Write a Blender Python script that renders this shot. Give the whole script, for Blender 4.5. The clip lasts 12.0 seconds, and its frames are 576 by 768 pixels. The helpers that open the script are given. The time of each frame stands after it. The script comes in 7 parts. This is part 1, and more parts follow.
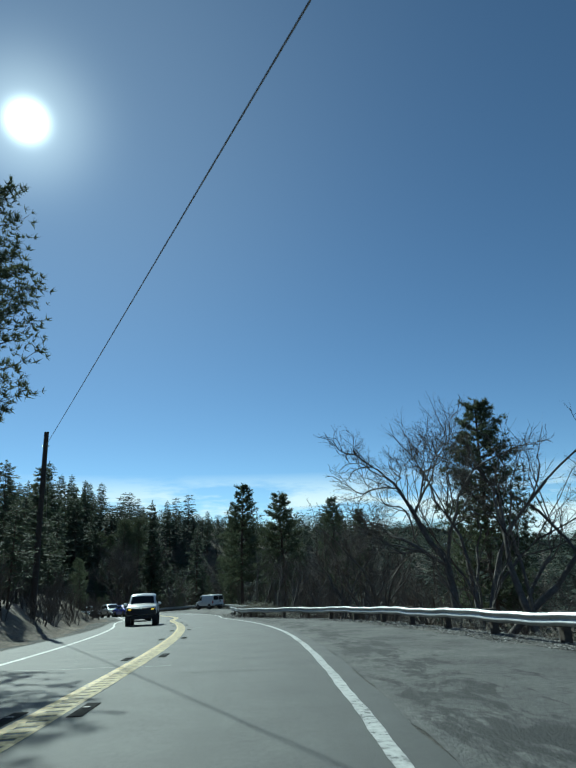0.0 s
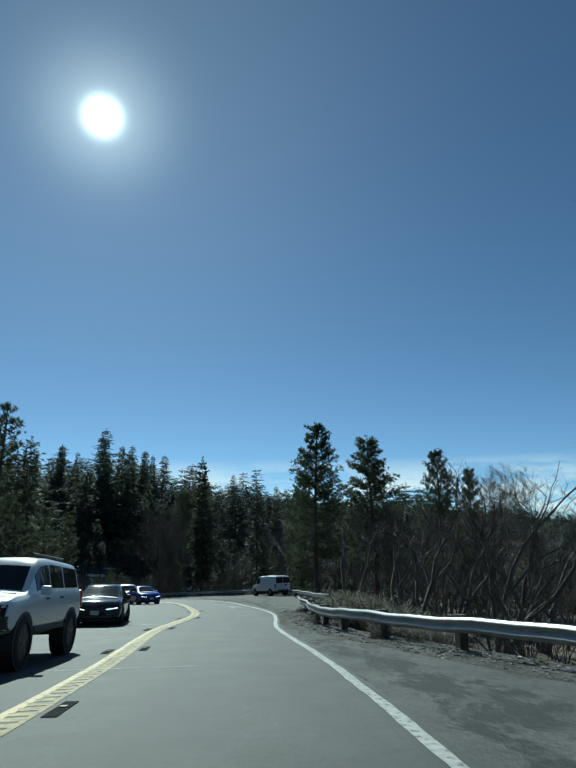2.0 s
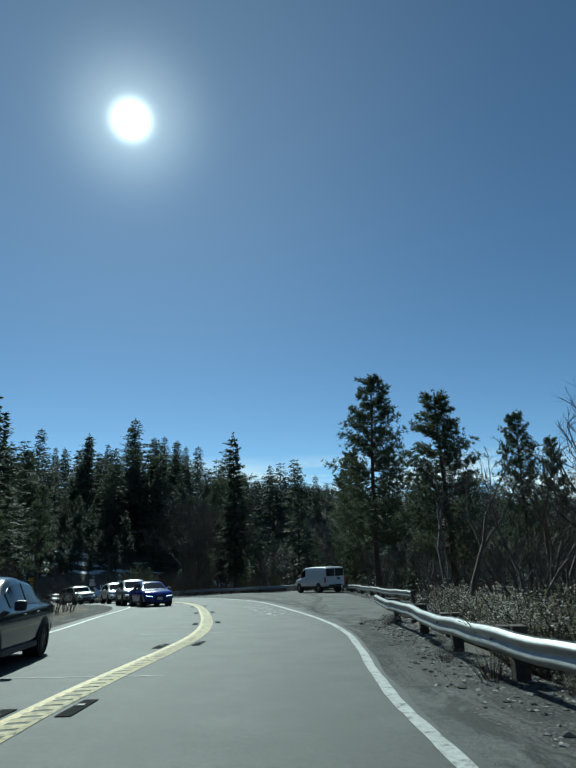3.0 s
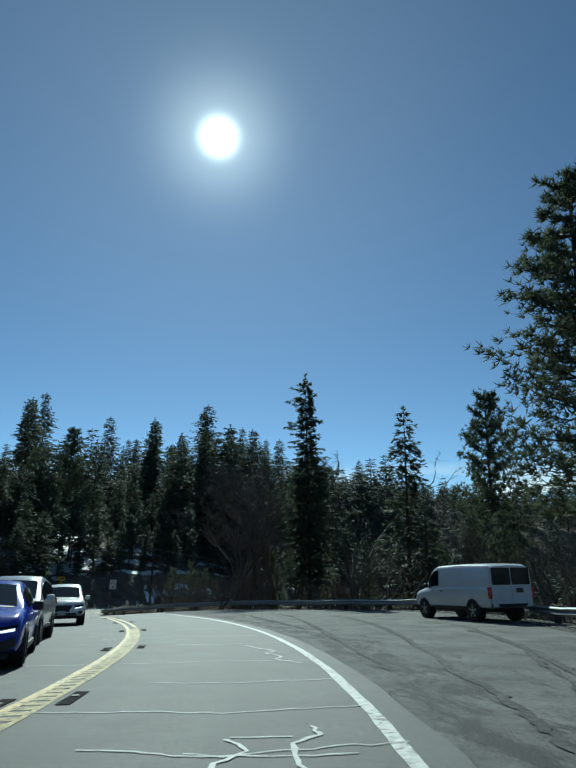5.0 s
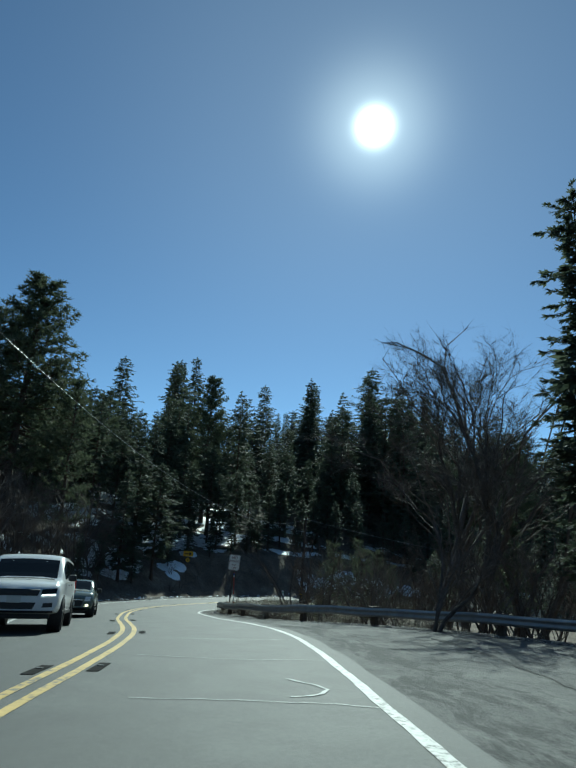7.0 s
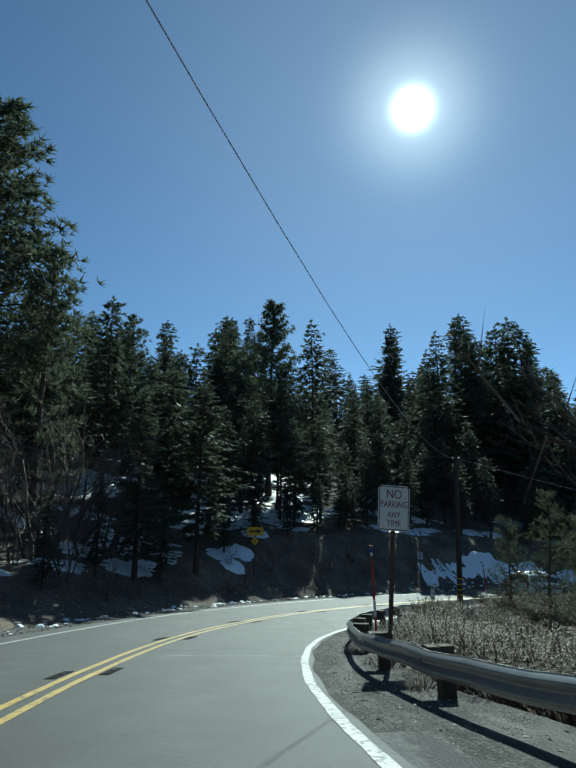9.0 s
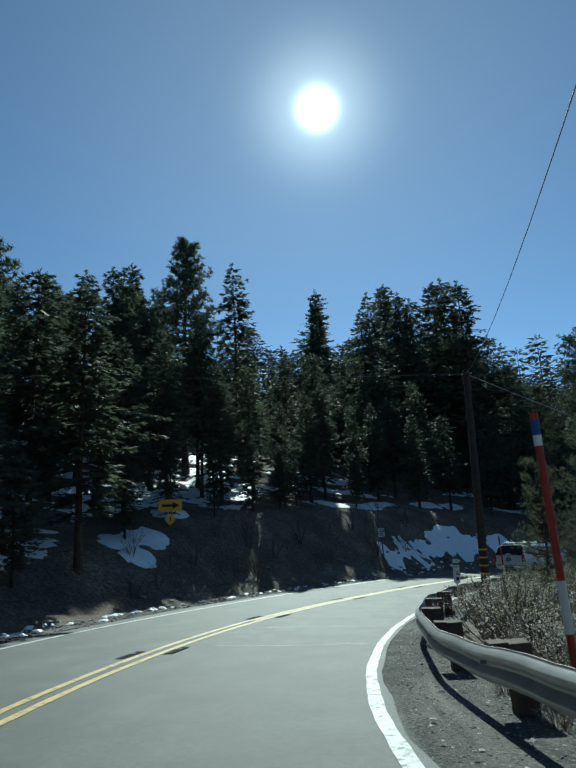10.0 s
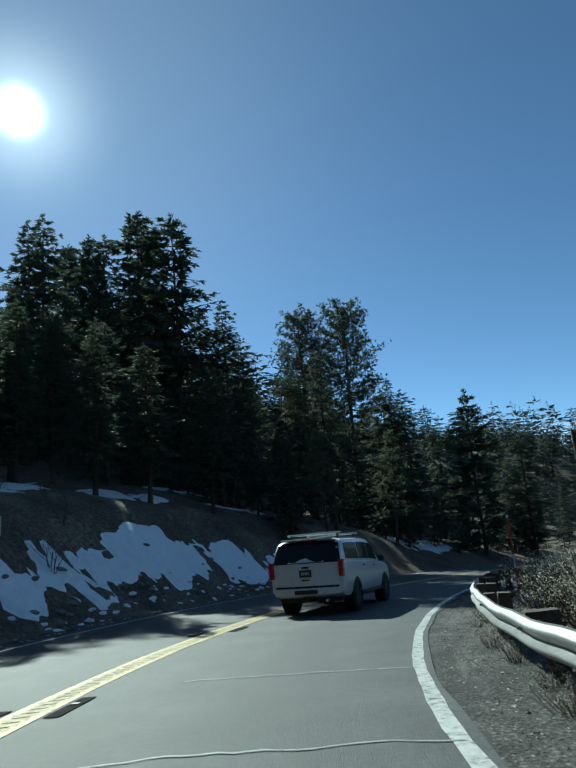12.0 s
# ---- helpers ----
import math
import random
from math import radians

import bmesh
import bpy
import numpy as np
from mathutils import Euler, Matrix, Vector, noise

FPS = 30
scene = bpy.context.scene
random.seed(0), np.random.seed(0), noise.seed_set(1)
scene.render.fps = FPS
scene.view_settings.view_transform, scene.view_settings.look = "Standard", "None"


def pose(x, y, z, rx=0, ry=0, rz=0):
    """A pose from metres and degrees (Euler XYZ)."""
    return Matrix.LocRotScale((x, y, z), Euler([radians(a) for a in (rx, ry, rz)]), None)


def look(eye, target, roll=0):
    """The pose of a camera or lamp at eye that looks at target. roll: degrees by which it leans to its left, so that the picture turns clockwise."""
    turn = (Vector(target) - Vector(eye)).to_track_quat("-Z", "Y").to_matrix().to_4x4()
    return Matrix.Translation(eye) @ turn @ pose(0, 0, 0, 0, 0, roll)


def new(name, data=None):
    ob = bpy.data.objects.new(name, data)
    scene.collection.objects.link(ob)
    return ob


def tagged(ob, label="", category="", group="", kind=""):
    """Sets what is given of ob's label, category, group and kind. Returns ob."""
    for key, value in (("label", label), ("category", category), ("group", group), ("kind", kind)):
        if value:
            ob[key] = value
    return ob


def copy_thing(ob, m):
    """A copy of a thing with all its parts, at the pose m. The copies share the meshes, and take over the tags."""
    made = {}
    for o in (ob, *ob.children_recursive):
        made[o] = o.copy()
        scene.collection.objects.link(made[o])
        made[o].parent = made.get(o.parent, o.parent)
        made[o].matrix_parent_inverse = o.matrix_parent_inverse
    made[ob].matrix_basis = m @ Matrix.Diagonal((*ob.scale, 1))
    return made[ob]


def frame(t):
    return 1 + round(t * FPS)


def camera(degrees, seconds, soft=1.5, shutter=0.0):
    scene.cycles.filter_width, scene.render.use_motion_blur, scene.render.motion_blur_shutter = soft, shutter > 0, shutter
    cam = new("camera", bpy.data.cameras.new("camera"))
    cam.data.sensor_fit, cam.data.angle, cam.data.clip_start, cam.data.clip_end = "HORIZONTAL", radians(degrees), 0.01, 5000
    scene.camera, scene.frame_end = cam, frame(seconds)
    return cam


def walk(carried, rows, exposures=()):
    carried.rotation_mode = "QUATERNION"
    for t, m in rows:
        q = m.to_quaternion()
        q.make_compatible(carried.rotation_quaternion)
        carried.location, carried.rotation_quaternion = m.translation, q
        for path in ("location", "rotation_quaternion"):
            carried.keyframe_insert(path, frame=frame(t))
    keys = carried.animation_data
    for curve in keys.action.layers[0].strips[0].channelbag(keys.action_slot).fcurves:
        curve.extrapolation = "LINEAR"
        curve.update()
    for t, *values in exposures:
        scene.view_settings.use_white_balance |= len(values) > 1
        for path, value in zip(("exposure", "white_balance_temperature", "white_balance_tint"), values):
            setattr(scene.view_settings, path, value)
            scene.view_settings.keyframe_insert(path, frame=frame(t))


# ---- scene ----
cam = camera(50.38, 12.0, soft=1.9, shutter=0.06)
PATH = [
    (0.0, pose(0.000, 0.006, 1.350, 105.42, 1.66, 3.94)),
    (0.5, pose(-0.768, 7.463, 0.925, 105.40, 0.90, 4.67)),
    (1.0, pose(-1.728, 14.910, 0.464, 105.12, 0.48, 6.38)),
    (1.5, pose(-3.012, 22.328, -0.050, 104.68, 0.13, 8.34)),
    (2.0, pose(-4.487, 29.699, -0.593, 104.18, 0.38, 10.41)),
    (2.5, pose(-6.231, 36.991, -1.146, 103.81, 0.80, 12.26)),
    (3.0, pose(-8.293, 44.118, -1.694, 103.78, 1.20, 13.91)),
    (3.5, pose(-10.326, 51.145, -2.235, 104.05, 1.52, 15.42)),
    (4.0, pose(-11.682, 58.211, -2.756, 104.39, 1.55, 17.10)),
    (4.5, pose(-13.394, 65.167, -3.242, 104.58, 1.02, 19.28)),
    (5.0, pose(-16.172, 71.771, -3.691, 104.58, -0.09, 22.00)),
    (5.5, pose(-19.212, 78.245, -4.136, 104.27, -1.30, 25.38)),
    (6.0, pose(-22.715, 84.431, -4.641, 103.90, -2.30, 29.07)),
    (6.5, pose(-26.567, 90.333, -5.171, 103.59, -2.58, 32.97)),
    (7.0, pose(-30.772, 95.925, -5.699, 103.47, -2.69, 36.75)),
    (7.5, pose(-35.336, 101.189, -6.222, 103.41, -2.59, 40.10)),
    (8.0, pose(-39.887, 106.425, -6.809, 103.27, -2.10, 42.30)),
    (8.5, pose(-44.915, 111.114, -7.456, 103.06, -1.22, 43.27)),
    (9.0, pose(-50.328, 115.083, -8.145, 102.82, -0.01, 42.59)),
    (9.5, pose(-55.431, 119.219, -8.855, 102.59, 1.48, 39.84)),
    (10.0, pose(-59.594, 124.150, -9.583, 102.37, 3.24, 34.94)),
    (10.5, pose(-63.252, 129.445, -10.242, 102.26, 4.53, 28.84)),
    (11.0, pose(-66.354, 135.105, -10.754, 102.64, 3.20, 20.70)),
    (11.5, pose(-68.450, 141.208, -11.230, 103.02, 4.13, 13.34)),
    (12.0, pose(-69.718, 147.541, -11.682, 103.35, 4.81, 5.71)),
]
walk(cam, PATH, exposures=((0.0, 0.05, 5600, -15), (2.0, -0.15, 5600, -15), (4.5, -0.05, 5600, -15), (5.5, -0.05, 5600, -15), (7.5, 0.2, 5600, -15), (9.5, 0.28, 5600, -15), (10.5, 0.25, 5600, -15), (12.0, 0.42, 5600, -15)))

# centre line of the road, every 11 m: x, y, z
ROAD = [
    (-1.34, -58.93, 3.46), (-0.89, -47.94, 2.91), (-0.75, -36.94, 2.25), (-0.93, -25.94, 1.60),
    (-1.42, -14.95, 0.95), (-2.24, -3.98, 0.30), (-3.32, 6.97, -0.35), (-4.80, 17.86, -1.06),
    (-6.85, 28.67, -1.84), (-9.48, 39.35, -2.66), (-12.55, 49.91, -3.46), (-14.90, 60.66, -4.24),
    (-18.77, 70.92, -4.99), (-23.39, 80.90, -5.74), (-29.23, 90.21, -6.56), (-36.13, 98.77, -7.42),
    (-43.58, 106.85, -8.39), (-52.34, 113.48, -9.51), (-60.48, 120.83, -10.62), (-67.11, 129.60, -11.65),
    (-71.29, 139.72, -12.45), (-72.99, 150.58, -13.13), (-72.70, 161.56, -13.72), (-70.26, 172.26, -14.29),
    (-65.57, 182.19, -14.87), (-59.57, 191.41, -15.46), (-53.15, 200.34, -16.07), (-46.69, 209.24, -16.67),
    (-40.23, 218.14, -17.28), (-33.77, 227.05, -17.88), (-27.31, 235.95, -18.49),
]

# ---- world and sun ----
SUN_AZ, SUN_EL = radians(29.5), radians(36.3)
SUN_DIR = Vector((-math.sin(SUN_AZ) * math.cos(SUN_EL), math.cos(SUN_AZ) * math.cos(SUN_EL), math.sin(SUN_EL)))
world = bpy.data.worlds.new("sky")
scene.world = world
world.use_nodes = True
wn, wl = world.node_tree.nodes, world.node_tree.links
wn.clear()
sky = wn.new("ShaderNodeTexSky")
sky.sky_type = "NISHITA"
sky.sun_disc = False
sky.sun_elevation, sky.sun_rotation = SUN_EL, -SUN_AZ
sky.altitude, sky.air_density, sky.dust_density, sky.ozone_density = 2600, 0.74, 0.12, 1.7
bg = wn.new("ShaderNodeBackground")
bg.inputs["Strength"].default_value = 0.094
skytc = wn.new("ShaderNodeTexCoord")
squash = wn.new("ShaderNodeMapping")
squash.inputs["Scale"].default_value = (5.0, 5.0, 26.0)
wl.new(skytc.outputs["Generated"], squash.inputs["Vector"])
puffs = wn.new("ShaderNodeTexNoise")
puffs.inputs["Scale"].default_value, puffs.inputs["Detail"].default_value, puffs.inputs["Roughness"].default_value = 1.3, 7, 0.6
wl.new(squash.outputs[0], puffs.inputs["Vector"])
puff_ramp = wn.new("ShaderNodeValToRGB")
puff_ramp.color_ramp.elements[0].position, puff_ramp.color_ramp.elements[1].position = 0.43, 0.58
wl.new(puffs.outputs["Fac"], puff_ramp.inputs[0])
part_z = wn.new("ShaderNodeSeparateXYZ")
wl.new(skytc.outputs["Generated"], part_z.inputs[0])
low = wn.new("ShaderNodeValToRGB")
low.color_ramp.elements[0].position, low.color_ramp.elements[0].color = 0.08, (1, 1, 1, 1)
low.color_ramp.elements[1].position, low.color_ramp.elements[1].color = 0.125, (0, 0, 0, 1)
wl.new(part_z.outputs["Z"], low.inputs[0])
amount = wn.new("ShaderNodeMath")
amount.operation = "MULTIPLY"
wl.new(puff_ramp.outputs[0], amount.inputs[0])
wl.new(low.outputs[0], amount.inputs[1])
cloudy = wn.new("ShaderNodeMix")
cloudy.data_type = "RGBA"
wl.new(amount.outputs[0], cloudy.inputs[0])
wl.new(sky.outputs[0], cloudy.inputs[6])
cloudy.inputs[7].default_value = (9.0, 9.4, 10.0, 1)
wl.new(cloudy.outputs[2], bg.inputs[0])
# the sun's disc with its aureole; the broad outer lobe adds windscreen glare
tc = wn.new("ShaderNodeTexCoord")
nrm = wn.new("ShaderNodeVectorMath")
nrm.operation = "NORMALIZE"
wl.new(tc.outputs["Generated"], nrm.inputs[0])
dot = wn.new("ShaderNodeVectorMath")
dot.operation = "DOT_PRODUCT"
wl.new(nrm.outputs[0], dot.inputs[0])
dot.inputs[1].default_value = SUN_DIR


def wmath(op, a, b):
    n = wn.new("ShaderNodeMath")
    n.operation = op
    for k, v in enumerate((a, b)):
        if isinstance(v, (int, float)):
            n.inputs[k].default_value = v
        else:
            wl.new(v, n.inputs[k])
    return n.outputs[0]


base = wmath("MAXIMUM", dot.outputs["Value"], 0.0)
disc = wmath("MULTIPLY", wmath("POWER", base, 5200.0), 5.0)
inner = wmath("MULTIPLY", wmath("POWER", base, 330.0), 0.42)
outer = wmath("MULTIPLY", wmath("POWER", base, 11.0), 0.1)
glow = wn.new("ShaderNodeBackground")
glow.inputs["Color"].default_value = (1.0, 0.985, 0.95, 1)
wl.new(wmath("ADD", wmath("ADD", disc, inner), outer), glow.inputs["Strength"])
both = wn.new("ShaderNodeAddShader")
wl.new(bg.outputs[0], both.inputs[0])
wl.new(glow.outputs[0], both.inputs[1])
wout = wn.new("ShaderNodeOutputWorld")
wl.new(both.outputs[0], wout.inputs[0])

sun = new("sun", bpy.data.lights.new("sun", "SUN"))
sun.data.energy, sun.data.angle, sun.data.color = 5.0, radians(0.55), (1.0, 0.95, 0.87)
sun.matrix_world = look(SUN_DIR * 100, (0, 0, 0))


# ---- materials ----
def material(name, stops, scale=4.0, rough=0.8, metal=0.0, bump=0.0, bump_scale=40.0, coarse=0.4, spec=0.5, coords="Object", island=0.0, trans=0.0):
    """A noise-mottled surface: stops are (position, colour); a fine and a coarse noise together choose the colour."""
    m = bpy.data.materials.new(name)
    m.use_nodes = True
    n, l = m.node_tree.nodes, m.node_tree.links
    p = n["Principled BSDF"]
    p.inputs["Roughness"].default_value, p.inputs["Metallic"].default_value = rough, metal
    p.inputs["Specular IOR Level"].default_value = spec
    tex = n.new("ShaderNodeTexCoord")
    pos = n.new("ShaderNodeNewGeometry").outputs["Position"] if coords == "World" else tex.outputs[coords]
    fine, wide = n.new("ShaderNodeTexNoise"), n.new("ShaderNodeTexNoise")
    fine.inputs["Scale"].default_value, wide.inputs["Scale"].default_value = scale, scale * 0.07
    fine.inputs["Detail"].default_value, wide.inputs["Detail"].default_value = 6, 4
    fine.inputs["Roughness"].default_value = 0.65
    l.new(pos, fine.inputs["Vector"])
    l.new(pos, wide.inputs["Vector"])
    mix = n.new("ShaderNodeMix")
    mix.inputs[0].default_value = coarse
    l.new(fine.outputs["Fac"], mix.inputs[2])
    l.new(wide.outputs["Fac"], mix.inputs[3])
    value = mix.outputs[0]
    if island:
        geo = n.new("ShaderNodeNewGeometry")
        add = n.new("ShaderNodeMath")
        add.operation = "MULTIPLY_ADD"
        l.new(geo.outputs["Random Per Island"], add.inputs[0])
        add.inputs[1].default_value = island
        l.new(value, add.inputs[2])
        sub = n.new("ShaderNodeMath")
        sub.operation = "SUBTRACT"
        l.new(add.outputs[0], sub.inputs[0])
        sub.inputs[1].default_value = island / 2
        value = sub.outputs[0]
    ramp = n.new("ShaderNodeValToRGB")
    e = ramp.color_ramp.elements
    while len(e) < len(stops):
        e.new(0.5)
    for k, (at_, col) in enumerate(stops):
        e[k].position, e[k].color = at_, (*col, 1)
    l.new(value, ramp.inputs[0])
    l.new(ramp.outputs[0], p.inputs["Base Color"])
    if bump:
        bt, bn = n.new("ShaderNodeTexNoise"), n.new("ShaderNodeBump")
        bt.inputs["Scale"].default_value, bt.inputs["Detail"].default_value = bump_scale, 5
        l.new(pos, bt.inputs["Vector"])
        l.new(bt.outputs["Fac"], bn.inputs["Height"])
        bn.inputs["Strength"].default_value, bn.inputs["Distance"].default_value = bump, 0.05
        l.new(bn.outputs[0], p.inputs["Normal"])
    if trans:
        tr, mx = n.new("ShaderNodeBsdfTranslucent"), n.new("ShaderNodeMixShader")
        l.new(ramp.outputs[0], tr.inputs["Color"])
        mx.inputs[0].default_value = trans
        l.new(p.outputs[0], mx.inputs[1])
        l.new(tr.outputs[0], mx.inputs[2])
        l.new(mx.outputs[0], n["Material Output"].inputs["Surface"])
    return m


def plain(name, col, rough=0.5, metal=0.0, spec=0.5, coat=0.0, emit=0.0):
    """Manufactured surface with faint dust mottling."""
    c2 = tuple(v * 0.82 for v in col)
    m = material(name, [(0.3, c2), (0.65, col)], scale=9.0, rough=rough, metal=metal, spec=spec, coarse=0.6)
    p = m.node_tree.nodes["Principled BSDF"]
    p.inputs["Coat Weight"].default_value = coat
    p.inputs["Coat Roughness"].default_value = 0.06
    if emit:
        p.inputs["Emission Color"].default_value, p.inputs["Emission Strength"].default_value = (*col, 1), emit
    return m


M = {}
M["ground"] = material("forest_floor", [(0.34, (0.035, 0.027, 0.02)), (0.45, (0.075, 0.058, 0.042)), (0.55, (0.14, 0.11, 0.08)), (0.66, (0.27, 0.225, 0.17))], scale=7.0, rough=0.95, bump=0.9, bump_scale=15.0, coarse=0.35, coords="World")
M["asphalt"] = material("asphalt", [(0.38, (0.037, 0.0375, 0.037)), (0.5, (0.055, 0.0555, 0.054)), (0.62, (0.075, 0.0755, 0.073))], scale=16.0, rough=0.72, bump=0.3, bump_scale=80.0, coarse=0.45, coords="World")
M["turnout"] = material("worn_turnout_asphalt", [(0.38, (0.046, 0.046, 0.045)), (0.46, (0.082, 0.081, 0.078)), (0.55, (0.108, 0.106, 0.101)), (0.64, (0.16, 0.155, 0.146))], scale=11.0, rough=0.85, bump=0.8, bump_scale=30.0, coarse=0.5, coords="World")
M["shoulder"] = material("gravel_shoulder", [(0.38, (0.015, 0.014, 0.013)), (0.46, (0.035, 0.033, 0.031)), (0.54, (0.07, 0.067, 0.061)), (0.64, (0.22, 0.208, 0.188))], scale=26.0, rough=0.95, bump=0.9, bump_scale=34.0, coarse=0.25, coords="World")
M["white"] = material("white_road_paint", [(0.4, (0.1, 0.1, 0.095)), (0.455, (0.36, 0.36, 0.345)), (0.6, (0.5, 0.5, 0.48))], scale=11.0, rough=0.6, bump=0.2, bump_scale=60, coarse=0.2, coords="World")
M["yellow"] = material("yellow_road_paint", [(0.39, (0.14, 0.12, 0.08)), (0.45, (0.42, 0.29, 0.075)), (0.62, (0.54, 0.38, 0.11))], scale=8.0, rough=0.6, bump=0.2, bump_scale=60, coarse=0.25, coords="World")
M["oldpaint"] = material("faded_paint", [(0.38, (0.14, 0.115, 0.065)), (0.5, (0.33, 0.255, 0.095)), (0.62, (0.47, 0.375, 0.17))], scale=9.0, rough=0.7, bump=0.2, bump_scale=60, coarse=0.2, coords="World")
M["seal"] = material("pale_crack_filler", [(0.38, (0.18, 0.185, 0.185)), (0.58, (0.34, 0.35, 0.34))], scale=8, rough=0.6, coords="World")
M["tar"] = material("dark_tar_patch", [(0.3, (0.03, 0.03, 0.03)), (0.6, (0.06, 0.06, 0.058))], scale=6, rough=0.7, coords="World")
M["track"] = material("rubbed_dark_asphalt", [(0.42, (0.034, 0.034, 0.033)), (0.5, (0.058, 0.057, 0.055)), (0.56, (0.092, 0.09, 0.086))], scale=9, rough=0.9, bump=0.6, bump_scale=40, coords="World")
M["slot"] = material("dark_cut_slot", [(0.35, (0.008, 0.008, 0.008)), (0.6, (0.02, 0.02, 0.019))], scale=8, rough=0.95, spec=0.08, coords="World")
M["snow"] = material("old_snow", [(0.3, (0.62, 0.64, 0.68)), (0.5, (0.78, 0.8, 0.83)), (0.7, (0.86, 0.87, 0.9))], scale=2.5, rough=0.6, bump=0.5, bump_scale=7.0, coords="World")
M["steel"] = material("galvanised_steel", [(0.3, (0.25, 0.255, 0.255)), (0.55, (0.38, 0.385, 0.385)), (0.75, (0.48, 0.48, 0.48))], scale=3.0, rough=0.46, metal=0.75, bump=0.06, bump_scale=30, coords="World")
M["post"] = material("weathered_timber_post", [(0.3, (0.045, 0.035, 0.028)), (0.6, (0.11, 0.085, 0.065))], scale=5, rough=0.9, bump=0.5, bump_scale=25)
M["pole"] = material("tarred_timber_pole", [(0.3, (0.022, 0.017, 0.014)), (0.65, (0.06, 0.045, 0.034))], scale=5, rough=0.85, bump=0.5, bump_scale=30)
M["bark"] = material("pine_bark", [(0.3, (0.03, 0.021, 0.016)), (0.5, (0.075, 0.052, 0.038)), (0.7, (0.14, 0.10, 0.075))], scale=6, rough=0.95, bump=0.8, bump_scale=14)
M["greybark"] = material("grey_bark", [(0.3, (0.05, 0.043, 0.038)), (0.5, (0.10, 0.088, 0.078)), (0.7, (0.19, 0.17, 0.155))], scale=6, rough=0.9, bump=0.6, bump_scale=16)
M["pebble"] = material("loose_pebbles", [(0.25, (0.07, 0.066, 0.06)), (0.5, (0.19, 0.18, 0.165)), (0.8, (0.42, 0.4, 0.37))], scale=3, rough=0.9, island=0.9, coords="World")
M["pine"] = material("pine_needles", [(0.25, (0.06, 0.078, 0.046)), (0.5, (0.105, 0.125, 0.075)), (0.8, (0.16, 0.165, 0.1))], scale=1.2, rough=0.7, spec=0.25, island=0.4, trans=0.4)
M["fir"] = material("fir_needles", [(0.25, (0.055, 0.075, 0.055)), (0.5, (0.095, 0.118, 0.08)), (0.8, (0.135, 0.145, 0.092))], scale=1.2, rough=0.7, spec=0.2, island=0.4, trans=0.4)
# darker, less translucent copy of the fir needles: far crowns' shade set in colour
M["dark_fir"] = material("darkened_far_needles", [(0.25, (0.04, 0.056, 0.046)), (0.5, (0.068, 0.088, 0.066)), (0.8, (0.1, 0.112, 0.076))], scale=1.2, rough=0.8, spec=0.15, island=0.4, trans=0.12)
M["twig"] = material("dry_twigs", [(0.3, (0.06, 0.046, 0.038)), (0.5, (0.115, 0.09, 0.072)), (0.75, (0.19, 0.155, 0.125))], scale=2, rough=0.9, island=0.5)
M["brush"] = material("pale_dry_brush", [(0.25, (0.19, 0.178, 0.145)), (0.5, (0.4, 0.38, 0.32)), (0.8, (0.72, 0.69, 0.61))], scale=2, rough=0.9, island=0.7, trans=0.4)
M["sage"] = material("olive_brush_leaves", [(0.25, (0.075, 0.078, 0.045)), (0.5, (0.15, 0.15, 0.085)), (0.8, (0.3, 0.28, 0.17))], scale=2, rough=0.85, island=0.6, trans=0.3)
M["rock"] = material("grey_rock", [(0.3, (0.09, 0.08, 0.07)), (0.55, (0.2, 0.185, 0.165)), (0.75, (0.32, 0.3, 0.27))], scale=3, rough=0.9, bump=0.7, bump_scale=9)
M["ridge"] = material("wooded_ridge", [(0.35, (0.02, 0.032, 0.028)), (0.55, (0.04, 0.056, 0.045)), (0.7, (0.08, 0.075, 0.06))], scale=0.05, rough=1.0, coarse=0.5, coords="World")


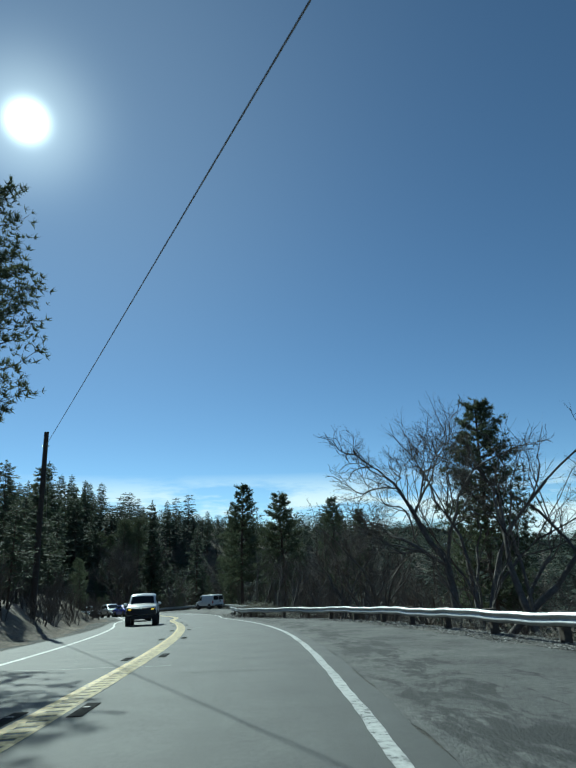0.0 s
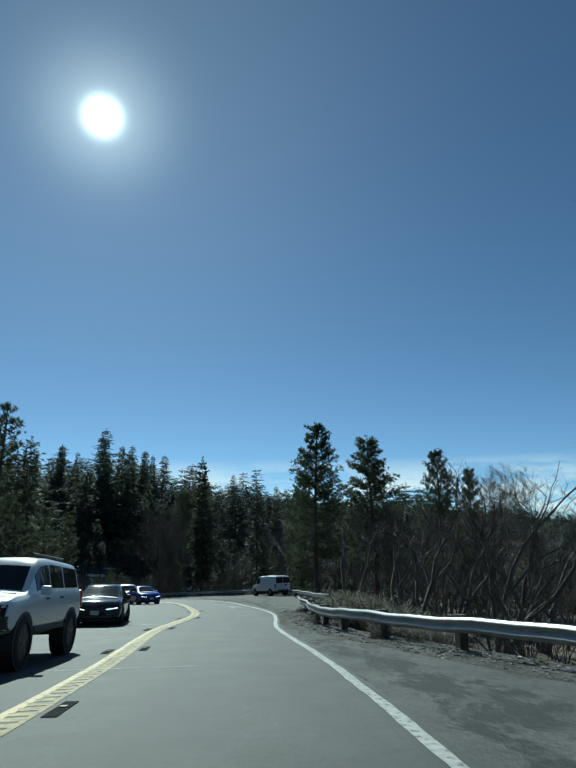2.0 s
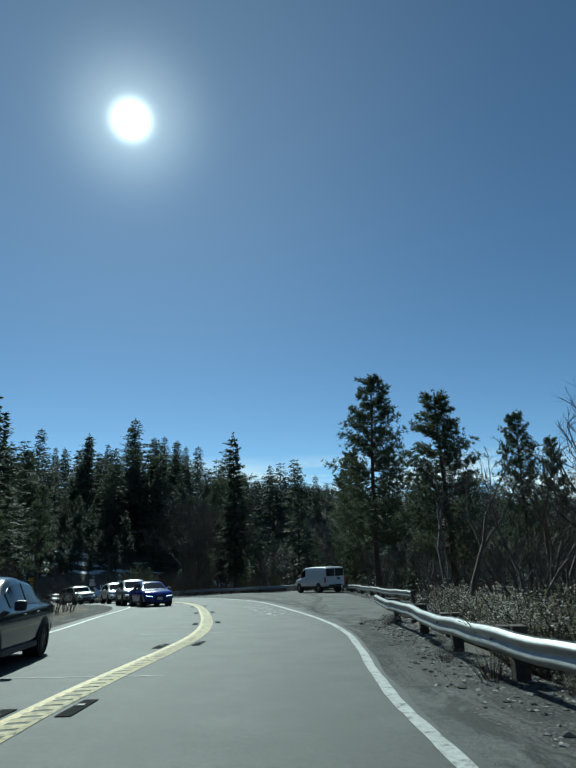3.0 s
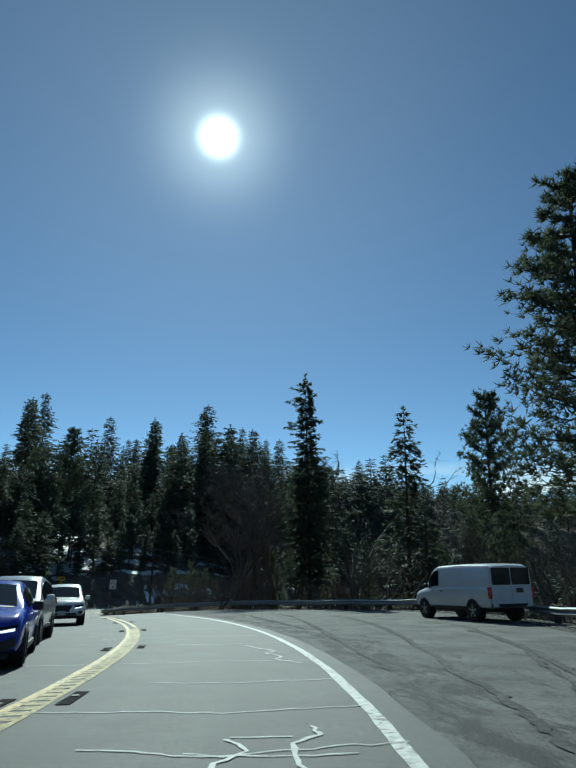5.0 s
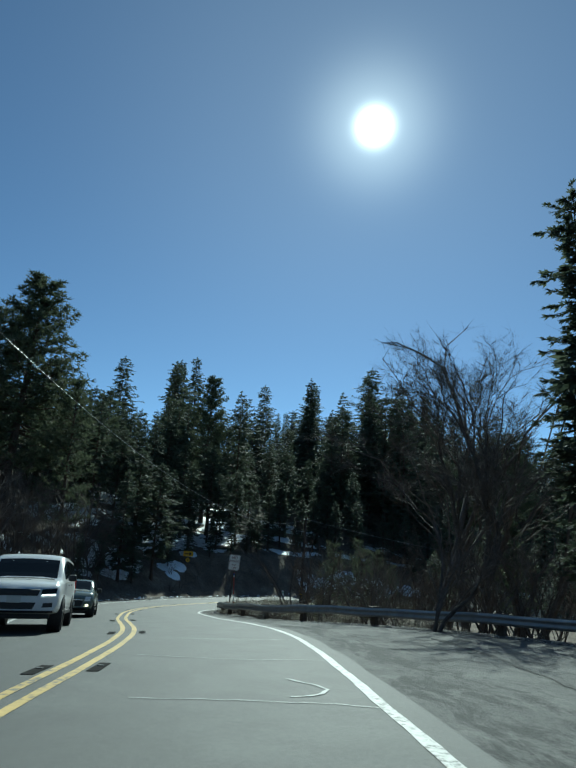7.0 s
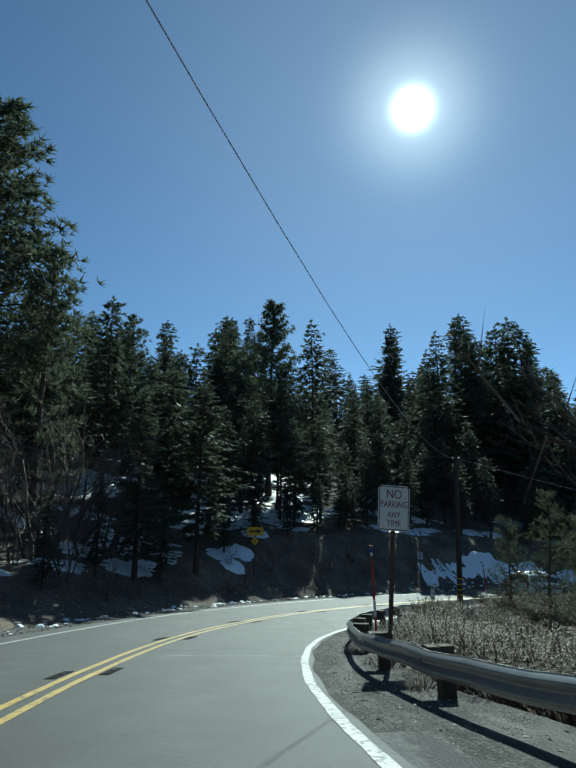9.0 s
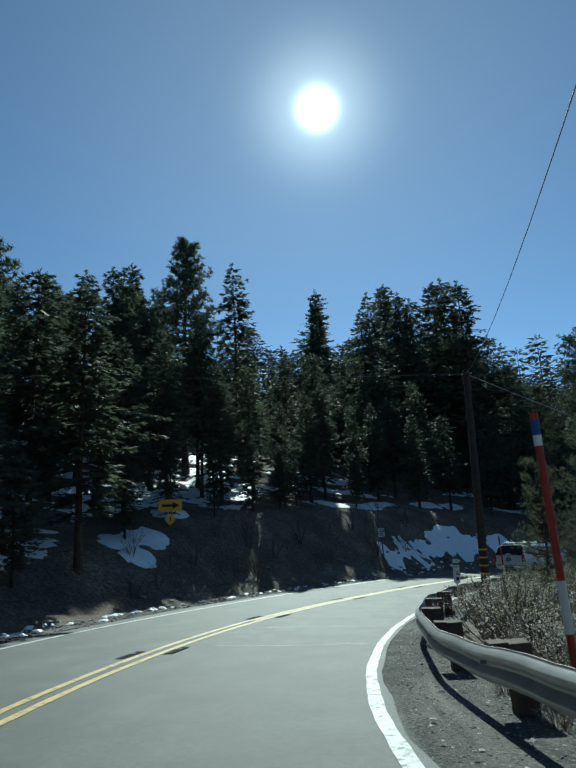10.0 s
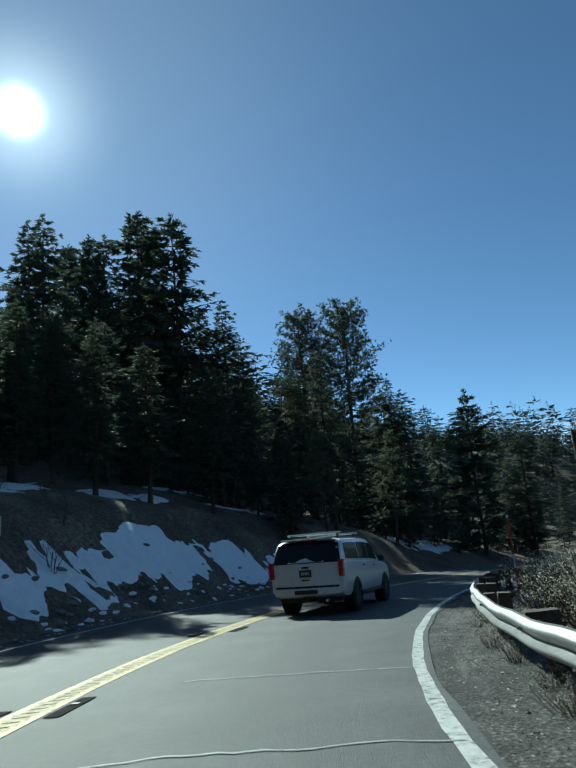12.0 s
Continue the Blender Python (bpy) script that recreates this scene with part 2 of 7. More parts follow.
def streaked(m, along_scale, across_scale, dark, lo, hi, band=None, grain=0.62, twist=0.7):
    """Adds dirt swept along the road to a material, by the ribbon's own coordinates; band is (from, full, to, end) in metres from the border."""
    n, l = m.node_tree.nodes, m.node_tree.links
    p = n["Principled BSDF"]
    src = p.inputs["Base Color"].links[0].from_socket
    uv, mp, tx, rp = n.new("ShaderNodeUVMap"), n.new("ShaderNodeMapping"), n.new("ShaderNodeTexNoise"), n.new("ShaderNodeValToRGB")
    mp.inputs["Scale"].default_value = (along_scale, across_scale, 1)
    l.new(uv.outputs[0], mp.inputs["Vector"])
    tx.inputs["Scale"].default_value, tx.inputs["Detail"].default_value, tx.inputs["Roughness"].default_value, tx.inputs["Distortion"].default_value = 1.0, 9, grain, twist
    l.new(mp.outputs[0], tx.inputs["Vector"])
    rp.color_ramp.elements[0].position, rp.color_ramp.elements[1].position = lo, hi
    fac = tx.outputs["Fac"]
    if band:
        sep, br, mr = n.new("ShaderNodeSeparateXYZ"), n.new("ShaderNodeValToRGB"), n.new("ShaderNodeMath")
        l.new(uv.outputs[0], sep.inputs[0])
        sc = n.new("ShaderNodeMath")
        sc.operation = "MULTIPLY"
        l.new(sep.outputs["Y"], sc.inputs[0])
        sc.inputs[1].default_value = 0.1
        e = br.color_ramp.elements
        e.new(0.5), e.new(0.6)
        for q, at_, v in zip(e, band, (0, 1, 1, 0)):
            q.position, q.color = at_ * 0.1, (v, v, v, 1)
        l.new(sc.outputs[0], br.inputs[0])
        mr.operation = "MULTIPLY_ADD"
        l.new(br.outputs[0], mr.inputs[0])
        mr.inputs[1].default_value = 0.11
        l.new(fac, mr.inputs[2])
        fac = mr.outputs[0]
    l.new(fac, rp.inputs[0])
    mx = n.new("ShaderNodeMix")
    mx.data_type = "RGBA"
    l.new(rp.outputs[0], mx.inputs[0])
    l.new(src, mx.inputs[6])
    mx.inputs[7].default_value = (*dark, 1)
    l.new(mx.outputs[2], p.inputs["Base Color"])


streaked(M["turnout"], 0.3, 0.7, (0.125, 0.122, 0.114), 0.52, 0.78, grain=0.78, twist=0.3)
streaked(M["turnout"], 0.55, 1.5, (0.026, 0.026, 0.025), 0.56, 0.64, (0.1, 0.5, 1.1, 2.4), grain=0.78, twist=0.25)
streaked(M["turnout"], 1.6, 2.6, (0.05, 0.049, 0.047), 0.58, 0.68, grain=0.8, twist=0.2)
streaked(M["shoulder"], 0.22, 1.6, (0.15, 0.142, 0.13), 0.5, 0.68)
streaked(M["asphalt"], 0.05, 0.9, (0.042, 0.0425, 0.042), 0.45, 0.75)


# ---- plan: the road's own coordinates ----
def spline(knots, per):
    k = np.array(knots, float)
    p = np.vstack([2 * k[0] - k[1], k, 2 * k[-1] - k[-2]])
    out = []
    for i in range(1, len(p) - 2):
        a, b, c, d = p[i - 1:i + 3]
        for j in range(per):
            u = j / per
            out.append(0.5 * (2 * b + (c - a) * u + (2 * a - 5 * b + 4 * c - d) * u * u + (3 * b - a - 3 * c + d) * u ** 3))
    return np.array(out)


LINE = spline(ROAD, 11)
TAN = np.gradient(LINE[:, :2], axis=0)
TAN /= np.linalg.norm(TAN, axis=1)[:, None]
RIGHT = np.stack([TAN[:, 1], -TAN[:, 0]], 1)
LAST = len(LINE) - 1.001


def along(s):
    s = min(max(s, 0.0), LAST)
    i = int(s)
    u = s - i
    return LINE[i] * (1 - u) + LINE[i + 1] * u, RIGHT[i] * (1 - u) + RIGHT[i + 1] * u, TAN[i]


def road_at(s, d, up=0.0):
    """The place s metres along the road and d metres to the right of its centre line, at road level plus up."""
    p, r, _ = along(s)
    return Vector((p[0] + r[0] * d, p[1] + r[1] * d, p[2] + up))


def road_yaw(s):
    t = along(s)[2]
    return math.degrees(math.atan2(-t[0], t[1]))


def lattice(ix, iy):
    h = (ix * 374761393 + iy * 668265263) & 0xFFFFFFFF
    h = ((h ^ (h >> 13)) * 1274126177) & 0xFFFFFFFF
    return ((h ^ (h >> 16)) & 0xFFFF) / 65535.0


def rough(x, y):
    """Value noise from -1 to 1 on arrays."""
    ix, iy = np.floor(x).astype(np.int64), np.floor(y).astype(np.int64)
    u, v = x - ix, y - iy
    u, v = u * u * (3 - 2 * u), v * v * (3 - 2 * v)
    a, b, c, d = lattice(ix, iy), lattice(ix + 1, iy), lattice(ix, iy + 1), lattice(ix + 1, iy + 1)
    return 2 * ((a * (1 - u) + b * u) * (1 - v) + (c * (1 - u) + d * u) * v) - 1


RAIL_A = [(40, 11.5), (62, 10.2), (75, 9.2), (88, 8.8), (97, 7.8), (102, 6.6), (107, 5.7), (115, 5.3), (123, 5.5), (127, 6.4)]
RAIL_B = [(132, 9.6), (139, 10.5), (145, 12.0), (150, 13.6), (157, 15.6), (164, 15.8), (171, 13.8), (176, 11.2), (180, 8.6), (184, 6.8), (190, 5.75), (199, 4.96), (208, 4.9), (219, 4.85), (226, 4.8), (234, 5.05), (245, 5.5), (262, 5.95), (275, 6.6)]
EDGE_R = np.array([(0, 11.5)] + RAIL_A[:-1] + [(128, 9.0)] + RAIL_B + [(330, 7.0)])
TOE_L = np.array([(0, -5.6), (70, -5.2), (90, -5.6), (110, -6.6), (135, -6.4), (150, -6.2), (190, -6.4), (215, -6.3), (235, -6.3), (250, -5.4), (330, -5.6)])
BANK = np.array([(0, 1.5), (80, 2.4), (105, 1.6), (118, 2.2), (135, 1.2), (150, 0.5), (180, 0.7), (200, 1.4), (212, 1.9), (222, 2.6), (230, 3.7), (238, 4.4), (243, 4.7), (252, 4.8), (258, 4.3), (266, 3.8), (280, 2.0), (300, 0.8), (330, 0.8)])
FALL = np.array([(0, 6), (60, 7), (100, 7), (126, 4.5), (150, 3), (175, 3.5), (195, 1.6), (215, 0.8), (260, 0.4), (330, 0.5)])
RISE = np.array([(0, 0.12), (90, 0.16), (130, 0.16), (180, 0.22), (205, 0.3), (228, 0.32), (240, 0.26), (262, 0.26), (275, 0.26), (330, 0.2)])
FOOT = np.array([(0, 4.5), (200, 4.5), (225, 4.8), (238, 5.2), (262, 5.2), (280, 4.5), (330, 4.5)])


def ground_z(x, y):
    """Height of the ground at arrays of x and y; just under the road's surfaces where these lie."""
    x, y = np.asarray(x, float), np.asarray(y, float)
    out = np.empty(x.shape)
    flat_x, flat_y, flat = x.ravel(), y.ravel(), out.ravel()
    for a in range(0, len(flat_x), 20000):
        px, py = flat_x[a:a + 20000], flat_y[a:a + 20000]
        i = ((px[:, None] - LINE[None, ::2, 0]) ** 2 + (py[:, None] - LINE[None, ::2, 1]) ** 2).argmin(1) * 2
        qx, qy = px - LINE[i, 0], py - LINE[i, 1]
        d = qx * RIGHT[i, 0] + qy * RIGHT[i, 1]
        s = i + qx * TAN[i, 0] + qy * TAN[i, 1]
        far = np.hypot(qx, qy)
        z = np.interp(s, np.arange(len(LINE)), LINE[:, 2])
        er, tl = np.interp(s, EDGE_R[:, 0], EDGE_R[:, 1]) + 0.9, np.interp(s, TOE_L[:, 0], TOE_L[:, 1])
        bank, fall, rise = (np.interp(s, t[:, 0], t[:, 1]) for t in (BANK, FALL, RISE))
        right, left = np.maximum(d - er, 0), np.maximum(tl - d, 0)
        foot = np.interp(s, FOOT[:, 0], FOOT[:, 1])
        step = np.clip(left / foot, 0, 1)
        hill = bank * step * (0.35 + step * (1.95 - 1.3 * step)) + rise * np.minimum(np.maximum(left - foot, 0), 105)
        drop = fall * (1 - np.exp(-right * 0.45 / np.maximum(fall, 0.3))) + 0.13 * np.clip(right - 30, 0, 220)
        bumpy = np.clip((left + right) / 3, 0, 1)
        rel = hill - drop + bumpy * (0.28 * rough(px / 2.3, py / 2.3) + 0.6 * rough(px / 9, py / 9) * np.clip((left + right) / 12, 0, 1))
        rel = rel - 0.07 * (1 - bumpy)
        # the wooded hill past the bend
        t = np.clip((far - 35) / 55, 0, 1) * (d < 0)
        rel = rel + 13.5 * t * t * (3 - 2 * t) * np.clip((py - 185) / 40, 0, 1) * np.clip((60 - px) / 60, 0, 1) * np.clip((px + 165) / 60, 0, 1)
        flat[a:a + 20000] = z + rel - 12 * np.clip((far - 250) / 600, 0, 1)
    return flat.reshape(x.shape)


def gz(x, y):
    return float(ground_z(np.array([x]), np.array([y]))[0])


# ---- mesh helpers ----
def mesh_object(name, verts, faces, mat, smooth=False):
    me = bpy.data.meshes.new(name)
    me.from_pydata([tuple(v) for v in verts], [], [tuple(f) for f in faces])
    me.materials.append(mat)
    if smooth:
        me.polygons.foreach_set("use_smooth", [True] * len(me.polygons))
    me.update()
    return new(name, me)


def part(name, bm, mat, parent=None, label="", smooth=False):
    me = bpy.data.meshes.new(name)
    bm.normal_update()
    bm.to_mesh(me)
    bm.free()
    me.materials.append(mat)
    if smooth:
        me.polygons.foreach_set("use_smooth", [True] * len(me.polygons))
    ob = new(name, me)
    ob.parent = parent
    if label:
        tagged(ob, label)
    return ob


def part_of(name, verts, faces, mat, parent, label="", smooth=False):
    ob = mesh_object(name, verts, faces, mat, smooth)
    ob.parent = parent
    if label:
        tagged(ob, label)
    return ob


def box(bm, cx, cy, cz, sx, sy, sz, bevel=0.0, m=None):
    r = bmesh.ops.create_cube(bm, size=1.0, matrix=(m or Matrix()) @ Matrix.LocRotScale((cx, cy, cz), None, (sx, sy, sz)))
    if bevel:
        bmesh.ops.bevel(bm, geom=list({e for v in r["verts"] for e in v.link_edges}), offset=bevel, segments=2, affect="EDGES", profile=0.6)


def boxed(name, size, at_, mat, parent, bevel=0.01, label="", m=None):
    bm = bmesh.new()
    box(bm, *at_, *size, bevel=bevel, m=m)
    return part(name, bm, mat, parent, label)


def rod(bm, a, b, r1, r2=None, sides=10):
    a, b = Vector(a), Vector(b)
    d = b - a
    m = Matrix.Translation((a + b) / 2) @ d.to_track_quat("Z", "Y").to_matrix().to_4x4()
    bmesh.ops.create_cone(bm, cap_ends=True, segments=sides, radius1=r1, radius2=r1 if r2 is None else r2, depth=d.length, matrix=m)


# ---- the ground, one sheet to the horizon ----
def build_ground():
    xs = np.concatenate([[-4000, -2200, -1200, -700, -450, -330], np.arange(-270, -118, 5.0), np.arange(-118, 42, 1.25), np.arange(42, 130, 5.0), [170, 260, 420, 700, 1200, 2200, 4000]])
    ys = np.concatenate([[-4000, -2000, -900, -400, -200, -120], np.arange(-80, 5, 4.0), np.arange(5, 250, 1.25), np.arange(250, 420, 5.0), [470, 600, 800, 1200, 2200, 4000]])
    gx, gy = np.meshgrid(xs, ys)
    z = ground_z(gx, gy)
    n = len(xs)
    verts = np.stack([gx, gy, z], -1).reshape(-1, 3)
    r, c = np.meshgrid(np.arange(len(ys) - 1), np.arange(n - 1), indexing="ij")
    k = (r * n + c).ravel()
    faces = np.stack([k, k + 1, k + n + 1, k + n], 1)
    ob = mesh_object("ground", verts.tolist(), faces.tolist(), M["ground"], True)
    tagged(ob, "brown forest floor of dirt, needles and dry leaves", "ground", kind="structure")


build_ground()


def ribbon(name, s0, s1, left, right, up, mat, step=1.0, wobble=0.0, parent=None, skirt=0.0):
    """A strip along the road between two offsets (numbers or functions of s)."""
    fl = left if callable(left) else (lambda s: left)
    fr = right if callable(right) else (lambda s: right)
    n = max(int((s1 - s0) / step), 1)
    verts, faces = [], []
    cols = 4
    for i in range(n + 1):
        s = s0 + (s1 - s0) * i / n
        a, b = fl(s), fr(s)
        if wobble:
            a += wobble * (random.random() - 0.5)
            b += wobble * (random.random() - 0.5)
        for j in range(cols):
            verts.append(road_at(s, a + (b - a) * j / (cols - 1), up))
        if skirt:
            verts[-cols].z -= skirt
            verts[-1].z -= skirt
    for i in range(n):
        for j in range(cols - 1):
            k = i * cols + j
            faces.append((k, k + 1, k + cols + 1, k + cols))
    ob = mesh_object(name, verts, faces, mat, True)
    ob.parent = parent
    # u runs along the road, v is the offset from the left border, both in metres
    uv = ob.data.uv_layers.new(name="along")
    own = []
    for i in range(n + 1):
        s = s0 + (s1 - s0) * i / n
        own.extend((s, (fr(s) - fl(s)) * j / (cols - 1)) for j in range(cols))
    uv.data.foreach_set("uv", [c for lp in ob.data.loops for c in own[lp.vertex_index]])
    return ob


def table(t, ease=0.0):
    """A value along the road from a list of (s, value), eased over some metres."""
    xs, ys = [p[0] for p in t], [p[1] for p in t]
    if not ease:
        return lambda s: float(np.interp(s, xs, ys))
    steps = np.linspace(-ease, ease, 9)
    return lambda s: float(np.interp(s + steps, xs, ys).mean())


edge_r = table(EDGE_R.tolist())
line_r = table([(0, 3.5), (60, 3.5), (70, 3.7), (83, 4.0), (95, 4.05), (104, 3.97), (130, 3.78), (140, 3.86), (152, 3.95), (165, 3.9), (172, 3.92), (178, 4.15), (184, 4.1), (200, 3.88), (206, 3.93), (214, 4.14), (220, 4.22), (227, 4.1), (233, 3.93), (238, 4.12), (244, 4.45), (250, 4.65), (262, 4.5), (330, 4.3)], 3.0)
line_l = table([(0, -3.0), (76, -3.05), (94, -3.7), (116, -4.5), (131, -4.7), (148, -3.5), (170, -3.7), (203, -3.8), (211, -4.15), (216, -4.25), (222, -3.95), (228, -4.1), (238, -4.35), (330, -4.2)], 4.0)
line_c = table([(0, 0.0), (140, 0.0), (148, 0.08), (156, -0.02), (165, -0.1), (172, -0.2), (178, -0.2), (188, 0.1), (197, 0.2), (204, 0.0), (209, -0.16), (217, -0.15), (222, -0.05), (230, -0.06), (237, -0.2), (243, -0.05), (250, 0.0), (330, 0.0)], 3.0)
margin = table([(0, 0.4), (84, 0.4), (94, 0.16), (126, 0.16), (132, 0.42), (184, 0.42), (193, 0.15), (330, 0.15)], 2.0)
road = tagged(ribbon("road", 0, LAST, lambda s: min(-4.75, line_l(s) - 0.5), lambda s: line_r(s) + margin(s) + 0.03 * math.sin(s * 1.7) + 0.02 * math.sin(s * 4.3), 0.0, M["asphalt"], 1.0), "grey worn asphalt road with two lanes", "road", kind="structure")
tagged(ribbon("shoulder", 0, LAST, lambda s: line_r(s) - 0.1, lambda s: edge_r(s) + 0.7, -0.012, M["shoulder"], 1.0, 0.12), "dark gravel shoulder beside the guardrail", "road shoulder", kind="structure")
tagged(ribbon("shoulder", 0, LAST, -6.3, -4.6, -0.02, M["shoulder"], 1.0, 0.2), "gravel and dirt shoulder below the bank", "road shoulder", kind="structure")
tagged(ribbon("turnout", 44, 112, lambda s: line_r(s) + margin(s) - 0.06, lambda s: min(edge_r(s) - 0.9, 4.6 + (112 - s) * 0.25), -0.003, M["turnout"], 1.0, 0.25), "worn asphalt turnout with tyre marks", "turnout", kind="structure")
tagged(ribbon("turnout", 122, 193, lambda s: line_r(s) + margin(s) - 0.06, lambda s: max(min(edge_r(s) - 0.8, 4.7 + (s - 122) * 0.8), 4.7), -0.003, M["turnout"], 1.0, 0.2), "wide worn asphalt turnout with cracks and tyre marks", "turnout", kind="structure")


# ---- painted lines ----
def wear(s, k):
    return 0.004 * math.sin(s * 1.9 + k) + 0.003 * math.sin(s * 6.1 + k * 3)


paint = [
    ribbon("edge_line", 0, LAST, lambda s: line_r(s) - 0.08 + wear(s, 1) * 2, lambda s: line_r(s) + 0.07 + wear(s, 2) * 2, 0.006, M["white"], 0.35),
    ribbon("edge_line", 0, LAST, lambda s: line_l(s) - 0.08 + wear(s, 3), lambda s: line_l(s) + 0.06 + wear(s, 4), 0.006, M["white"], 0.35),
    ribbon("centre_line", 0, LAST, lambda s: line_c(s) - 0.22 + wear(s, 5), lambda s: line_c(s) - 0.09 + wear(s, 6), 0.006, M["yellow"], 0.35),
    ribbon("centre_line", 157, LAST, lambda s: line_c(s) + 0.09 + wear(s, 7), lambda s: line_c(s) + 0.22 + wear(s, 8), 0.006, M["yellow"], 0.35),
    ribbon("centre_line", 0, 157, lambda s: line_c(s) + 0.13 + wear(s, 7), lambda s: line_c(s) + 0.2 + wear(s, 8), 0.006, M["oldpaint"], 0.35),
]
for ob, text in zip(paint, ("broad worn white edge line", "white edge line along the bank", "worn yellow centre line", "worn yellow centre line", "thin faded yellow centre line")):
    tagged(ob, text + " painted on the asphalt", "road marking", kind="structure")


# ---- guardrails ----
WBEAM = [(-0.155, 0.0), (-0.135, 0.012), (-0.10, 0.075), (-0.065, 0.082), (-0.02, 0.012), (0.02, 0.012), (0.065, 0.082), (0.10, 0.075), (0.135, 0.012), (0.155, 0.0)]


def guardrail(knots, s0, s1, label, low, post_every=3.6):
    """A W-shaped steel beam on timber posts with blocks; knots give its offset from the centre line."""
    offset = table(knots)

    def face(s):
        q = [offset(s + e) for e in (-2, -1, 0, 1, 2)]
        return sum(q) / 5

    rail = tagged(new("guardrail", None), label, "guardrail")
    rail.location = road_at(s0, face(s0), -low)
    inv = Matrix.Translation(rail.location).inverted()
    verts, faces, n = [], [], int((s1 - s0) / 0.6)
    rng = random.Random(int(s0))
    for i in range(n + 1):
        s = s0 + (s1 - s0) * i / n
        p, q = road_at(s, face(s), -low), road_at(s + 0.4, face(s + 0.4), -low)
        tang = (q - p).normalized()
        out = tang.cross(Vector((0, 0, 1))).normalized() * -1
        sag = 0.02 * math.sin(s * 0.9) + 0.012 * math.sin(s * 2.7)
        for layer in (0.0, -0.006):
            for z, depth in WBEAM:
                verts.append(inv @ (p + out * (depth + layer + 0.015 * math.sin(s * 1.3)) + Vector((0, 0, 0.58 + z + sag))))
    w = len(WBEAM)
    for i in range(n):
        for layer in range(2):
            for j in range(w - 1):
                k = i * 2 * w + layer * w + j
                f = (k, k + 1, k + 2 * w + 1, k + 2 * w)
                faces.append(f if layer == 0 else f[::-1])
    for i in range(n):
        for j in (0, w - 1):
            k = i * 2 * w + j
            faces.append((k, k + 2 * w, k + 3 * w, k + w))
    part_of("beam", verts, faces, M["steel"], rail, "galvanised corrugated steel beam", True)
    s = s0 + 0.8
    bm = bmesh.new()
    box(bm, 0, 0, 0.1, 0.2, 0.2, 1.3, 0.012)
    post_mesh = bpy.data.meshes.new("post")
    bm.to_mesh(post_mesh)
    bm.free()
    post_mesh.materials.append(M["post"])
    bm = bmesh.new()
    box(bm, 0, 0, 0, 0.17, 0.2, 0.34, 0.01)
    block_mesh = bpy.data.meshes.new("block")
    bm.to_mesh(block_mesh)
    bm.free()
    block_mesh.materials.append(M["post"])
    bm = bmesh.new()
    rod(bm, (-0.05, 0, 0), (0.012, 0, 0), 0.017, sides=8)
    bolt_mesh = bpy.data.meshes.new("bolt")
    bm.to_mesh(bolt_mesh)
    bm.free()
    bolt_mesh.materials.append(M["steel"])
    while s < s1 - 0.4:
        p, q = road_at(s, face(s), -low), road_at(s + 0.4, face(s + 0.4), -low)
        tang = (q - p).normalized()
        yaw = math.degrees(math.atan2(-tang.x, tang.y))
        right = Vector((tang.y, -tang.x, 0))
        for name, me, away, up in (("post", post_mesh, 0.32, 0.0), ("block", block_mesh, 0.12, 0.58), ("bolt", bolt_mesh, -0.005, 0.58)):
            ob = new(name, me)
            ob.parent = rail
            ob.matrix_basis = inv @ Matrix.Translation(p + right * away + Vector((0, 0, up))) @ pose(0, 0, 0, rng.uniform(-2, 2), rng.uniform(-2, 2), yaw)
        s += post_every + rng.uniform(-0.15, 0.15)
    return rail


guardrail(RAIL_A, 44, 126.5, "galvanised steel guardrail on timber posts beside the first turnout", 0.07)
guardrail(RAIL_B, 132.5, 270, "long galvanised steel guardrail round the wide turnout and bend", 0.13)


# ---- trees ----
def tube(verts, faces, pts, radii, sides):
    """A tapered tube through points."""
    base_i = len(verts)
    for i, p in enumerate(pts):
        d = (pts[min(i + 1, len(pts) - 1)] - pts[max(i - 1, 0)]).normalized()
        a = d.orthogonal().normalized()
        b = d.cross(a)
        for k in range(sides):
            ang = 2 * math.pi * k / sides
            verts.append(p + (a * math.cos(ang) + b * math.sin(ang)) * radii[i])
    for i in range(len(pts) - 1):
        for k in range(sides):
            k2 = (k + 1) % sides
            q = base_i + i * sides
            faces.append((q + k, q + k2, q + sides + k2, q + sides + k))


def spray(verts, faces, p, d, up, length, width):
    """A flat pointed spray of needles: two folded triangles."""
    side = d.cross(up)
    if side.length < 1e-4:
        side = Vector((1, 0, 0))
    side = side.normalized() * width
    k = len(verts)
    mid = p + d * length * 0.4
    verts.extend((p, mid + side - up * width * 0.3, p + d * length, mid - side - up * width * 0.3))
    faces.append((k, k + 1, k + 2))
    faces.append((k, k + 2, k + 3))


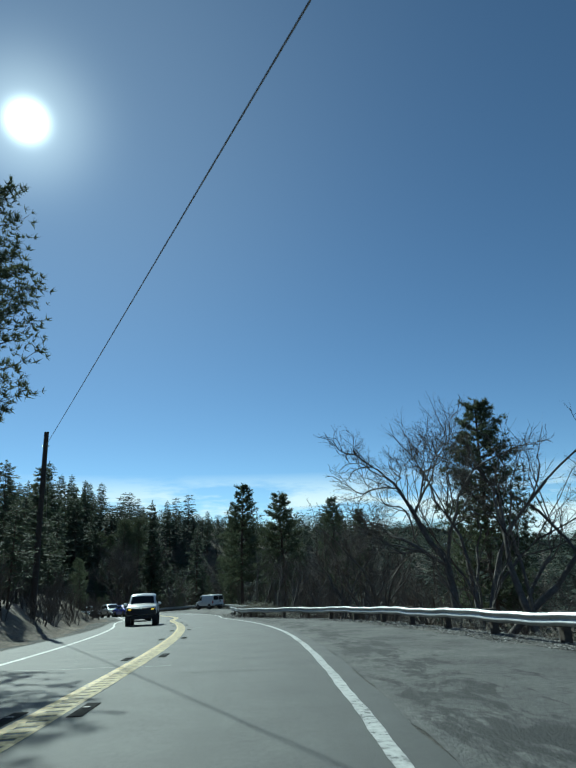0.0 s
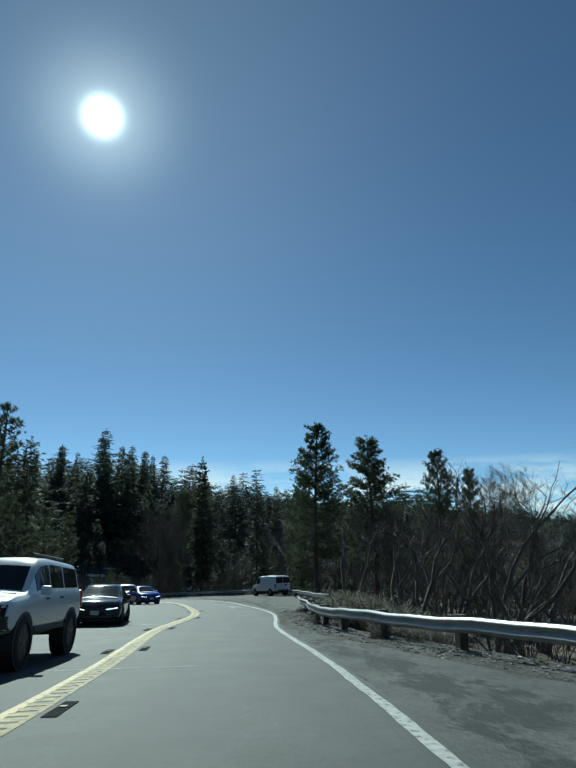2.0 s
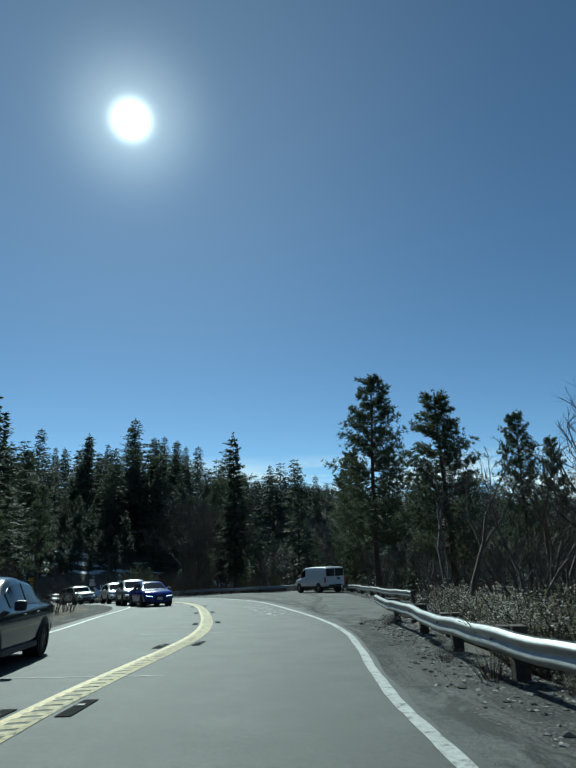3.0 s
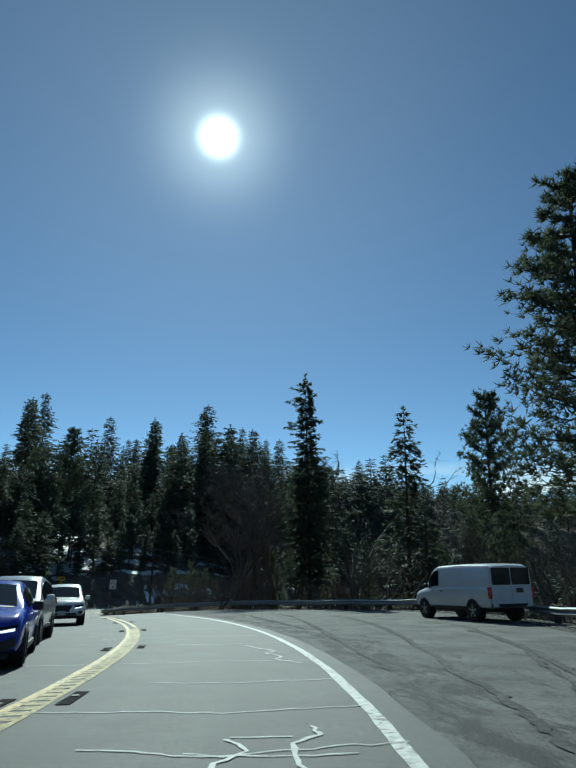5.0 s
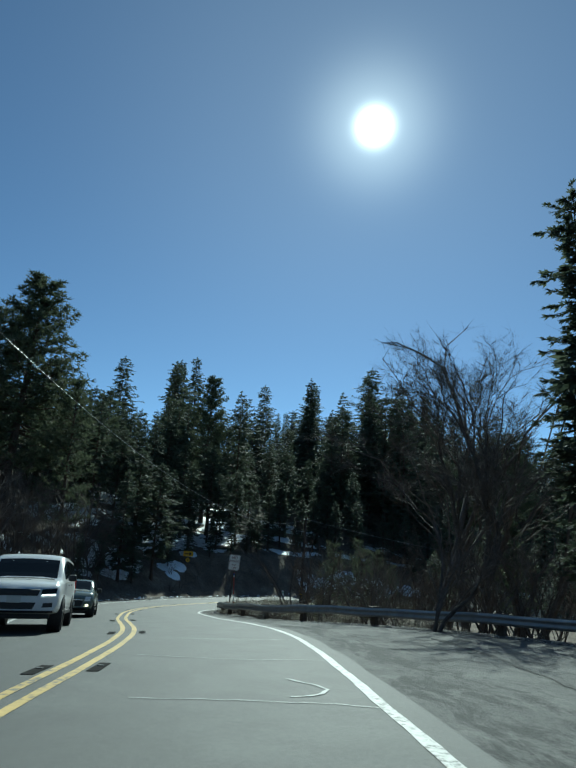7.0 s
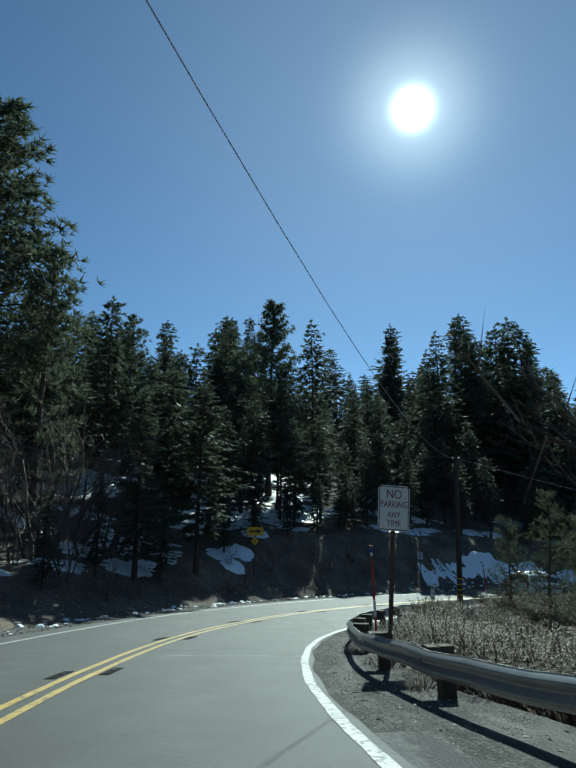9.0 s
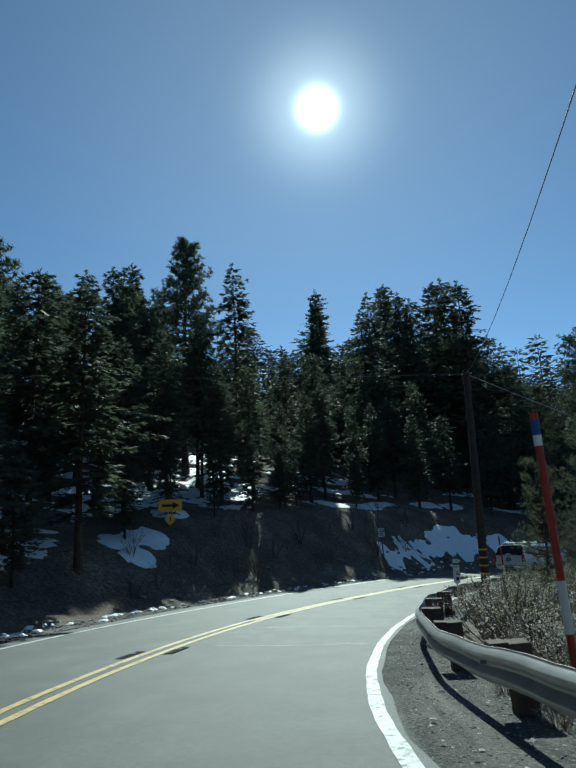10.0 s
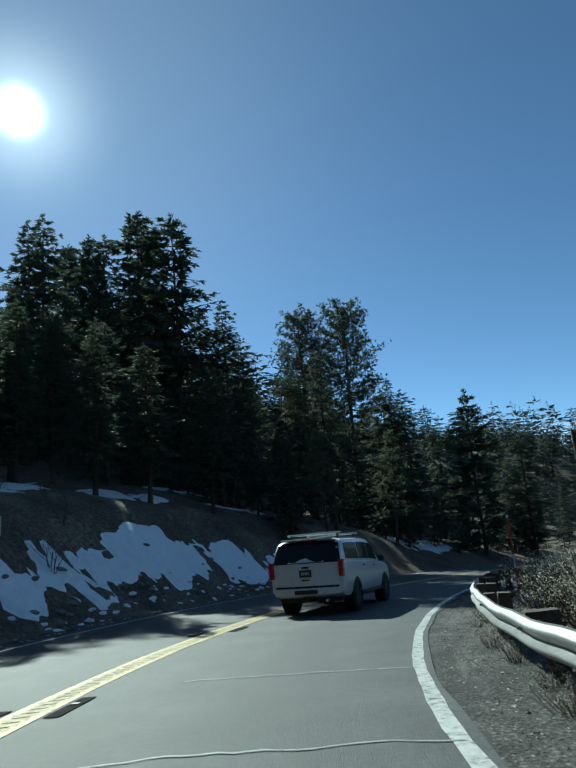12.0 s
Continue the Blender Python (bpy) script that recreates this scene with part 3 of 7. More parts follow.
def frond(verts, faces, p, d, up, length, width):
    """A feathered branchlet: a middle blade and two that spread to the sides."""
    side = d.cross(up)
    if side.length < 1e-4:
        side = Vector((1, 0, 0))
    side = side.normalized()
    for turn, start, ln in ((0.0, 0.0, 1.0), (0.62, 0.22, 0.62), (-0.62, 0.34, 0.55)):
        q = p + d * length * start
        e = (d * (1 - 0.2 * abs(turn)) + side * turn - up * 0.12 * abs(turn)).normalized()
        w = e.cross(up).normalized() * width * (0.6 + 0.4 * ln)
        m = q + e * length * ln * 0.45
        k = len(verts)
        verts.extend((q, m + w, q + e * length * ln, m - w))
        faces.append((k, k + 1, k + 2, k + 3))


def tuft(verts, faces, rng, p, d, size, needles, fine=0.06):
    """A starburst of long needles."""
    for _ in range(needles):
        v = Vector((rng.gauss(0, 1), rng.gauss(0, 1), rng.gauss(0, 1)))
        v = (v.normalized() * 0.85 + d * 0.75).normalized()
        side = v.orthogonal().normalized()
        side.rotate(Matrix.Rotation(rng.uniform(0, 6.28), 3, v))
        k = len(verts)
        ln = size * rng.uniform(0.7, 1.15)
        w = side * size * fine
        verts.extend((p + v * ln * 0.08 - w, p + v * ln * 0.08 + w, p + v * ln))
        faces.append((k, k + 1, k + 2))


def trunk_points(rng, h, lean, wob):
    pts, x, y = [], 0.0, 0.0
    n = 10
    ph = rng.uniform(0, 6.28)
    for i in range(n + 1):
        u = i / n
        pts.append(Vector((lean * u * h + wob * math.sin(u * 4 + ph), wob * math.cos(u * 3.1 + ph), u * h)))
    return pts


def pick(pts, u):
    f = u * (len(pts) - 1)
    i = min(int(f), len(pts) - 2)
    return pts[i].lerp(pts[i + 1], f - i)


def fir_shape(seed, h, r, whorls, per, sprays, bare=0.1, droop=0.25, ragged=0.35, size=0.6, power=0.7, core=5, thin=3, uneven=1.0):
    """Fir or cedar: a trunk with dead stubs below, and uneven tiers of boughs that carry feathered branchlets. Returns trunk and crown as (verts, faces)."""
    rng = random.Random(seed)
    tv, tf, cv, cf = [], [], [], []
    pts = trunk_points(rng, h, rng.uniform(-0.015, 0.015), 0.14)
    rad = [0.0115 * h * (1 - i / 10) ** 0.9 + 0.012 for i in range(11)]
    rad[0] *= 1.35
    tube(tv, tf, [p + Vector((0, 0, -0.4 if i == 0 else 0)) for i, p in enumerate(pts)], rad, 6)
    p1, p2, p3 = (rng.uniform(0, 6.28) for _ in range(3))
    leaf = frond if thin else spray
    up = Vector((0, 0, 1))
    if thin:
        for k in range(int(16 * bare / 0.3)):
            u, ang = rng.uniform(0.25, 1.0) * bare, rng.uniform(0, 6.28)
            q, ln = pick(pts, u), rng.uniform(0.5, 0.45 * r)
            d = Vector((math.cos(ang), math.sin(ang), rng.uniform(-0.35, 0.2)))
            tube(tv, tf, [q, q + d * ln * 0.6, q + d * ln + Vector((0, 0, rng.uniform(-0.3, 0.1)))], [0.03, 0.018, 0.006], 3)
    for w in range(whorls):
        u = bare + (1 - bare) * (w + rng.uniform(-0.32, 0.32)) / whorls
        if u >= 0.985 or u < 0.03:
            continue
        v = max((u - bare) / (1 - bare), 0.0)
        swell = 0.84 + uneven * (0.13 * math.sin(v * 13 + p1) + 0.1 * math.sin(v * 27 + p2))
        env = r * min(1.0, 0.5 + 3.2 * v) * (1 - v) ** power * swell + 0.4
        start = pick(pts, u)
        a0 = rng.uniform(0, 6.28)
        for b in range(per):
            if rng.random() < 0.1 + 0.06 * uneven:
                continue
            ang = a0 + 6.28 * b / per + rng.uniform(-0.4, 0.4)
            lobe = 1 + 0.16 * uneven * math.sin(ang + p3 + v * 5)
            ln = env * lobe * (rng.uniform(1 - ragged, 1.0) if rng.random() < 0.86 else rng.uniform(1.0, 1.35))
            out = Vector((math.cos(ang), math.sin(ang), 0))
            side = Vector((-out.y, out.x, 0))
            rise = rng.uniform(-0.12, 0.14) + 0.55 * max(v - 0.6, 0)
            bend = rng.uniform(-0.12, 0.12) * ln
            bough = [start + out * ln * t + side * bend * t * t + up * (rise * ln * t - droop * ln * t * t + 0.34 * ln * max(t - 0.6, 0)) for t in (0, 0.35, 0.7, 1.0)]
            if thin:
                tube(tv, tf, [bough[0], bough[1], bough[3]], [0.028 + 0.011 * ln, 0.02 + 0.006 * ln, 0.007], thin)
            n = max(3, int(sprays * (0.25 + ln / max(r, 0.1))))
            for k in range(n):
                t = ((k + rng.random()) / n) ** 0.7 * 0.85 + 0.15
                p = pick(bough, t)
                d = (bough[3] - bough[1]).normalized()
                sgn = 1 if k % 2 else -1
                dd = (d * rng.uniform(0.5, 1.1) + side * sgn * rng.uniform(0.15, 1.15) * (1.25 - t) + up * rng.uniform(-0.38, 0.22)).normalized()
                ls = (size * rng.uniform(0.6, 1.2) * (1.2 - 0.45 * t)) * min(1.0, 0.55 + env / r * 1.4)
                leaf(cv, cf, p, dd, Vector((rng.gauss(0, 0.4), rng.gauss(0, 0.4), 1)).normalized(), ls, ls * rng.uniform(0.1, 0.17) * (1.0 if thin else 1.35))
        # short growth close to the trunk
        for k in range(core):
            ang = rng.uniform(0, 6.28)
            out = Vector((math.cos(ang), math.sin(ang), 0))
            ls = 0.35 * env + 0.45
            leaf(cv, cf, start + out * env * rng.uniform(0.05, 0.25), (out * rng.uniform(0.4, 1) + up * rng.uniform(-0.7, 0.3)).normalized(), (up + out.cross(up) * rng.uniform(-1, 1)).normalized(), ls, ls * 0.16)
    top = pts[-1]
    for k in range(10):
        a = k * 2.4
        leaf(cv, cf, top - up * 0.14 * k, Vector((math.cos(a) * (0.3 + 0.08 * k), math.sin(a) * (0.3 + 0.08 * k), 1 - 0.09 * k)).normalized(), Vector((math.cos(a + 1), math.sin(a + 1), 0.2)).normalized(), 0.6, 0.08)
    return (tv, tf), (cv, cf)


def pine_shape(seed, h, r, limbs, tufts, needles, bare=0.35, size=0.42, flat_top=False, gaps=0.15, lean=0.0, fine=0.06):
    """Open-crowned pine: limbs that sweep up at their ends and carry tufts of long needles."""
    rng = random.Random(seed)
    tv, tf, cv, cf = [], [], [], []
    pts = trunk_points(rng, h, lean + rng.uniform(-0.012, 0.012), 0.2)
    rad = [0.0135 * h * (1 - 0.9 * i / 10) ** 0.9 + 0.01 for i in range(11)]
    rad[0] *= 1.3
    tube(tv, tf, [p + Vector((0, 0, -0.4 if i == 0 else 0)) for i, p in enumerate(pts)], rad, 8)
    ga = 2.4
    tiers = max(6, limbs // 6)
    for b in range(limbs):
        u = bare + (1 - bare) * ((b * tiers // limbs + 0.5 + rng.gauss(0, 0.16)) / tiers)
        if u > 0.97:
            u = bare + (1 - bare) * rng.uniform(0.3, 0.95)
        v = (u - bare) / (1 - bare)
        shape = (0.6 + 0.4 * math.sin(min(v * 3.5, 1.57))) * max(1 - v ** (2.0 if flat_top else 1.25) * (0.6 if flat_top else 0.9), 0.08)
        if rng.random() < gaps:
            continue
        ln = r * shape * rng.uniform(0.6, 1.08) + 0.25
        ang = b * ga + rng.uniform(-0.5, 0.5)
        out = Vector((math.cos(ang), math.sin(ang), 0))
        start = pick(pts, u)
        rise = -0.15 + 0.55 * v + rng.uniform(-0.15, 0.15)
        bough = [start + out * ln * t + Vector((0, 0, rise * ln * t + 0.28 * ln * t * t - 0.16 * ln * math.sin(t * 3.14) * (1 - v))) for t in (0, 0.3, 0.65, 1.0)]
        tube(tv, tf, bough, [0.035 + 0.014 * ln, 0.025 + 0.009 * ln, 0.018, 0.008], 4)
        n = max(3, int(tufts * (0.3 + 0.7 * ln / r)))
        for k in range(n):
            t = 0.3 + 0.7 * ((k + rng.random()) / n) ** 0.7
            p = pick(bough, t)
            spread = 0.22 * ln * (0.4 + 0.6 * t) + 0.1
            q = p + Vector((rng.gauss(0, 0.5), rng.gauss(0, 0.5), rng.gauss(0.16, 0.28))) * spread
            d = ((q - p) * 0.6 + out * 0.5 + Vector((0, 0, 0.7))).normalized()
            if k % 3 == 0:
                tube(tv, tf, [p, q], [0.014, 0.006], 3)
            tuft(cv, cf, rng, q, d, size * rng.uniform(0.75, 1.25), needles, fine)
    for k in range(7):
        tuft(cv, cf, rng, pts[-1] + Vector((rng.gauss(0, 0.15), rng.gauss(0, 0.15), -0.25 * k)), Vector((0, 0, 1)), size, needles, fine)
    return (tv, tf), (cv, cf)


def bare_shape(seed, h, spread, depth, forks, lean=(0, 0), stems=1, sides=5, thin=0.72, trunk_r=0.03, twist=0.5, first=0.3, fuzz=0, joints=3):
    """Leafless broadleaf tree. Returns the limbs and the fine twigs as (verts, faces)."""
    rng = random.Random(seed)
    tv, tf, cv, cf = [], [], [], []

    def grow(p, d, ln, rad, level):
        n = joints if level < depth - 1 else 2
        pts, radii = [p.copy()], [rad]
        q, dd = p.copy(), d.copy()
        for k in range(n):
            dd = (dd + Vector((rng.gauss(0, 1), rng.gauss(0, 1), rng.gauss(0.1, 0.7))) * 0.17 * twist * (1 + 0.35 * level)).normalized()
            q = q + dd * ln / n
            pts.append(q.copy())
            radii.append(rad * (1 - (1 - thin) * (k + 1) / n))
        fine = level >= max(depth - 2, 1)
        tube(cv if fine else tv, cf if fine else tf, pts, radii, 3 if level >= 2 else sides)
        if level >= depth - 1:
            for _ in range(fuzz if level >= depth else fuzz // 2):
                st = pick(pts, rng.uniform(0.15, 1.0))
                nd = (dd * 0.7 + Vector((rng.gauss(0, 1), rng.gauss(0, 1), rng.gauss(0.2, 0.9))) * 0.55).normalized()
                wd = nd.orthogonal().normalized() * 0.007
                k = len(cv)
                cv.extend((st - wd, st + wd, st + nd * ln * rng.uniform(0.35, 0.9)))
                cf.append((k, k + 1, k + 2))
        if level >= depth:
            return
        kids = forks + (1 if rng.random() < 0.45 else 0)
        for c in range(kids):
            t = 1.0 if c == 0 else rng.uniform(0.35, 1.0)
            f = t * (len(pts) - 1)
            i = min(int(f), len(pts) - 2)
            start = pts[i].lerp(pts[i + 1], f - i)
            ax = dd.orthogonal().normalized()
            ax.rotate(Matrix.Rotation(rng.uniform(0, 6.28), 3, dd))
            nd = dd.copy()
            nd.rotate(Matrix.Rotation(spread * rng.uniform(0.45, 1.2) * (0.6 if c == 0 else 1), 3, ax))
            nd = (nd + Vector((lean[0], lean[1], 0.14))).normalized()
            grow(start, nd, ln * rng.uniform(0.55, 0.82), max(radii[i + 1] * (0.85 if c == 0 else 0.6), 0.004), level + 1)

    for k in range(stems):
        a = 6.28 * k / max(stems, 1) + seed
        lean0 = 0.0 if stems == 1 else 0.28
        d = Vector((lean[0] * 2 + math.cos(a) * lean0, lean[1] * 2 + math.sin(a) * lean0, 1)).normalized()
        grow(Vector((math.cos(a) * 0.15 * (stems > 1), math.sin(a) * 0.15 * (stems > 1), -0.3)), d, h * first * rng.uniform(0.9, 1.1), trunk_r * h * rng.uniform(0.8, 1.1), 0)
    return (tv, tf), (cv, cf)


KINDS = {}


def tree(kind, x, y, height, yaw=0.0, tilt=(0, 0), wide=1.0, label="", group="", z=None):
    """A tree of a kind, scaled to a height, standing on the ground."""
    name, shape, mats, parts_, h0, text, cat = KINDS[kind][:7]
    k = height / h0
    m = Matrix.LocRotScale((x, y, gz(x, y) if z is None else z), Euler((radians(tilt[0]), radians(tilt[1]), radians(yaw))), (k * wide, k * wide, k))
    first = KINDS[kind][7]
    if first[0] is None:
        ob = new(name, None)
        (tv, tf), (cv, cf) = shape()
        true = max(max(v.z for v in tv), max(v.z for v in cv))
        tv, cv = ([v * (h0 / true) for v in q] for q in (tv, cv))
        part_of(parts_[0], tv, tf, mats[0], ob, smooth=True)
        part_of(parts_[1], cv, cf, mats[1], ob)
        first[0] = ob
        ob.matrix_basis = m
    else:
        keep = first[0].scale.copy()
        first[0].scale = (1, 1, 1)
        ob = copy_thing(first[0], m)
        first[0].scale = keep
    tagged(ob, label or text, cat, group)
    return ob


def kind(key, name, shape, mats, parts_, h0, text, cat):
    KINDS[key] = (name, shape, mats, parts_, h0, text, cat, [None])


TC = ("trunk", "crown")
firm, pinem, barem = (M["bark"], M["fir"]), (M["bark"], M["pine"]), (M["greybark"], M["twig"])
kind("fir_a", "fir_tree", lambda: fir_shape(1, 22, 4.3, 34, 7, 11, bare=0.12, size=1.0, power=0.75, ragged=0.45, uneven=1.3, core=4), firm, TC, 22, "tall dark green fir with drooping boughs", "tree")
kind("fir_b", "fir_tree", lambda: fir_shape(2, 24, 4.3, 32, 7, 12, bare=0.28, ragged=0.55, droop=0.32, size=1.05, power=0.58, uneven=1.7, core=4), firm, TC, 24, "ragged dark fir on the hillside", "tree")
kind("fir_c", "fir_tree", lambda: fir_shape(3, 20, 4.9, 30, 7, 12, bare=0.2, ragged=0.5, size=1.0, power=0.64, uneven=1.5, core=4), firm, TC, 20, "broad dark green fir with uneven boughs", "tree")
kind("fir_d", "fir_tree", lambda: fir_shape(4, 26, 5.6, 46, 8, 26, bare=0.2, ragged=0.55, droop=0.2, size=0.8, power=0.8, core=7, uneven=1.5), firm, TC, 26, "old fir with a ragged uneven crown", "tree")
kind("far_a", "fir_tree", lambda: fir_shape(6, 22, 4.8, 20, 6, 7, bare=0.14, ragged=0.5, size=1.7, power=0.66, core=7, thin=0, uneven=1.5), firm, TC, 22, "dark fir high on the wooded hillside", "tree")
kind("far_b", "fir_tree", lambda: fir_shape(7, 22, 5.4, 19, 6, 7, bare=0.2, ragged=0.55, size=1.8, power=0.5, core=7, thin=0, uneven=1.8), firm, TC, 22, "broad dark fir high on the wooded hillside", "tree")
kind("far_c", "fir_tree", lambda: fir_shape(9, 22, 6.0, 20, 6, 7, bare=0.02, ragged=0.5, size=2.0, power=0.55, core=4, thin=0, uneven=1.5), firm, TC, 22, "full dark fir on the wooded hillside", "tree")
kind("cedar", "cedar_tree", lambda: fir_shape(5, 16, 5.2, 20, 9, 26, bare=0.07, ragged=0.42, droop=0.1, size=0.9, power=0.78, core=6, uneven=1.3), firm, TC, 16, "dark cedar with layered spreading boughs", "tree")
kind("pine_a", "pine_tree", lambda: pine_shape(11, 20, 4.3, 128, 48, 9, bare=0.24, size=0.37, gaps=0.06, fine=0.1), pinem, TC, 20, "tall pine with open tufted crown", "tree")
kind("pine_b", "pine_tree", lambda: pine_shape(12, 22, 4.1, 84, 46, 9, bare=0.4, flat_top=True, gaps=0.06, size=0.38, fine=0.1), pinem, TC, 22, "tall bare-trunked pine with a rounded crown", "tree")
kind("pine_d", "pine_tree", lambda: pine_shape(31, 21, 3.4, 80, 42, 9, bare=0.34, flat_top=True, gaps=0.12, size=0.34, fine=0.1), pinem, TC, 21, "slender tall pine with open tufted limbs", "tree")
kind("pine_e", "pine_tree", lambda: pine_shape(37, 26, 4.6, 120, 54, 9, bare=0.4, flat_top=True, gaps=0.1, size=0.36, fine=0.11), pinem, TC, 26, "tall straight pine with a dense rounded crown", "tree")
kind("pine_c", "pine_tree", lambda: pine_shape(13, 18, 4.0, 70, 20, 8, bare=0.16, gaps=0.06, size=0.5, fine=0.1), pinem, TC, 18, "full green pine with long needles", "tree")
kind("young_pine", "pine_tree", lambda: pine_shape(14, 6, 1.9, 60, 30, 18, bare=0.04, size=0.17, gaps=0.03, fine=0.026), pinem, TC, 6, "young bushy green pine beside the guardrail", "tree")
kind("arching", "bare_tree", lambda: bare_shape(26, 12, 0.62, 7, 3, lean=(-0.11, 0.0), stems=1, first=0.34, trunk_r=0.02, twist=0.9, thin=0.8), barem, ("trunk", "crown"), 12, "leafless tree leaning over the guardrail with arching limbs", "tree")
kind("bare_b", "bare_tree", lambda: bare_shape(22, 11, 0.5, 4, 2, lean=(0.03, 0.0), stems=3, first=0.34, trunk_r=0.014, twist=0.8, fuzz=9), barem, ("trunk", "crown"), 11, "leafless many-stemmed tree with fine twigs", "tree")
kind("bare_c", "bare_tree", lambda: bare_shape(23, 10, 0.52, 4, 2, stems=2, first=0.36, trunk_r=0.014, sides=4, twist=0.8, fuzz=6, joints=2), barem, ("trunk", "crown"), 10, "slender leafless tree among the conifers", "tree")
kind("thicket", "bare_shrub", lambda: bare_shape(24, 4, 0.6, 3, 2, stems=6, first=0.36, trunk_r=0.011, sides=3, fuzz=4, joints=2), barem, ("stem", "twig_growth"), 4, "grey-brown leafless shrub thicket", "shrub")
kind("oak", "bare_tree", lambda: bare_shape(27, 12, 0.5, 5, 3, lean=(-0.1, 0.0), stems=2, first=0.36, trunk_r=0.014, twist=0.8, thin=0.66, fuzz=16), barem, ("trunk", "crown"), 12, "large leafless tree with a broad crown of fine twigs", "tree")
kind("pine_far", "pine_tree", lambda: pine_shape(15, 18, 4.1, 60, 12, 7, bare=0.24, gaps=0.06, size=0.68, fine=0.11), pinem, TC, 18, "green pine among the firs", "tree")
WOODS = []
kind("fir_e", "fir_tree", lambda: fir_shape(8, 24, 4.9, 30, 7, 12, bare=0.32, ragged=0.62, droop=0.18, size=1.1, power=0.5, uneven=2.1, core=3), firm, TC, 24, "dark fir with a broken uneven crown", "tree")

# main trees, by place and height of their tops
def top_tree(kind_, x, y, top, **more):
    z = gz(x, y)
    return tree(kind_, x, y, max(top - z, 3.0), z=z, **more)


for kind_, x, y, top, yaw in (
    ("pine_a", -13.8, 98.2, 12.6, 20), ("pine_a", -7.9, 102.2, 11.4, 130), ("pine_a", 0.4, 116.8, 11.7, 230), ("pine_a", 5.6, 127.9, 10.2, 310),
    ("fir_d", -36.5, 127.3, 12.9, 30), ("fir_a", -25.6, 119.8, 7.1, 75), ("pine_a", -88.2, 127.7, 19.6, 15), ("pine_b", -91.5, 126.0, 17.0, 200),
    ("pine_e", -73.8, 220.7, 15.4, 60), ("pine_e", -68.1, 220.3, 16.0, 170), ("fir_d", -113.5, 212.9, 30.4, 200), ("fir_c", -114.0, 244.0, 40.8, 20),
    ("fir_b", -91.8, 216.6, 27.7, 90), ("fir_b", -154.3, 214.2, 41.6, 0), ("fir_c", -165.1, 197.7, 39.2, 50), ("fir_b", -144.2, 197.6, 34.9, 110),
    ("arching", 6.5, 33.4, 10.2, 0), ("bare_b", 7.6, 33.2, 10.4, 40), ("bare_c", 10.9, 32.0, 9.5, 140), ("pine_a", 9.6, 39.0, 10.9, 30), ("pine_d", -13.3, 21.0, 16.8, 0),
    ("oak", -41.3, 124.4, 4.8, 40), ("bare_b", -46.0, 130.0, 5.5, 20), ("bare_b", -32.0, 127.5, 6.3, 70), ("bare_c", -41.5, 133.0, 6.4, 10), ("pine_a", -19.6, 124.5, 9.3, 60),
    ("bare_b", 0.8, 71.3, 6.6, 30), ("bare_b", 4.0, 74.0, 5.6, 100), ("oak", 2.6, 78.0, 5.4, 60), ("young_pine", -56.1, 135.3, -6.2, 20), ("young_pine", -52.0, 133.0, -6.5, 120),
    ("pine_a", -99.5, 165.6, 18.7, 10), ("fir_a", -97.0, 170.3, 16.6, 70), ("pine_c", -104.8, 162.4, 14.5, 40), ("fir_c", -88.5, 204.5, 22.5, 25), ("fir_c", -85.3, 205.4, 22.0, 200), ("fir_b", -94.1, 208.6, 22.6, 90), ("fir_a", -80.5, 206.5, 12.0, 20),
    ("fir_a", -99.2, 205.4, 23.9, 60), ("fir_d", -99.2, 216.4, 27.0, 130), ("fir_a", -62.4, 217.1, 2.9, 0), ("cedar", -57.3, 208.3, 0.6, 60), ("fir_a", -50.9, 215.0, -2.4, 40), ("pine_b", -84.7, 226.1, 11.3, 10), ("pine_a", -82.3, 231.5, 10.3, 70), ("bare_c", -78.5, 222.0, 9.5, 0),
    ("pine_c", -83.8, 130.9, 8.3, 110), ("pine_c", -101.1, 147.5, 12.5, 60), ("fir_a", -103.0, 153.0, 12.0, 20), ("fir_b", -100.5, 157.5, 13.2, 80), ("fir_b", -99.5, 158.9, 13.6, 10),
    ("pine_c", -36.4, 74.5, 10.8, 40), ("pine_a", -40.0, 78.0, 8.0, 40),
    ("fir_a", -132.4, 225.2, 25.5, 150), ("fir_b", -118.8, 300.7, 38.0, 33), ("fir_b", -155.0, 262.5, 34.5, 77),
    ("fir_c", -151.0, 241.5, 39.0, 20), ("fir_b", -122.0, 285.0, 40.6, 60), ("fir_e", -127.0, 286.5, 40.8, 10), ("fir_e", -134.3, 189.1, 30.7, 140), ("fir_a", -96.3, 197.0, 18.3, 50), ("fir_e", -110.2, 235.6, 36.4, 15), ("fir_b", -87.0, 222.5, 18.1, 33),
    ("fir_b", -108.6, 268.8, 35.6, 80), ("fir_c", -115.1, 306.7, 38.9, 12), ("fir_c", -81.8, 309.9, 28.8, 44), ("fir_b", -58.0, 291.9, 21.7, 15), ("fir_b", -135.4, 262.1, 34.9, 99), ("fir_e", -120.4, 225.5, 31.9, 5), ("fir_b", -98.5, 246.1, 31.8, 190), ("fir_e", -146.9, 202.2, 36.7, 70), ("fir_b", -164.2, 269.9, 36.1, 25)):
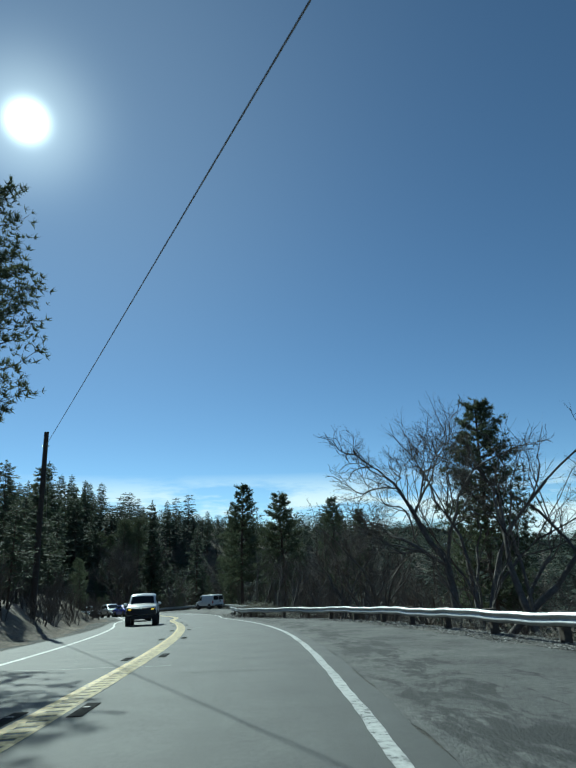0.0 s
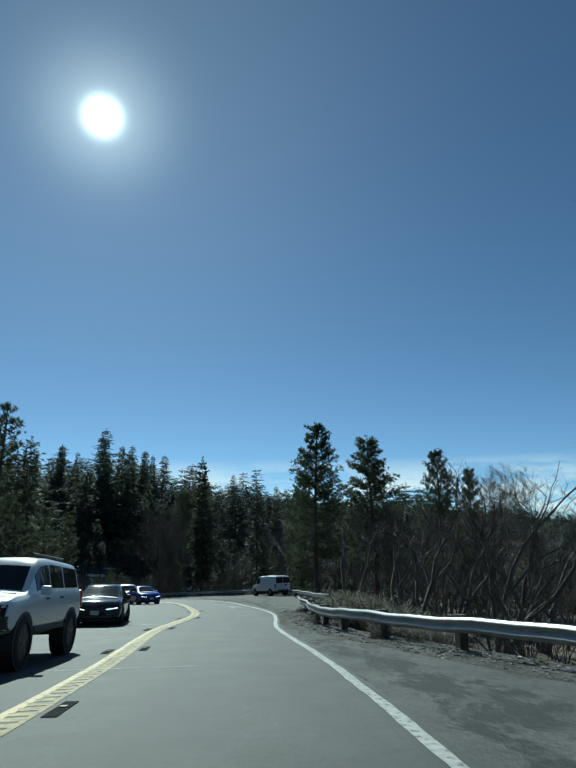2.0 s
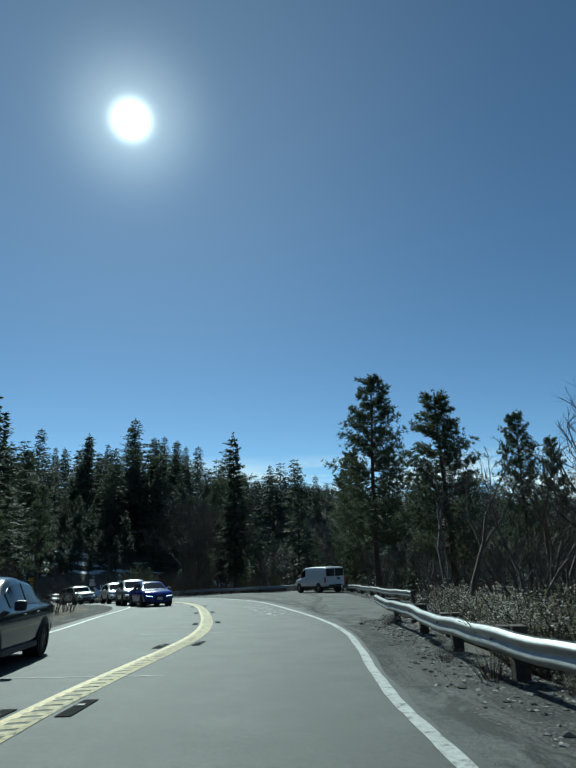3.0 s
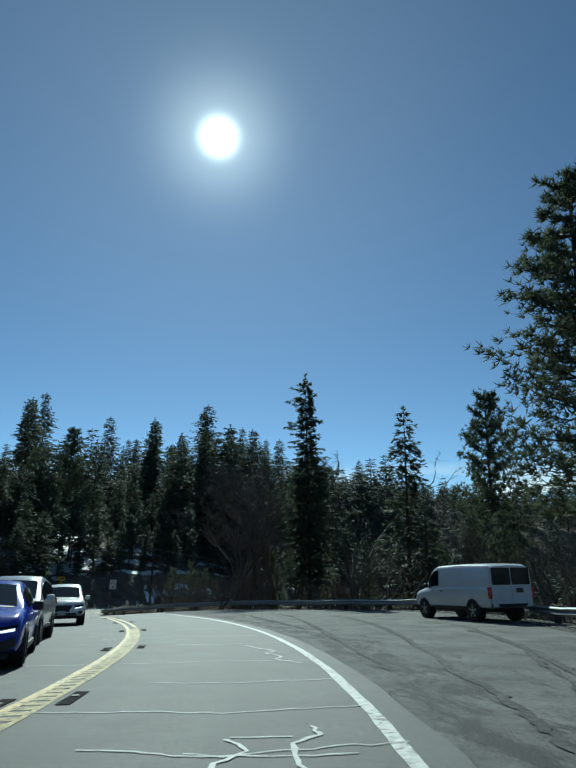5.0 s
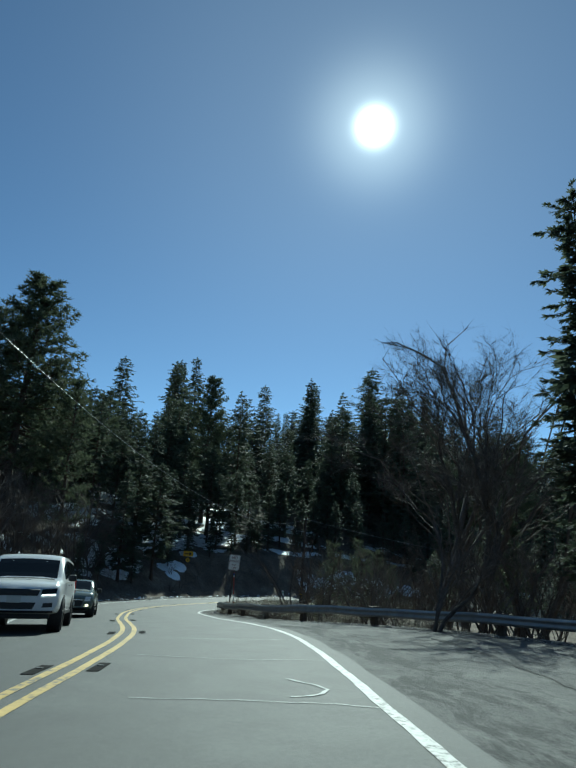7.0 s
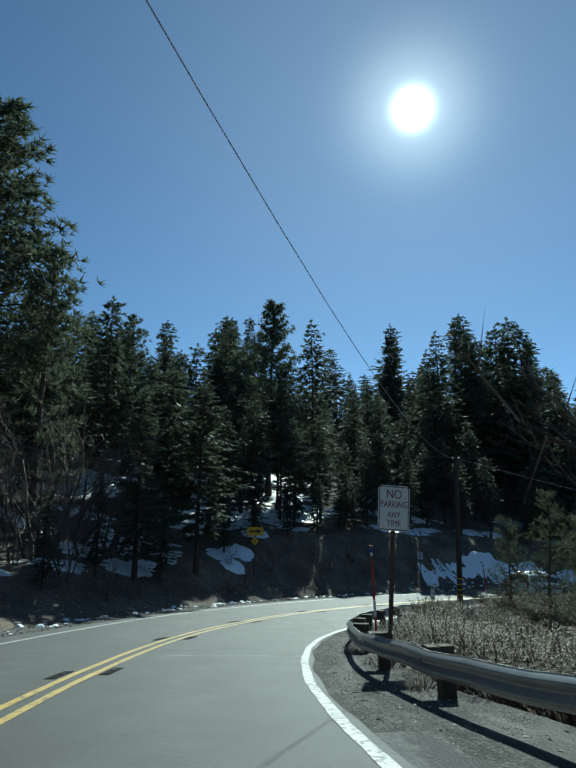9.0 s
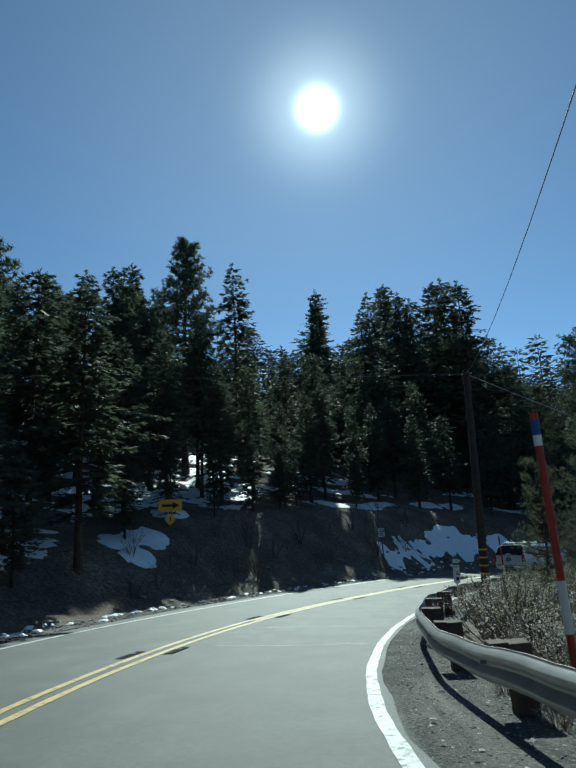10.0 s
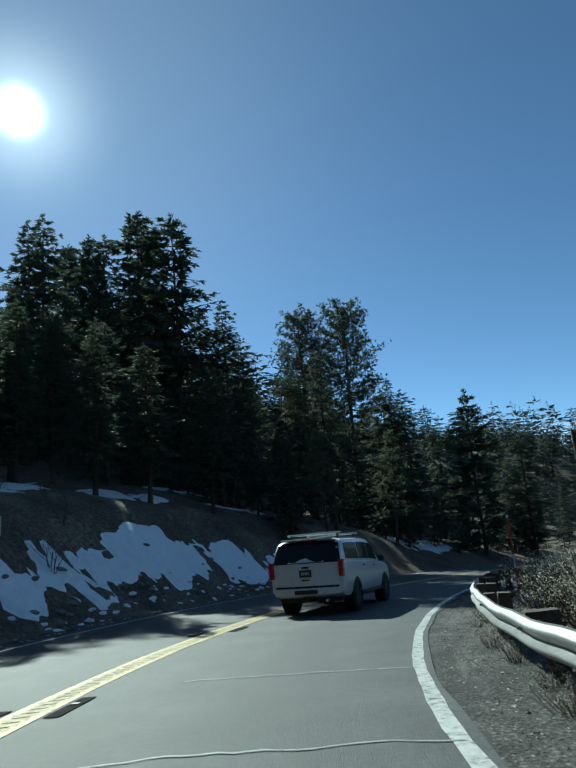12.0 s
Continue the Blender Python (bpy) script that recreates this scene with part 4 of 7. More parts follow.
    top_tree(kind_, x, y, top, yaw=yaw, wide={(-88.2, 127.7): 1.4, (-91.5, 126.0): 1.35, (-13.8, 98.2): 1.05, (-7.9, 102.2): 1.25, (0.4, 116.8): 0.8, (5.6, 127.9): 0.75, (-19.6, 124.5): 0.85, (-36.5, 127.3): 0.84, (-62.4, 217.1): 1.35, (-50.9, 215.0): 1.3}.get((x, y), 1.0))

for s_, d_, h_ in ((229.8, 7.3, 6.0), (232.8, 8.9, 7.8), (234.5, 10.5, 7.0), (236.5, 11.5, 5.5), (252.0, 10.8, 6.9), (246.0, 12.0, 6.5)):
    p_ = road_at(s_, d_)
    tree("young_pine", p_.x, p_.y, h_, yaw=s_ * 31, wide=0.85)

# firs added along the sun's path so that bank and road lie in shade
for s_, d_, h_, kind_ in ((217.5, -9.0, 10.5, "fir_a"), (222.5, -12.0, 12.0, "fir_c"), (227.5, -12.4, 10.0, "fir_a"), (231.5, -13.5, 10.5, "fir_c"), (236.0, -14.0, 10.0, "fir_a"), (240.0, -15.5, 10.5, "fir_c"), (243.5, -13.6, 9.0, "fir_a"), (247.0, -16.0, 10.0, "fir_c"), (251.0, -14.6, 9.0, "fir_a"), (254.5, -17.0, 10.0, "fir_c"), (252.5, -11.5, 8.5, "fir_a"), (256.0, -12.0, 9.0, "fir_c"), (259.5, -11.0, 8.0, "fir_a"), (262.5, -13.0, 9.5, "fir_c"), (243.6, -16.6, 8.0, "fir_a"), (238.9, -11.7, 4.6, "fir_a"), (241.0, -13.5, 6.0, "fir_a"), (250.2, -16.2, 8.0, "fir_a"), (246.5, -12.0, 4.4, "fir_a"), (248.4, -14.0, 6.0, "fir_a"), (226.0, -10.6, 4.6, "fir_a"), (229.5, -11.2, 5.2, "fir_a"), (233.0, -11.4, 4.8, "fir_a"), (236.5, -11.8, 5.4, "fir_a"), (241.0, -12.4, 5.0, "fir_a"), (219.0, -8.7, 5.0, "fir_a"), (222.0, -8.8, 12.0, "fir_c"), (215.0, -9.2, 5.0, "fir_a"), (211.5, -8.8, 4.2, "fir_a"), (234.0, -18.0, 13.0, "fir_b"), (239.0, -20.0, 13.0, "fir_e")):
    p_ = road_at(s_, d_)
    tree(kind_, p_.x, p_.y, h_, yaw=s_ * 47, wide=1.15, group="conifers on top of the bank")

BUILT = [(o.location.x, o.location.y) for o in scene.objects if o.get("category") == "tree"]


def clear(x, y, gap):
    return all((x - a) ** 2 + (y - b) ** 2 > gap * gap for a, b in BUILT)


def scatter(rng, n, box_, kinds, heights, gap, group=""):
    """Trees at random in a stretch of the plan: s from box_[0] to box_[1], d from box_[2] to box_[3]."""
    made = 0
    for _ in range(n * 12):
        s, d = rng.uniform(box_[0], box_[1]), rng.uniform(box_[2], box_[3])
        p = road_at(s, d)
        if not clear(p.x, p.y, gap):
            continue
        q = ((LINE[:, 0] - p.x) ** 2 + (LINE[:, 1] - p.y) ** 2).argmin()
        near = math.hypot(LINE[q, 0] - p.x, LINE[q, 1] - p.y)
        if near < min(abs(box_[2]), abs(box_[3])) - 0.5:
            continue
        BUILT.append((p.x, p.y))
        chosen = rng.choice(kinds)
        if chosen[:4] == "far_":
            k = (heights[0] * 0.75 + (heights[1] - heights[0] * 0.75) * rng.random() ** 2) / KINDS[chosen][4]
            WOODS.append((chosen, p.x, p.y, k, k * rng.uniform(1.1, 1.5), rng.uniform(0, 6.28)))
            made += 1
            if made >= n:
                break
            continue
        tree(chosen, p.x, p.y, rng.uniform(*heights), yaw=rng.uniform(0, 360), tilt=(rng.gauss(0, 1.5), rng.gauss(0, 1.5)), wide=rng.uniform(0.85, 1.15), group=group)
        made += 1
        if made >= n:
            break


rng = random.Random(5)
NEAR_FIR = ["fir_a", "fir_b", "fir_c", "fir_e"]
scatter(rng, 12, (212, 228, -42, -19), ["fir_b", "fir_e", "fir_c"], (12, 17), 4.2, group="hillside conifers")
scatter(rng, 12, (226, 240, -42, -18), ["fir_b", "fir_e", "fir_e", "fir_c"], (13, 17), 3.8, group="hillside conifers")
scatter(rng, 18, (240, 264, -42, -21), ["fir_b", "fir_e", "fir_e", "fir_c"], (11, 15), 3.6, group="hillside conifers")
scatter(rng, 90, (196, 322, -75, -42), ["far_a", "far_c", "far_c"], (12, 19), 3.2, group="hillside conifers")
scatter(rng, 60, (225, 325, -125, -75), ["far_a", "far_c"], (13, 19), 4.2, group="hillside conifers")
scatter(rng, 26, (258, 325, -45, -8), NEAR_FIR + ["cedar", "pine_far"], (6, 14), 3.6, group="conifers past the bend")
scatter(rng, 14, (272, 325, 9, 40), ["fir_a", "fir_b", "cedar", "pine_far"], (6, 14), 4.0, group="conifers past the bend")
scatter(rng, 44, (258, 325, 40, 110), ["far_a", "far_c", "far_c"], (6, 14), 4.6, group="conifers past the bend")
scatter(rng, 16, (100, 165, -32, -9), ["fir_a", "fir_c", "pine_far", "fir_b"], (7, 12), 3.6, group="conifers inside the bend")
scatter(rng, 34, (162, 210, 19, 45), ["fir_a", "fir_c", "pine_far", "bare_c", "bare_b"], (5.5, 9.5), 3.6, group="trees behind the turnout")
scatter(rng, 24, (180, 230, 30, 70), ["far_a", "far_b"], (10, 16), 4.5, group="trees behind the turnout")
scatter(rng, 20, (150, 185, 24, 60), ["bare_c"], (6, 9), 3.5, group="trees behind the turnout")
scatter(rng, 40, (110, 165, 30, 75), ["bare_c", "bare_b", "bare_c"], (6, 9), 3.6, group="trees behind the turnout")
scatter(rng, 40, (290, 328, -140, -50), ["far_a", "far_b"], (17, 24), 4.5, group="hillside conifers")
scatter(rng, 36, (70, 135, 11, 45), ["bare_c", "bare_b", "bare_c"], (5, 8.5), 3.2, group="bare trees below the road")
scatter(rng, 34, (200, 236, -30, -12), ["thicket", "bare_c", "bare_c"], (3, 7), 2.2, group="hillside shrubs")
scatter(rng, 22, (66, 135, -13, -7), ["thicket", "thicket", "young_pine"], (2, 3.6), 2.0, group="bank shrubs")
scatter(rng, 44, (128, 205, 16.5, 36), ["thicket", "bare_c"], (3, 7), 2.2, group="shrubs behind the turnout")
scatter(rng, 30, (66, 130, 11, 30), ["thicket"], (2.5, 4), 2.2, group="shrubs below the road")
scatter(rng, 6, (224, 238, -20, -14.5), ["fir_b", "fir_e", "fir_e"], (12, 15), 3.2, group="conifers on top of the bank")
scatter(rng, 24, (178, 198, 9, 20), ["thicket", "bare_c", "bare_b"], (3, 6.5), 2.0, group="bare growth behind the guardrail")
scatter(rng, 40, (264, 316, -30, -7.5), ["fir_a", "pine_far", "cedar", "fir_c", "far_c"], (4.5, 10), 2.6, group="conifers past the bend")
scatter(rng, 44, (272, 318, 8, 40), ["fir_a", "pine_far", "cedar", "fir_c", "far_c"], (3.5, 10), 2.6, group="conifers past the bend")
scatter(rng, 34, (200, 250, -11.5, -7.2), ["thicket"], (1.2, 2.6), 1.6, group="shrubs on the bank")
scatter(rng, 44, (105, 172, -42, -11), ["fir_a", "fir_b", "fir_e", "pine_far"], (10, 15.5), 3.6, group="conifers inside the bend")
scatter(rng, 40, (185, 262, -62, -34), ["far_a", "far_b", "far_c"], (13, 19), 3.4, group="hillside conifers")
scatter(rng, 26, (76, 116, -17, -8), ["fir_a", "pine_c", "fir_c"], (4.5, 8), 2.0, group="young conifers on the bank")
scatter(rng, 14, (70, 112, -9.5, -6.5), ["thicket"], (1.2, 2.4), 1.6, group="bank shrubs")

scatter(rng, 16, (98, 142, -15, -8.5), ["fir_a", "pine_far"], (3.5, 7), 2.0, group="young conifers on the bank")
scatter(rng, 26, (96, 142, -10.5, -6.8), ["thicket"], (1.2, 2.6), 1.4, group="bank shrubs")
scatter(rng, 16, (108, 130, 9.5, 24), ["bare_b", "bare_c"], (4.5, 7.5), 3.0, group="bare trees below the road")

scatter(rng, 14, (196, 240, -36, -22), ["fir_b", "fir_e", "pine_far"], (11, 15), 3.4, group="hillside conifers")
scatter(rng, 9, (213, 232, -17.5, -12.5), ["fir_b", "fir_e"], (11, 14), 3.6, group="conifers on top of the bank")
scatter(rng, 44, (190, 217, -26, -9.5), ["bare_b", "bare_b", "bare_c", "thicket"], (5, 8.5), 1.9, group="bare growth inside the bend")
scatter(rng, 30, (176, 205, -44, -26), ["fir_a", "fir_c", "far_c", "far_c"], (9, 14), 3.0, group="conifers inside the bend")

scatter(rng, 46, (201, 219, -21, -8.5), ["thicket", "bare_b", "bare_c", "thicket"], (2.2, 5.0), 1.3, group="bare growth inside the bend")

scatter(rng, 110, (60, 165, 30, 85), ["far_c", "far_a"], (7, 12), 3.4, group="trees below the road")
scatter(rng, 60, (262, 312, -30, -7.5), ["far_c"], (3, 6), 1.6, group="conifers past the bend")
scatter(rng, 50, (268, 316, 8.5, 30), ["far_c"], (3, 6), 1.8, group="conifers past the bend")

# the tall stand on the slope past the bend
rng = random.Random(17)
for _ in range(400):
    x, y = rng.uniform(-114, -87), rng.uniform(200, 252)
    if x < -69.6 - 0.25 * (y - 147.5) and clear(x, y, 3.6) and len(BUILT) < 2000:
        BUILT.append((x, y))
        top_tree(rng.choice(NEAR_FIR), x, y, gz(x, y) + rng.uniform(13, 17) + 0.1 * (y - 200), yaw=rng.uniform(0, 360), wide=1.15, group="tall stand past the bend")
        stand_count = sum(1 for b in BUILT if -114 < b[0] < -87 and 200 < b[1] < 252)
        if stand_count > 52:
            break

for _ in range(3000):
    x, y = rng.uniform(-170, 20), rng.uniform(240, 345)
    near = float(((LINE[:, 0] - x) ** 2 + (LINE[:, 1] - y) ** 2).min()) ** 0.5
    if near > 45 and clear(x, y, 6.0):
        BUILT.append((x, y))
        k = (rng.uniform(7, 12) if rng.random() < 0.75 else rng.uniform(14, 21)) / 22
        if x > -66:
            k *= 0.68
        WOODS.append((rng.choice(("far_a", "far_b", "far_c")), x, y, k, k * rng.uniform(1.2, 1.7), rng.uniform(0, 6.28)))
    if len(WOODS) > 800:
        break

low_woods = 0
for _ in range(4000):
    x, y = rng.uniform(-95, 40), rng.uniform(245, 400)
    near = float(((LINE[:, 0] - x) ** 2 + (LINE[:, 1] - y) ** 2).min()) ** 0.5
    if near > 24 and clear(x, y, 4.0):
        BUILT.append((x, y))
        k = rng.uniform(4.5, 9) / 22
        WOODS.append((rng.choice(("far_b", "far_c")), x, y, k, k * rng.uniform(1.3, 1.8), rng.uniform(0, 6.28)))
        low_woods += 1
        if low_woods > 330:
            break

far_side = 0
for _ in range(1500):
    x, y = rng.uniform(5, 120), rng.uniform(105, 320)
    near = float(((LINE[:, 0] - x) ** 2 + (LINE[:, 1] - y) ** 2).min()) ** 0.5
    if near > 42 and clear(x, y, 5.5):
        BUILT.append((x, y))
        k = rng.uniform(9, 15) / 22
        WOODS.append((rng.choice(("far_a", "far_c")), x, y, k, k * rng.uniform(1.1, 1.5), rng.uniform(0, 6.28)))
        far_side += 1
        if far_side > 190:
            break


def joined_woods():
    """The woods behind the trees that stand by the road, as one body of trees."""
    shapes = {}
    for key in ("far_a", "far_b", "far_c"):
        (tv, tf), (cv, cf) = KINDS[key][1]()
        tq = [t for f in tf for t in ((f[0], f[1], f[2]), (f[0], f[2], f[3]))]
        top = max(v.z for v in cv) / KINDS[key][4]
        shapes[key] = (np.array(tv + cv) / top, np.array(tq + [tuple(i + len(tv) for i in f) for f in cf]), len(tq))
    V, F, mats, n = [], [], [], 0
    zs = ground_z(np.array([w[1] for w in WOODS]), np.array([w[2] for w in WOODS]))
    for (key, x, y, k, kw, a), z in zip(WOODS, zs):
        v, f, nt = shapes[key]
        c, s = math.cos(a) * kw, math.sin(a) * kw
        V.append(np.stack([v[:, 0] * c - v[:, 1] * s + x, v[:, 0] * s + v[:, 1] * c + y, v[:, 2] * k + z], 1))
        F.append(f + n)
        mats.append(np.concatenate([np.zeros(nt, int), np.ones(len(f) - nt, int)]))
        n += len(v)
    V, F, mats = np.concatenate(V), np.concatenate(F), np.concatenate(mats)
    me = bpy.data.meshes.new("hillside_woods")
    me.vertices.add(len(V))
    me.vertices.foreach_set("co", V.ravel())
    me.loops.add(len(F) * 3)
    me.loops.foreach_set("vertex_index", F.ravel())
    me.polygons.add(len(F))
    me.polygons.foreach_set("loop_start", np.arange(0, len(F) * 3, 3))
    me.materials.append(M["bark"])
    me.materials.append(M["dark_fir"])
    me.polygons.foreach_set("material_index", mats)
    me.update(calc_edges=True)
    tagged(new("hillside_woods", me), "dense dark fir woods behind the roadside trees", "woods", kind="stuff")


joined_woods()

# ---- vehicles ----
M["white_paint"] = plain("white_car_paint", (0.72, 0.73, 0.73), 0.3, coat=0.5)
M["silver_paint"] = plain("silver_car_paint", (0.42, 0.43, 0.44), 0.28, metal=0.4, coat=0.5)
M["dark_paint"] = plain("dark_car_paint", (0.022, 0.024, 0.028), 0.13, coat=0.2)
M["blue_paint"] = plain("blue_car_paint", (0.015, 0.035, 0.36), 0.2, coat=0.15)
M["green_paint"] = plain("grey_green_car_paint", (0.16, 0.19, 0.17), 0.2, metal=0.2, coat=0.3)
M["glass"] = plain("tinted_glass", (0.012, 0.015, 0.017), 0.08, spec=0.22)
M["plastic"] = plain("black_plastic", (0.02, 0.02, 0.021), 0.55)
M["rubber"] = plain("tyre_rubber", (0.022, 0.021, 0.02), 0.85)
M["alloy"] = plain("alloy", (0.42, 0.43, 0.44), 0.35, metal=0.85)
M["dark_alloy"] = plain("dark_alloy", (0.05, 0.05, 0.052), 0.4, metal=0.6)
M["tail"] = plain("red_lens", (0.42, 0.012, 0.012), 0.25, coat=0.6)
M["lamp"] = plain("clear_lens", (0.75, 0.76, 0.74), 0.12, coat=1.0)
M["amber"] = plain("amber_lens", (0.85, 0.5, 0.04), 0.25, coat=0.6, emit=0.9)
M["plate"] = plain("dark_number_plate", (0.05, 0.05, 0.04), 0.5)
M["led"] = plain("white_lamp_glass", (0.9, 0.92, 0.95), 0.2, emit=1.6)
M["warm_led"] = plain("warm_lamp_glass", (0.95, 0.82, 0.55), 0.2, emit=2.0)
M["light_plate"] = plain("number_plate", (0.6, 0.6, 0.56), 0.5)
M["chrome"] = plain("chrome", (0.6, 0.6, 0.6), 0.12, metal=1.0)


class Shell:
    """Lofted car body: stations along y of (y, low, belt, roof, half width, half width of the roof)."""

    def __init__(self, stations):
        self.t = np.array(stations, float)

    def at(self, y):
        ys = (y - 0.12, y - 0.06, y, y + 0.06, y + 0.12)
        return [sum(float(np.interp(q, self.t[:, 0], self.t[:, k])) for q in ys) / 5 for k in range(1, 6)]

    def ring(self, y):
        low, belt, top, w, rw = self.at(y)
        mid = low + (belt - low) * 0.5
        half = [(0, low), (w * 0.8, low), (w * 0.93, low + 0.035), (w * 0.985, low + 0.13), (w, mid), (w * 0.996, mid + (belt - mid) * 0.55), (w * 0.972, belt - 0.03), (w * 0.945, belt)]
        half += [(rw + (w * 0.945 - rw) * 0.13, belt + (top - belt) * 0.86), (rw * 0.965, belt + (top - belt) * 0.95), (rw * 0.86, top), (rw * 0.5, top + 0.026), (0, top + 0.035)]
        return half

    def bend(self, p):
        """Rounds the nose and, less, the tail in plan."""
        y0, y1 = self.t[0, 0], self.t[-1, 0]
        w = self.t[:, 4].max()
        u = min(abs(p.x) / w, 1.0) ** 2.4
        k = min(max((p.y - (y1 - 0.75)) / 0.75, 0.0), 1.0)
        j = min(max(((y0 + 0.4) - p.y) / 0.4, 0.0), 1.0)
        p.y += 0.09 * j * j * u - 0.3 * k * k * u
        return p

    def nose(self, x, z, back=False):
        """The body's foremost place at a width and height."""
        y0, y1 = self.t[0, 0], self.t[-1, 0]
        for i in range(90):
            y = y0 + 0.012 * i if back else y1 - 0.012 * i
            half = self.ring(y)
            if half[0][1] <= z <= half[-1][1] + 0.002:
                zs, xs = [q[1] for q in half[1:]], [q[0] for q in half[1:]]
                if abs(x) <= float(np.interp(z, zs, xs)) + 0.004:
                    break
        return self.bend(Vector((x, y, z)))

    def side(self, y, v):
        low, belt, top, w, rw = self.at(y)
        return Vector((w * 0.955 + (rw - w * 0.955) * v * 0.985, y, belt + (top - belt) * v))

    def top(self, y, u):
        low, belt, top, w, rw = self.at(y)
        return Vector((u * rw * 0.93, y, top + 0.035 * (1 - abs(u) ** 1.6)))

    def body(self, bm):
        ys, y0, y1 = [], self.t[0, 0], self.t[-1, 0]
        n = int((y1 - y0) / 0.11)
        ys = [y0 + (y1 - y0) * k / n for k in range(n + 1)]
        rings = []
        for y in ys:
            half = self.ring(y)
            pts = [(x, y, z) for x, z in half] + [(-x, y, z) for x, z in half[-2:0:-1]]
            rings.append([bm.verts.new(p) for p in pts])
        for a, b in zip(rings[:-1], rings[1:]):
            n = len(a)
            for k in range(n):
                bm.faces.new((a[k], a[(k + 1) % n], b[(k + 1) % n], b[k]))
        for y in (y0, y1):
            rows = [[bm.verts.new((x * (j / 5 - 1), y, z)) for j in range(11)] for x, z in self.ring(y)[1:-1]]
            for p, q in zip(rows[:-1], rows[1:]):
                for j in range(10):
                    bm.faces.new((p[j], p[j + 1], q[j + 1], q[j]))
        bmesh.ops.remove_doubles(bm, verts=bm.verts, dist=0.0008)
        for v in bm.verts:
            self.bend(v.co)
        bmesh.ops.recalc_face_normals(bm, faces=bm.faces)


def panel(name, sh, corners, mat, parent, lift=0.012, label="", back=False):
    """A panel that follows the nose or tail of a body; corners are (x, z), counter-clockwise from the lower left."""
    (ax, az), (bx, bz), (cx, cz), (dx, dz) = corners
    na, nb = max(3, int(abs(bx - ax) / 0.09)), 3
    bm = bmesh.new()
    out, inn = [], []
    sgn = -1 if back else 1
    for i in range(na + 1):
        u = i / na
        o, q = [], []
        for j in range(nb + 1):
            v = j / nb
            p = sh.nose((ax * (1 - u) + bx * u) * (1 - v) + (dx * (1 - u) + cx * u) * v, (az * (1 - u) + bz * u) * (1 - v) + (dz * (1 - u) + cz * u) * v, back)
            o.append(bm.verts.new(p + Vector((0, lift * sgn, 0))))
            q.append(bm.verts.new(p - Vector((0, 0.03 * sgn, 0))))
        out.append(o)
        inn.append(q)
    for i in range(na):
        for j in range(nb):
            bm.faces.new((out[i][j], out[i + 1][j], out[i + 1][j + 1], out[i][j + 1]))
    rim = [(i, 0) for i in range(na)] + [(na, j) for j in range(nb)] + [(i, nb) for i in range(na, 0, -1)] + [(0, j) for j in range(nb, 0, -1)]
    for (i, j), (k, l) in zip(rim, rim[1:] + rim[:1]):
        bm.faces.new((out[i][j], out[k][l], inn[k][l], inn[i][j]))
    bmesh.ops.recalc_face_normals(bm, faces=bm.faces)
    ob = part(name, bm, mat, parent, label)
    sharp(ob, 50)
    return ob


def patch(bm, f, a0, a1, b0, b1, na, nb, lift):
    """A panel over a surface f(a, b), lifted off it, with its own thickness."""
    grid = []
    for i in range(na + 1):
        row = []
        for j in range(nb + 1):
            row.append(f(a0 + (a1 - a0) * i / na, b0 + (b1 - b0) * j / nb))
        grid.append(row)
    n = (grid[-1][0] - grid[0][0]).cross(grid[0][-1] - grid[0][0]).normalized()
    centre = grid[na // 2][nb // 2]
    if n.dot(centre - Vector((0, 0, 0.9)) * 1.0) < 0:
        n = -n
    vs = [[bm.verts.new(p + n * lift) for p in row] for row in grid]
    back = [[bm.verts.new(p - n * 0.01) for p in row] for row in grid]
    for i in range(na):
        for j in range(nb):
            bm.faces.new((vs[i][j], vs[i + 1][j], vs[i + 1][j + 1], vs[i][j + 1]))
    edge = [(i, 0) for i in range(na)] + [(na, j) for j in range(nb)] + [(i, nb) for i in range(na, 0, -1)] + [(0, j) for j in range(nb, 0, -1)]
    for (i, j), (k, l) in zip(edge, edge[1:] + edge[:1]):
        bm.faces.new((vs[i][j], vs[k][l], back[k][l], back[i][j]))
    bmesh.ops.recalc_face_normals(bm, faces=bm.faces)


def sharp(ob, deg=32):
    ob.data.polygons.foreach_set("use_smooth", [True] * len(ob.data.polygons))
    ob.data.set_sharp_from_angle(angle=radians(deg))


